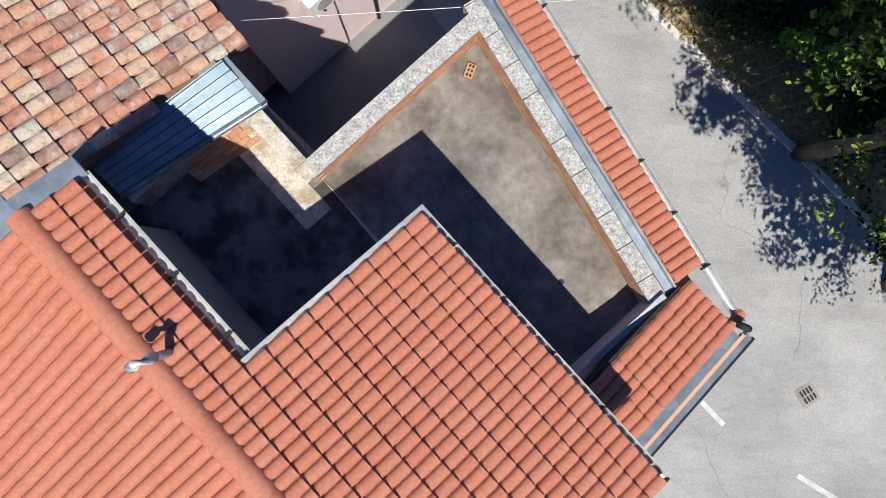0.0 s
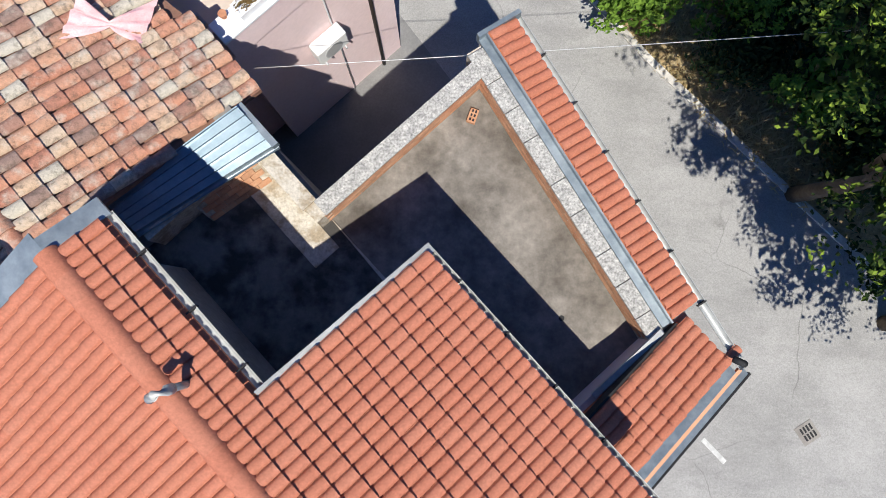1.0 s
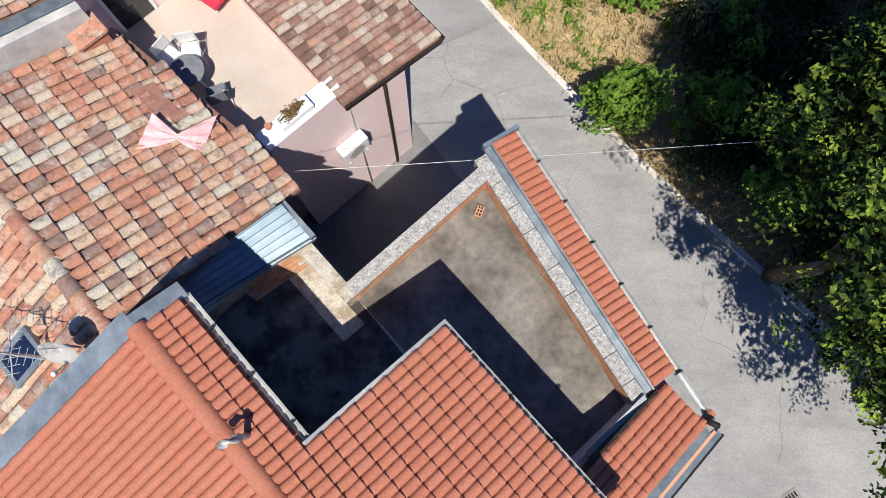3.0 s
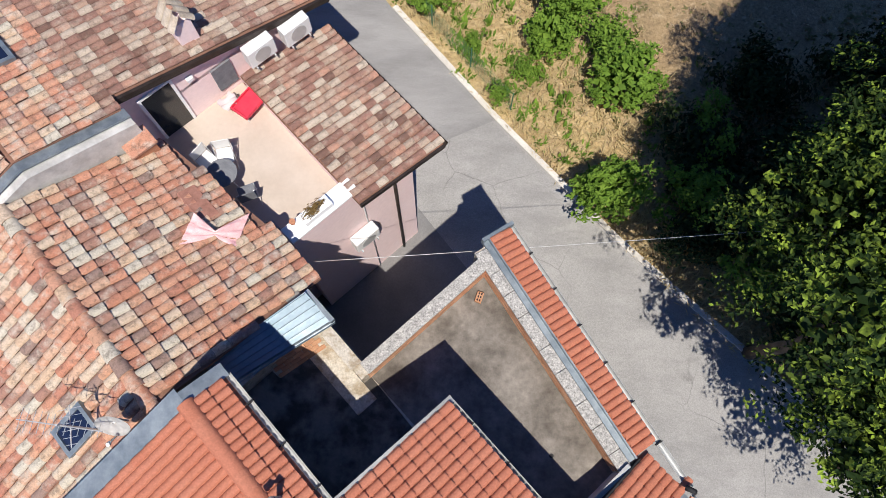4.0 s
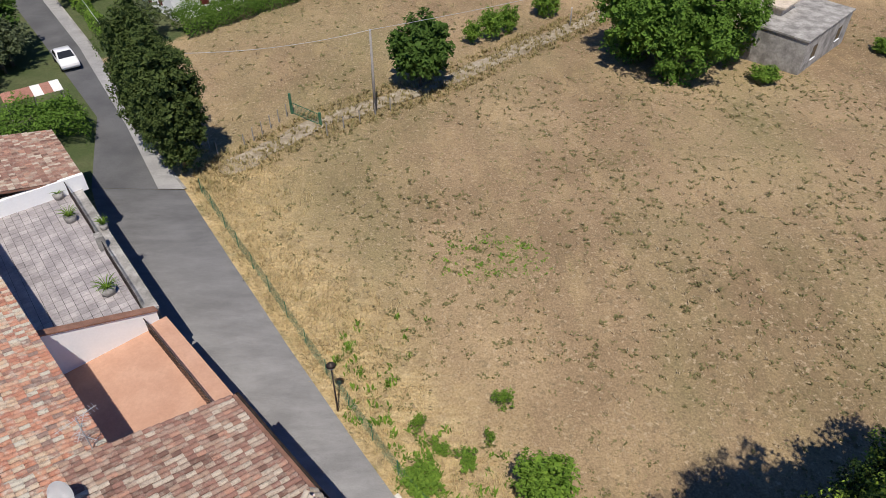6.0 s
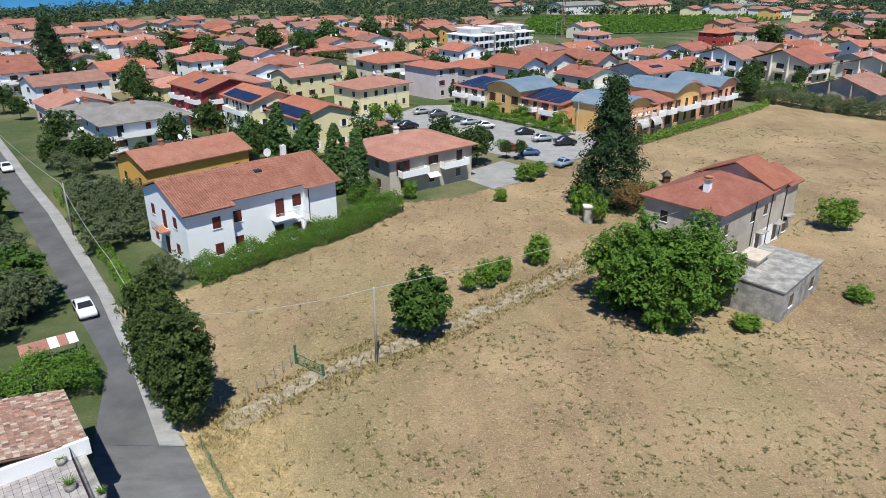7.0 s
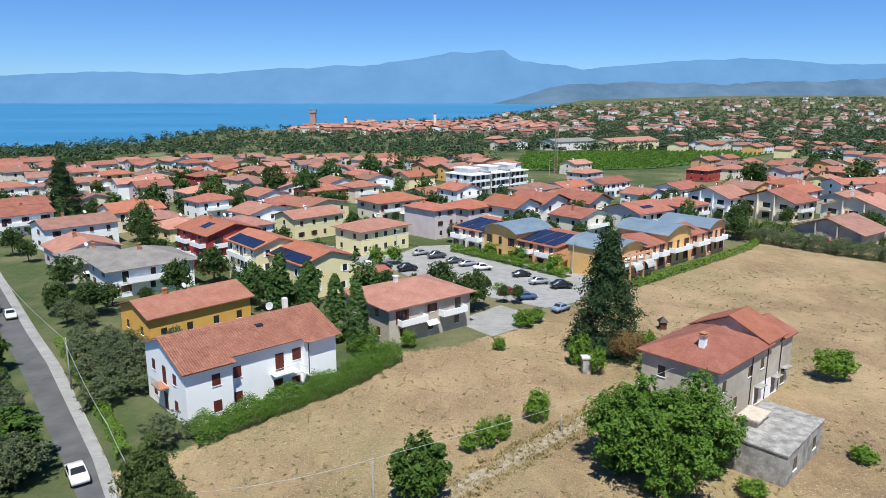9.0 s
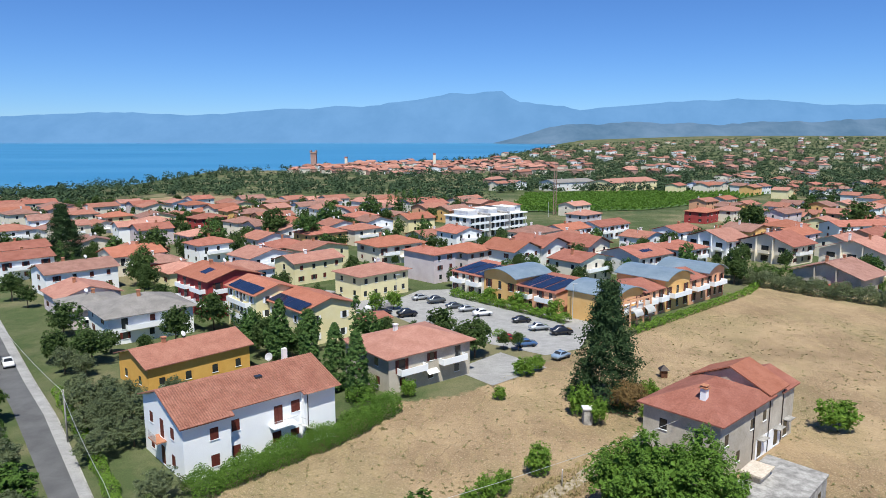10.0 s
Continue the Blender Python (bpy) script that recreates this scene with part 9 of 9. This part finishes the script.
garden_canopy()


def crane():
    e = thing("tower_crane", "dark ochre tower crane behind the houses", "crane", Matrix.Translation((67.6, 385, ground_at(67.6, 385))))
    m = WORLD[e]
    mast = bmesh.new()
    for a, b in ((-0.7, -0.7), (0.7, -0.7), (0.7, 0.7), (-0.7, 0.7)):
        tube([(a, b, -0.5), (a, b, 26)], 0.14, 4, mast)
    for k in range(13):
        tube([(-0.7, -0.7, k * 2), (0.7, -0.7, k * 2 + 2)], 0.08, 4, mast)
        tube([(0.7, 0.7, k * 2), (0.7, -0.7, k * 2 + 2)], 0.08, 4, mast)
    part("mast", mast, "brick_far", e)
    part("jib", boxes((-3, 18, -0.4, 0.4, 24.5, 25.3)), "brick_far", e, "", m @ Matrix.Rotation(0.2, 4, "Z"))
    part("tower_peak", tube([(0, 0, 26), (0, 0, 29)], 0.5, 4, None, 0.1), "brick_far", e)


crane()


def far_lamps():
    for x, y in ((-9, 158), (30, 146), (40, 300), (62, 372), (150, 380)):
        e = thing("street_lamp", "slim grey lamp post among the houses", "street lamp", Matrix.Translation((x, y, ground_at(x, y))), "village lamp posts")
        part("pole", tube([(0, 0, -0.3), (0, 0, 8.0)], 0.1, 6, None, 0.06), "pale_metal", e)
        part("head", boxes((-0.15, 0.9, -0.12, 0.12, 7.95, 8.1)), "pale_metal", e)


far_lamps()


def loose_bits():
    b = thing("loose_brick", "loose hollow red brick on the terrace floor", "brick", pose(0.56, 3.42, FLOOR, 0, 0, 70))
    bm = boxes((-0.13, 0.13, -0.08, 0.08, 0, 0.1), bevel=0.006)
    part("block", bm, "brick", b)
    part("holes", boxes(*[(-0.1 + 0.08 * i, -0.05 + 0.08 * i, -0.05 + 0.06 * j, -0.015 + 0.06 * j, 0.1, 0.102) for i in range(3) for j in range(2)]), "black", b)
    d = thing("floor_drain", "small round dark drain in the terrace floor", "drain", pose(2.12, -0.2, FLOOR))
    part("ring", tube([(0, 0, 0.0), (0, 0, 0.008)], 0.05, 14), "black", d)


loose_bits()
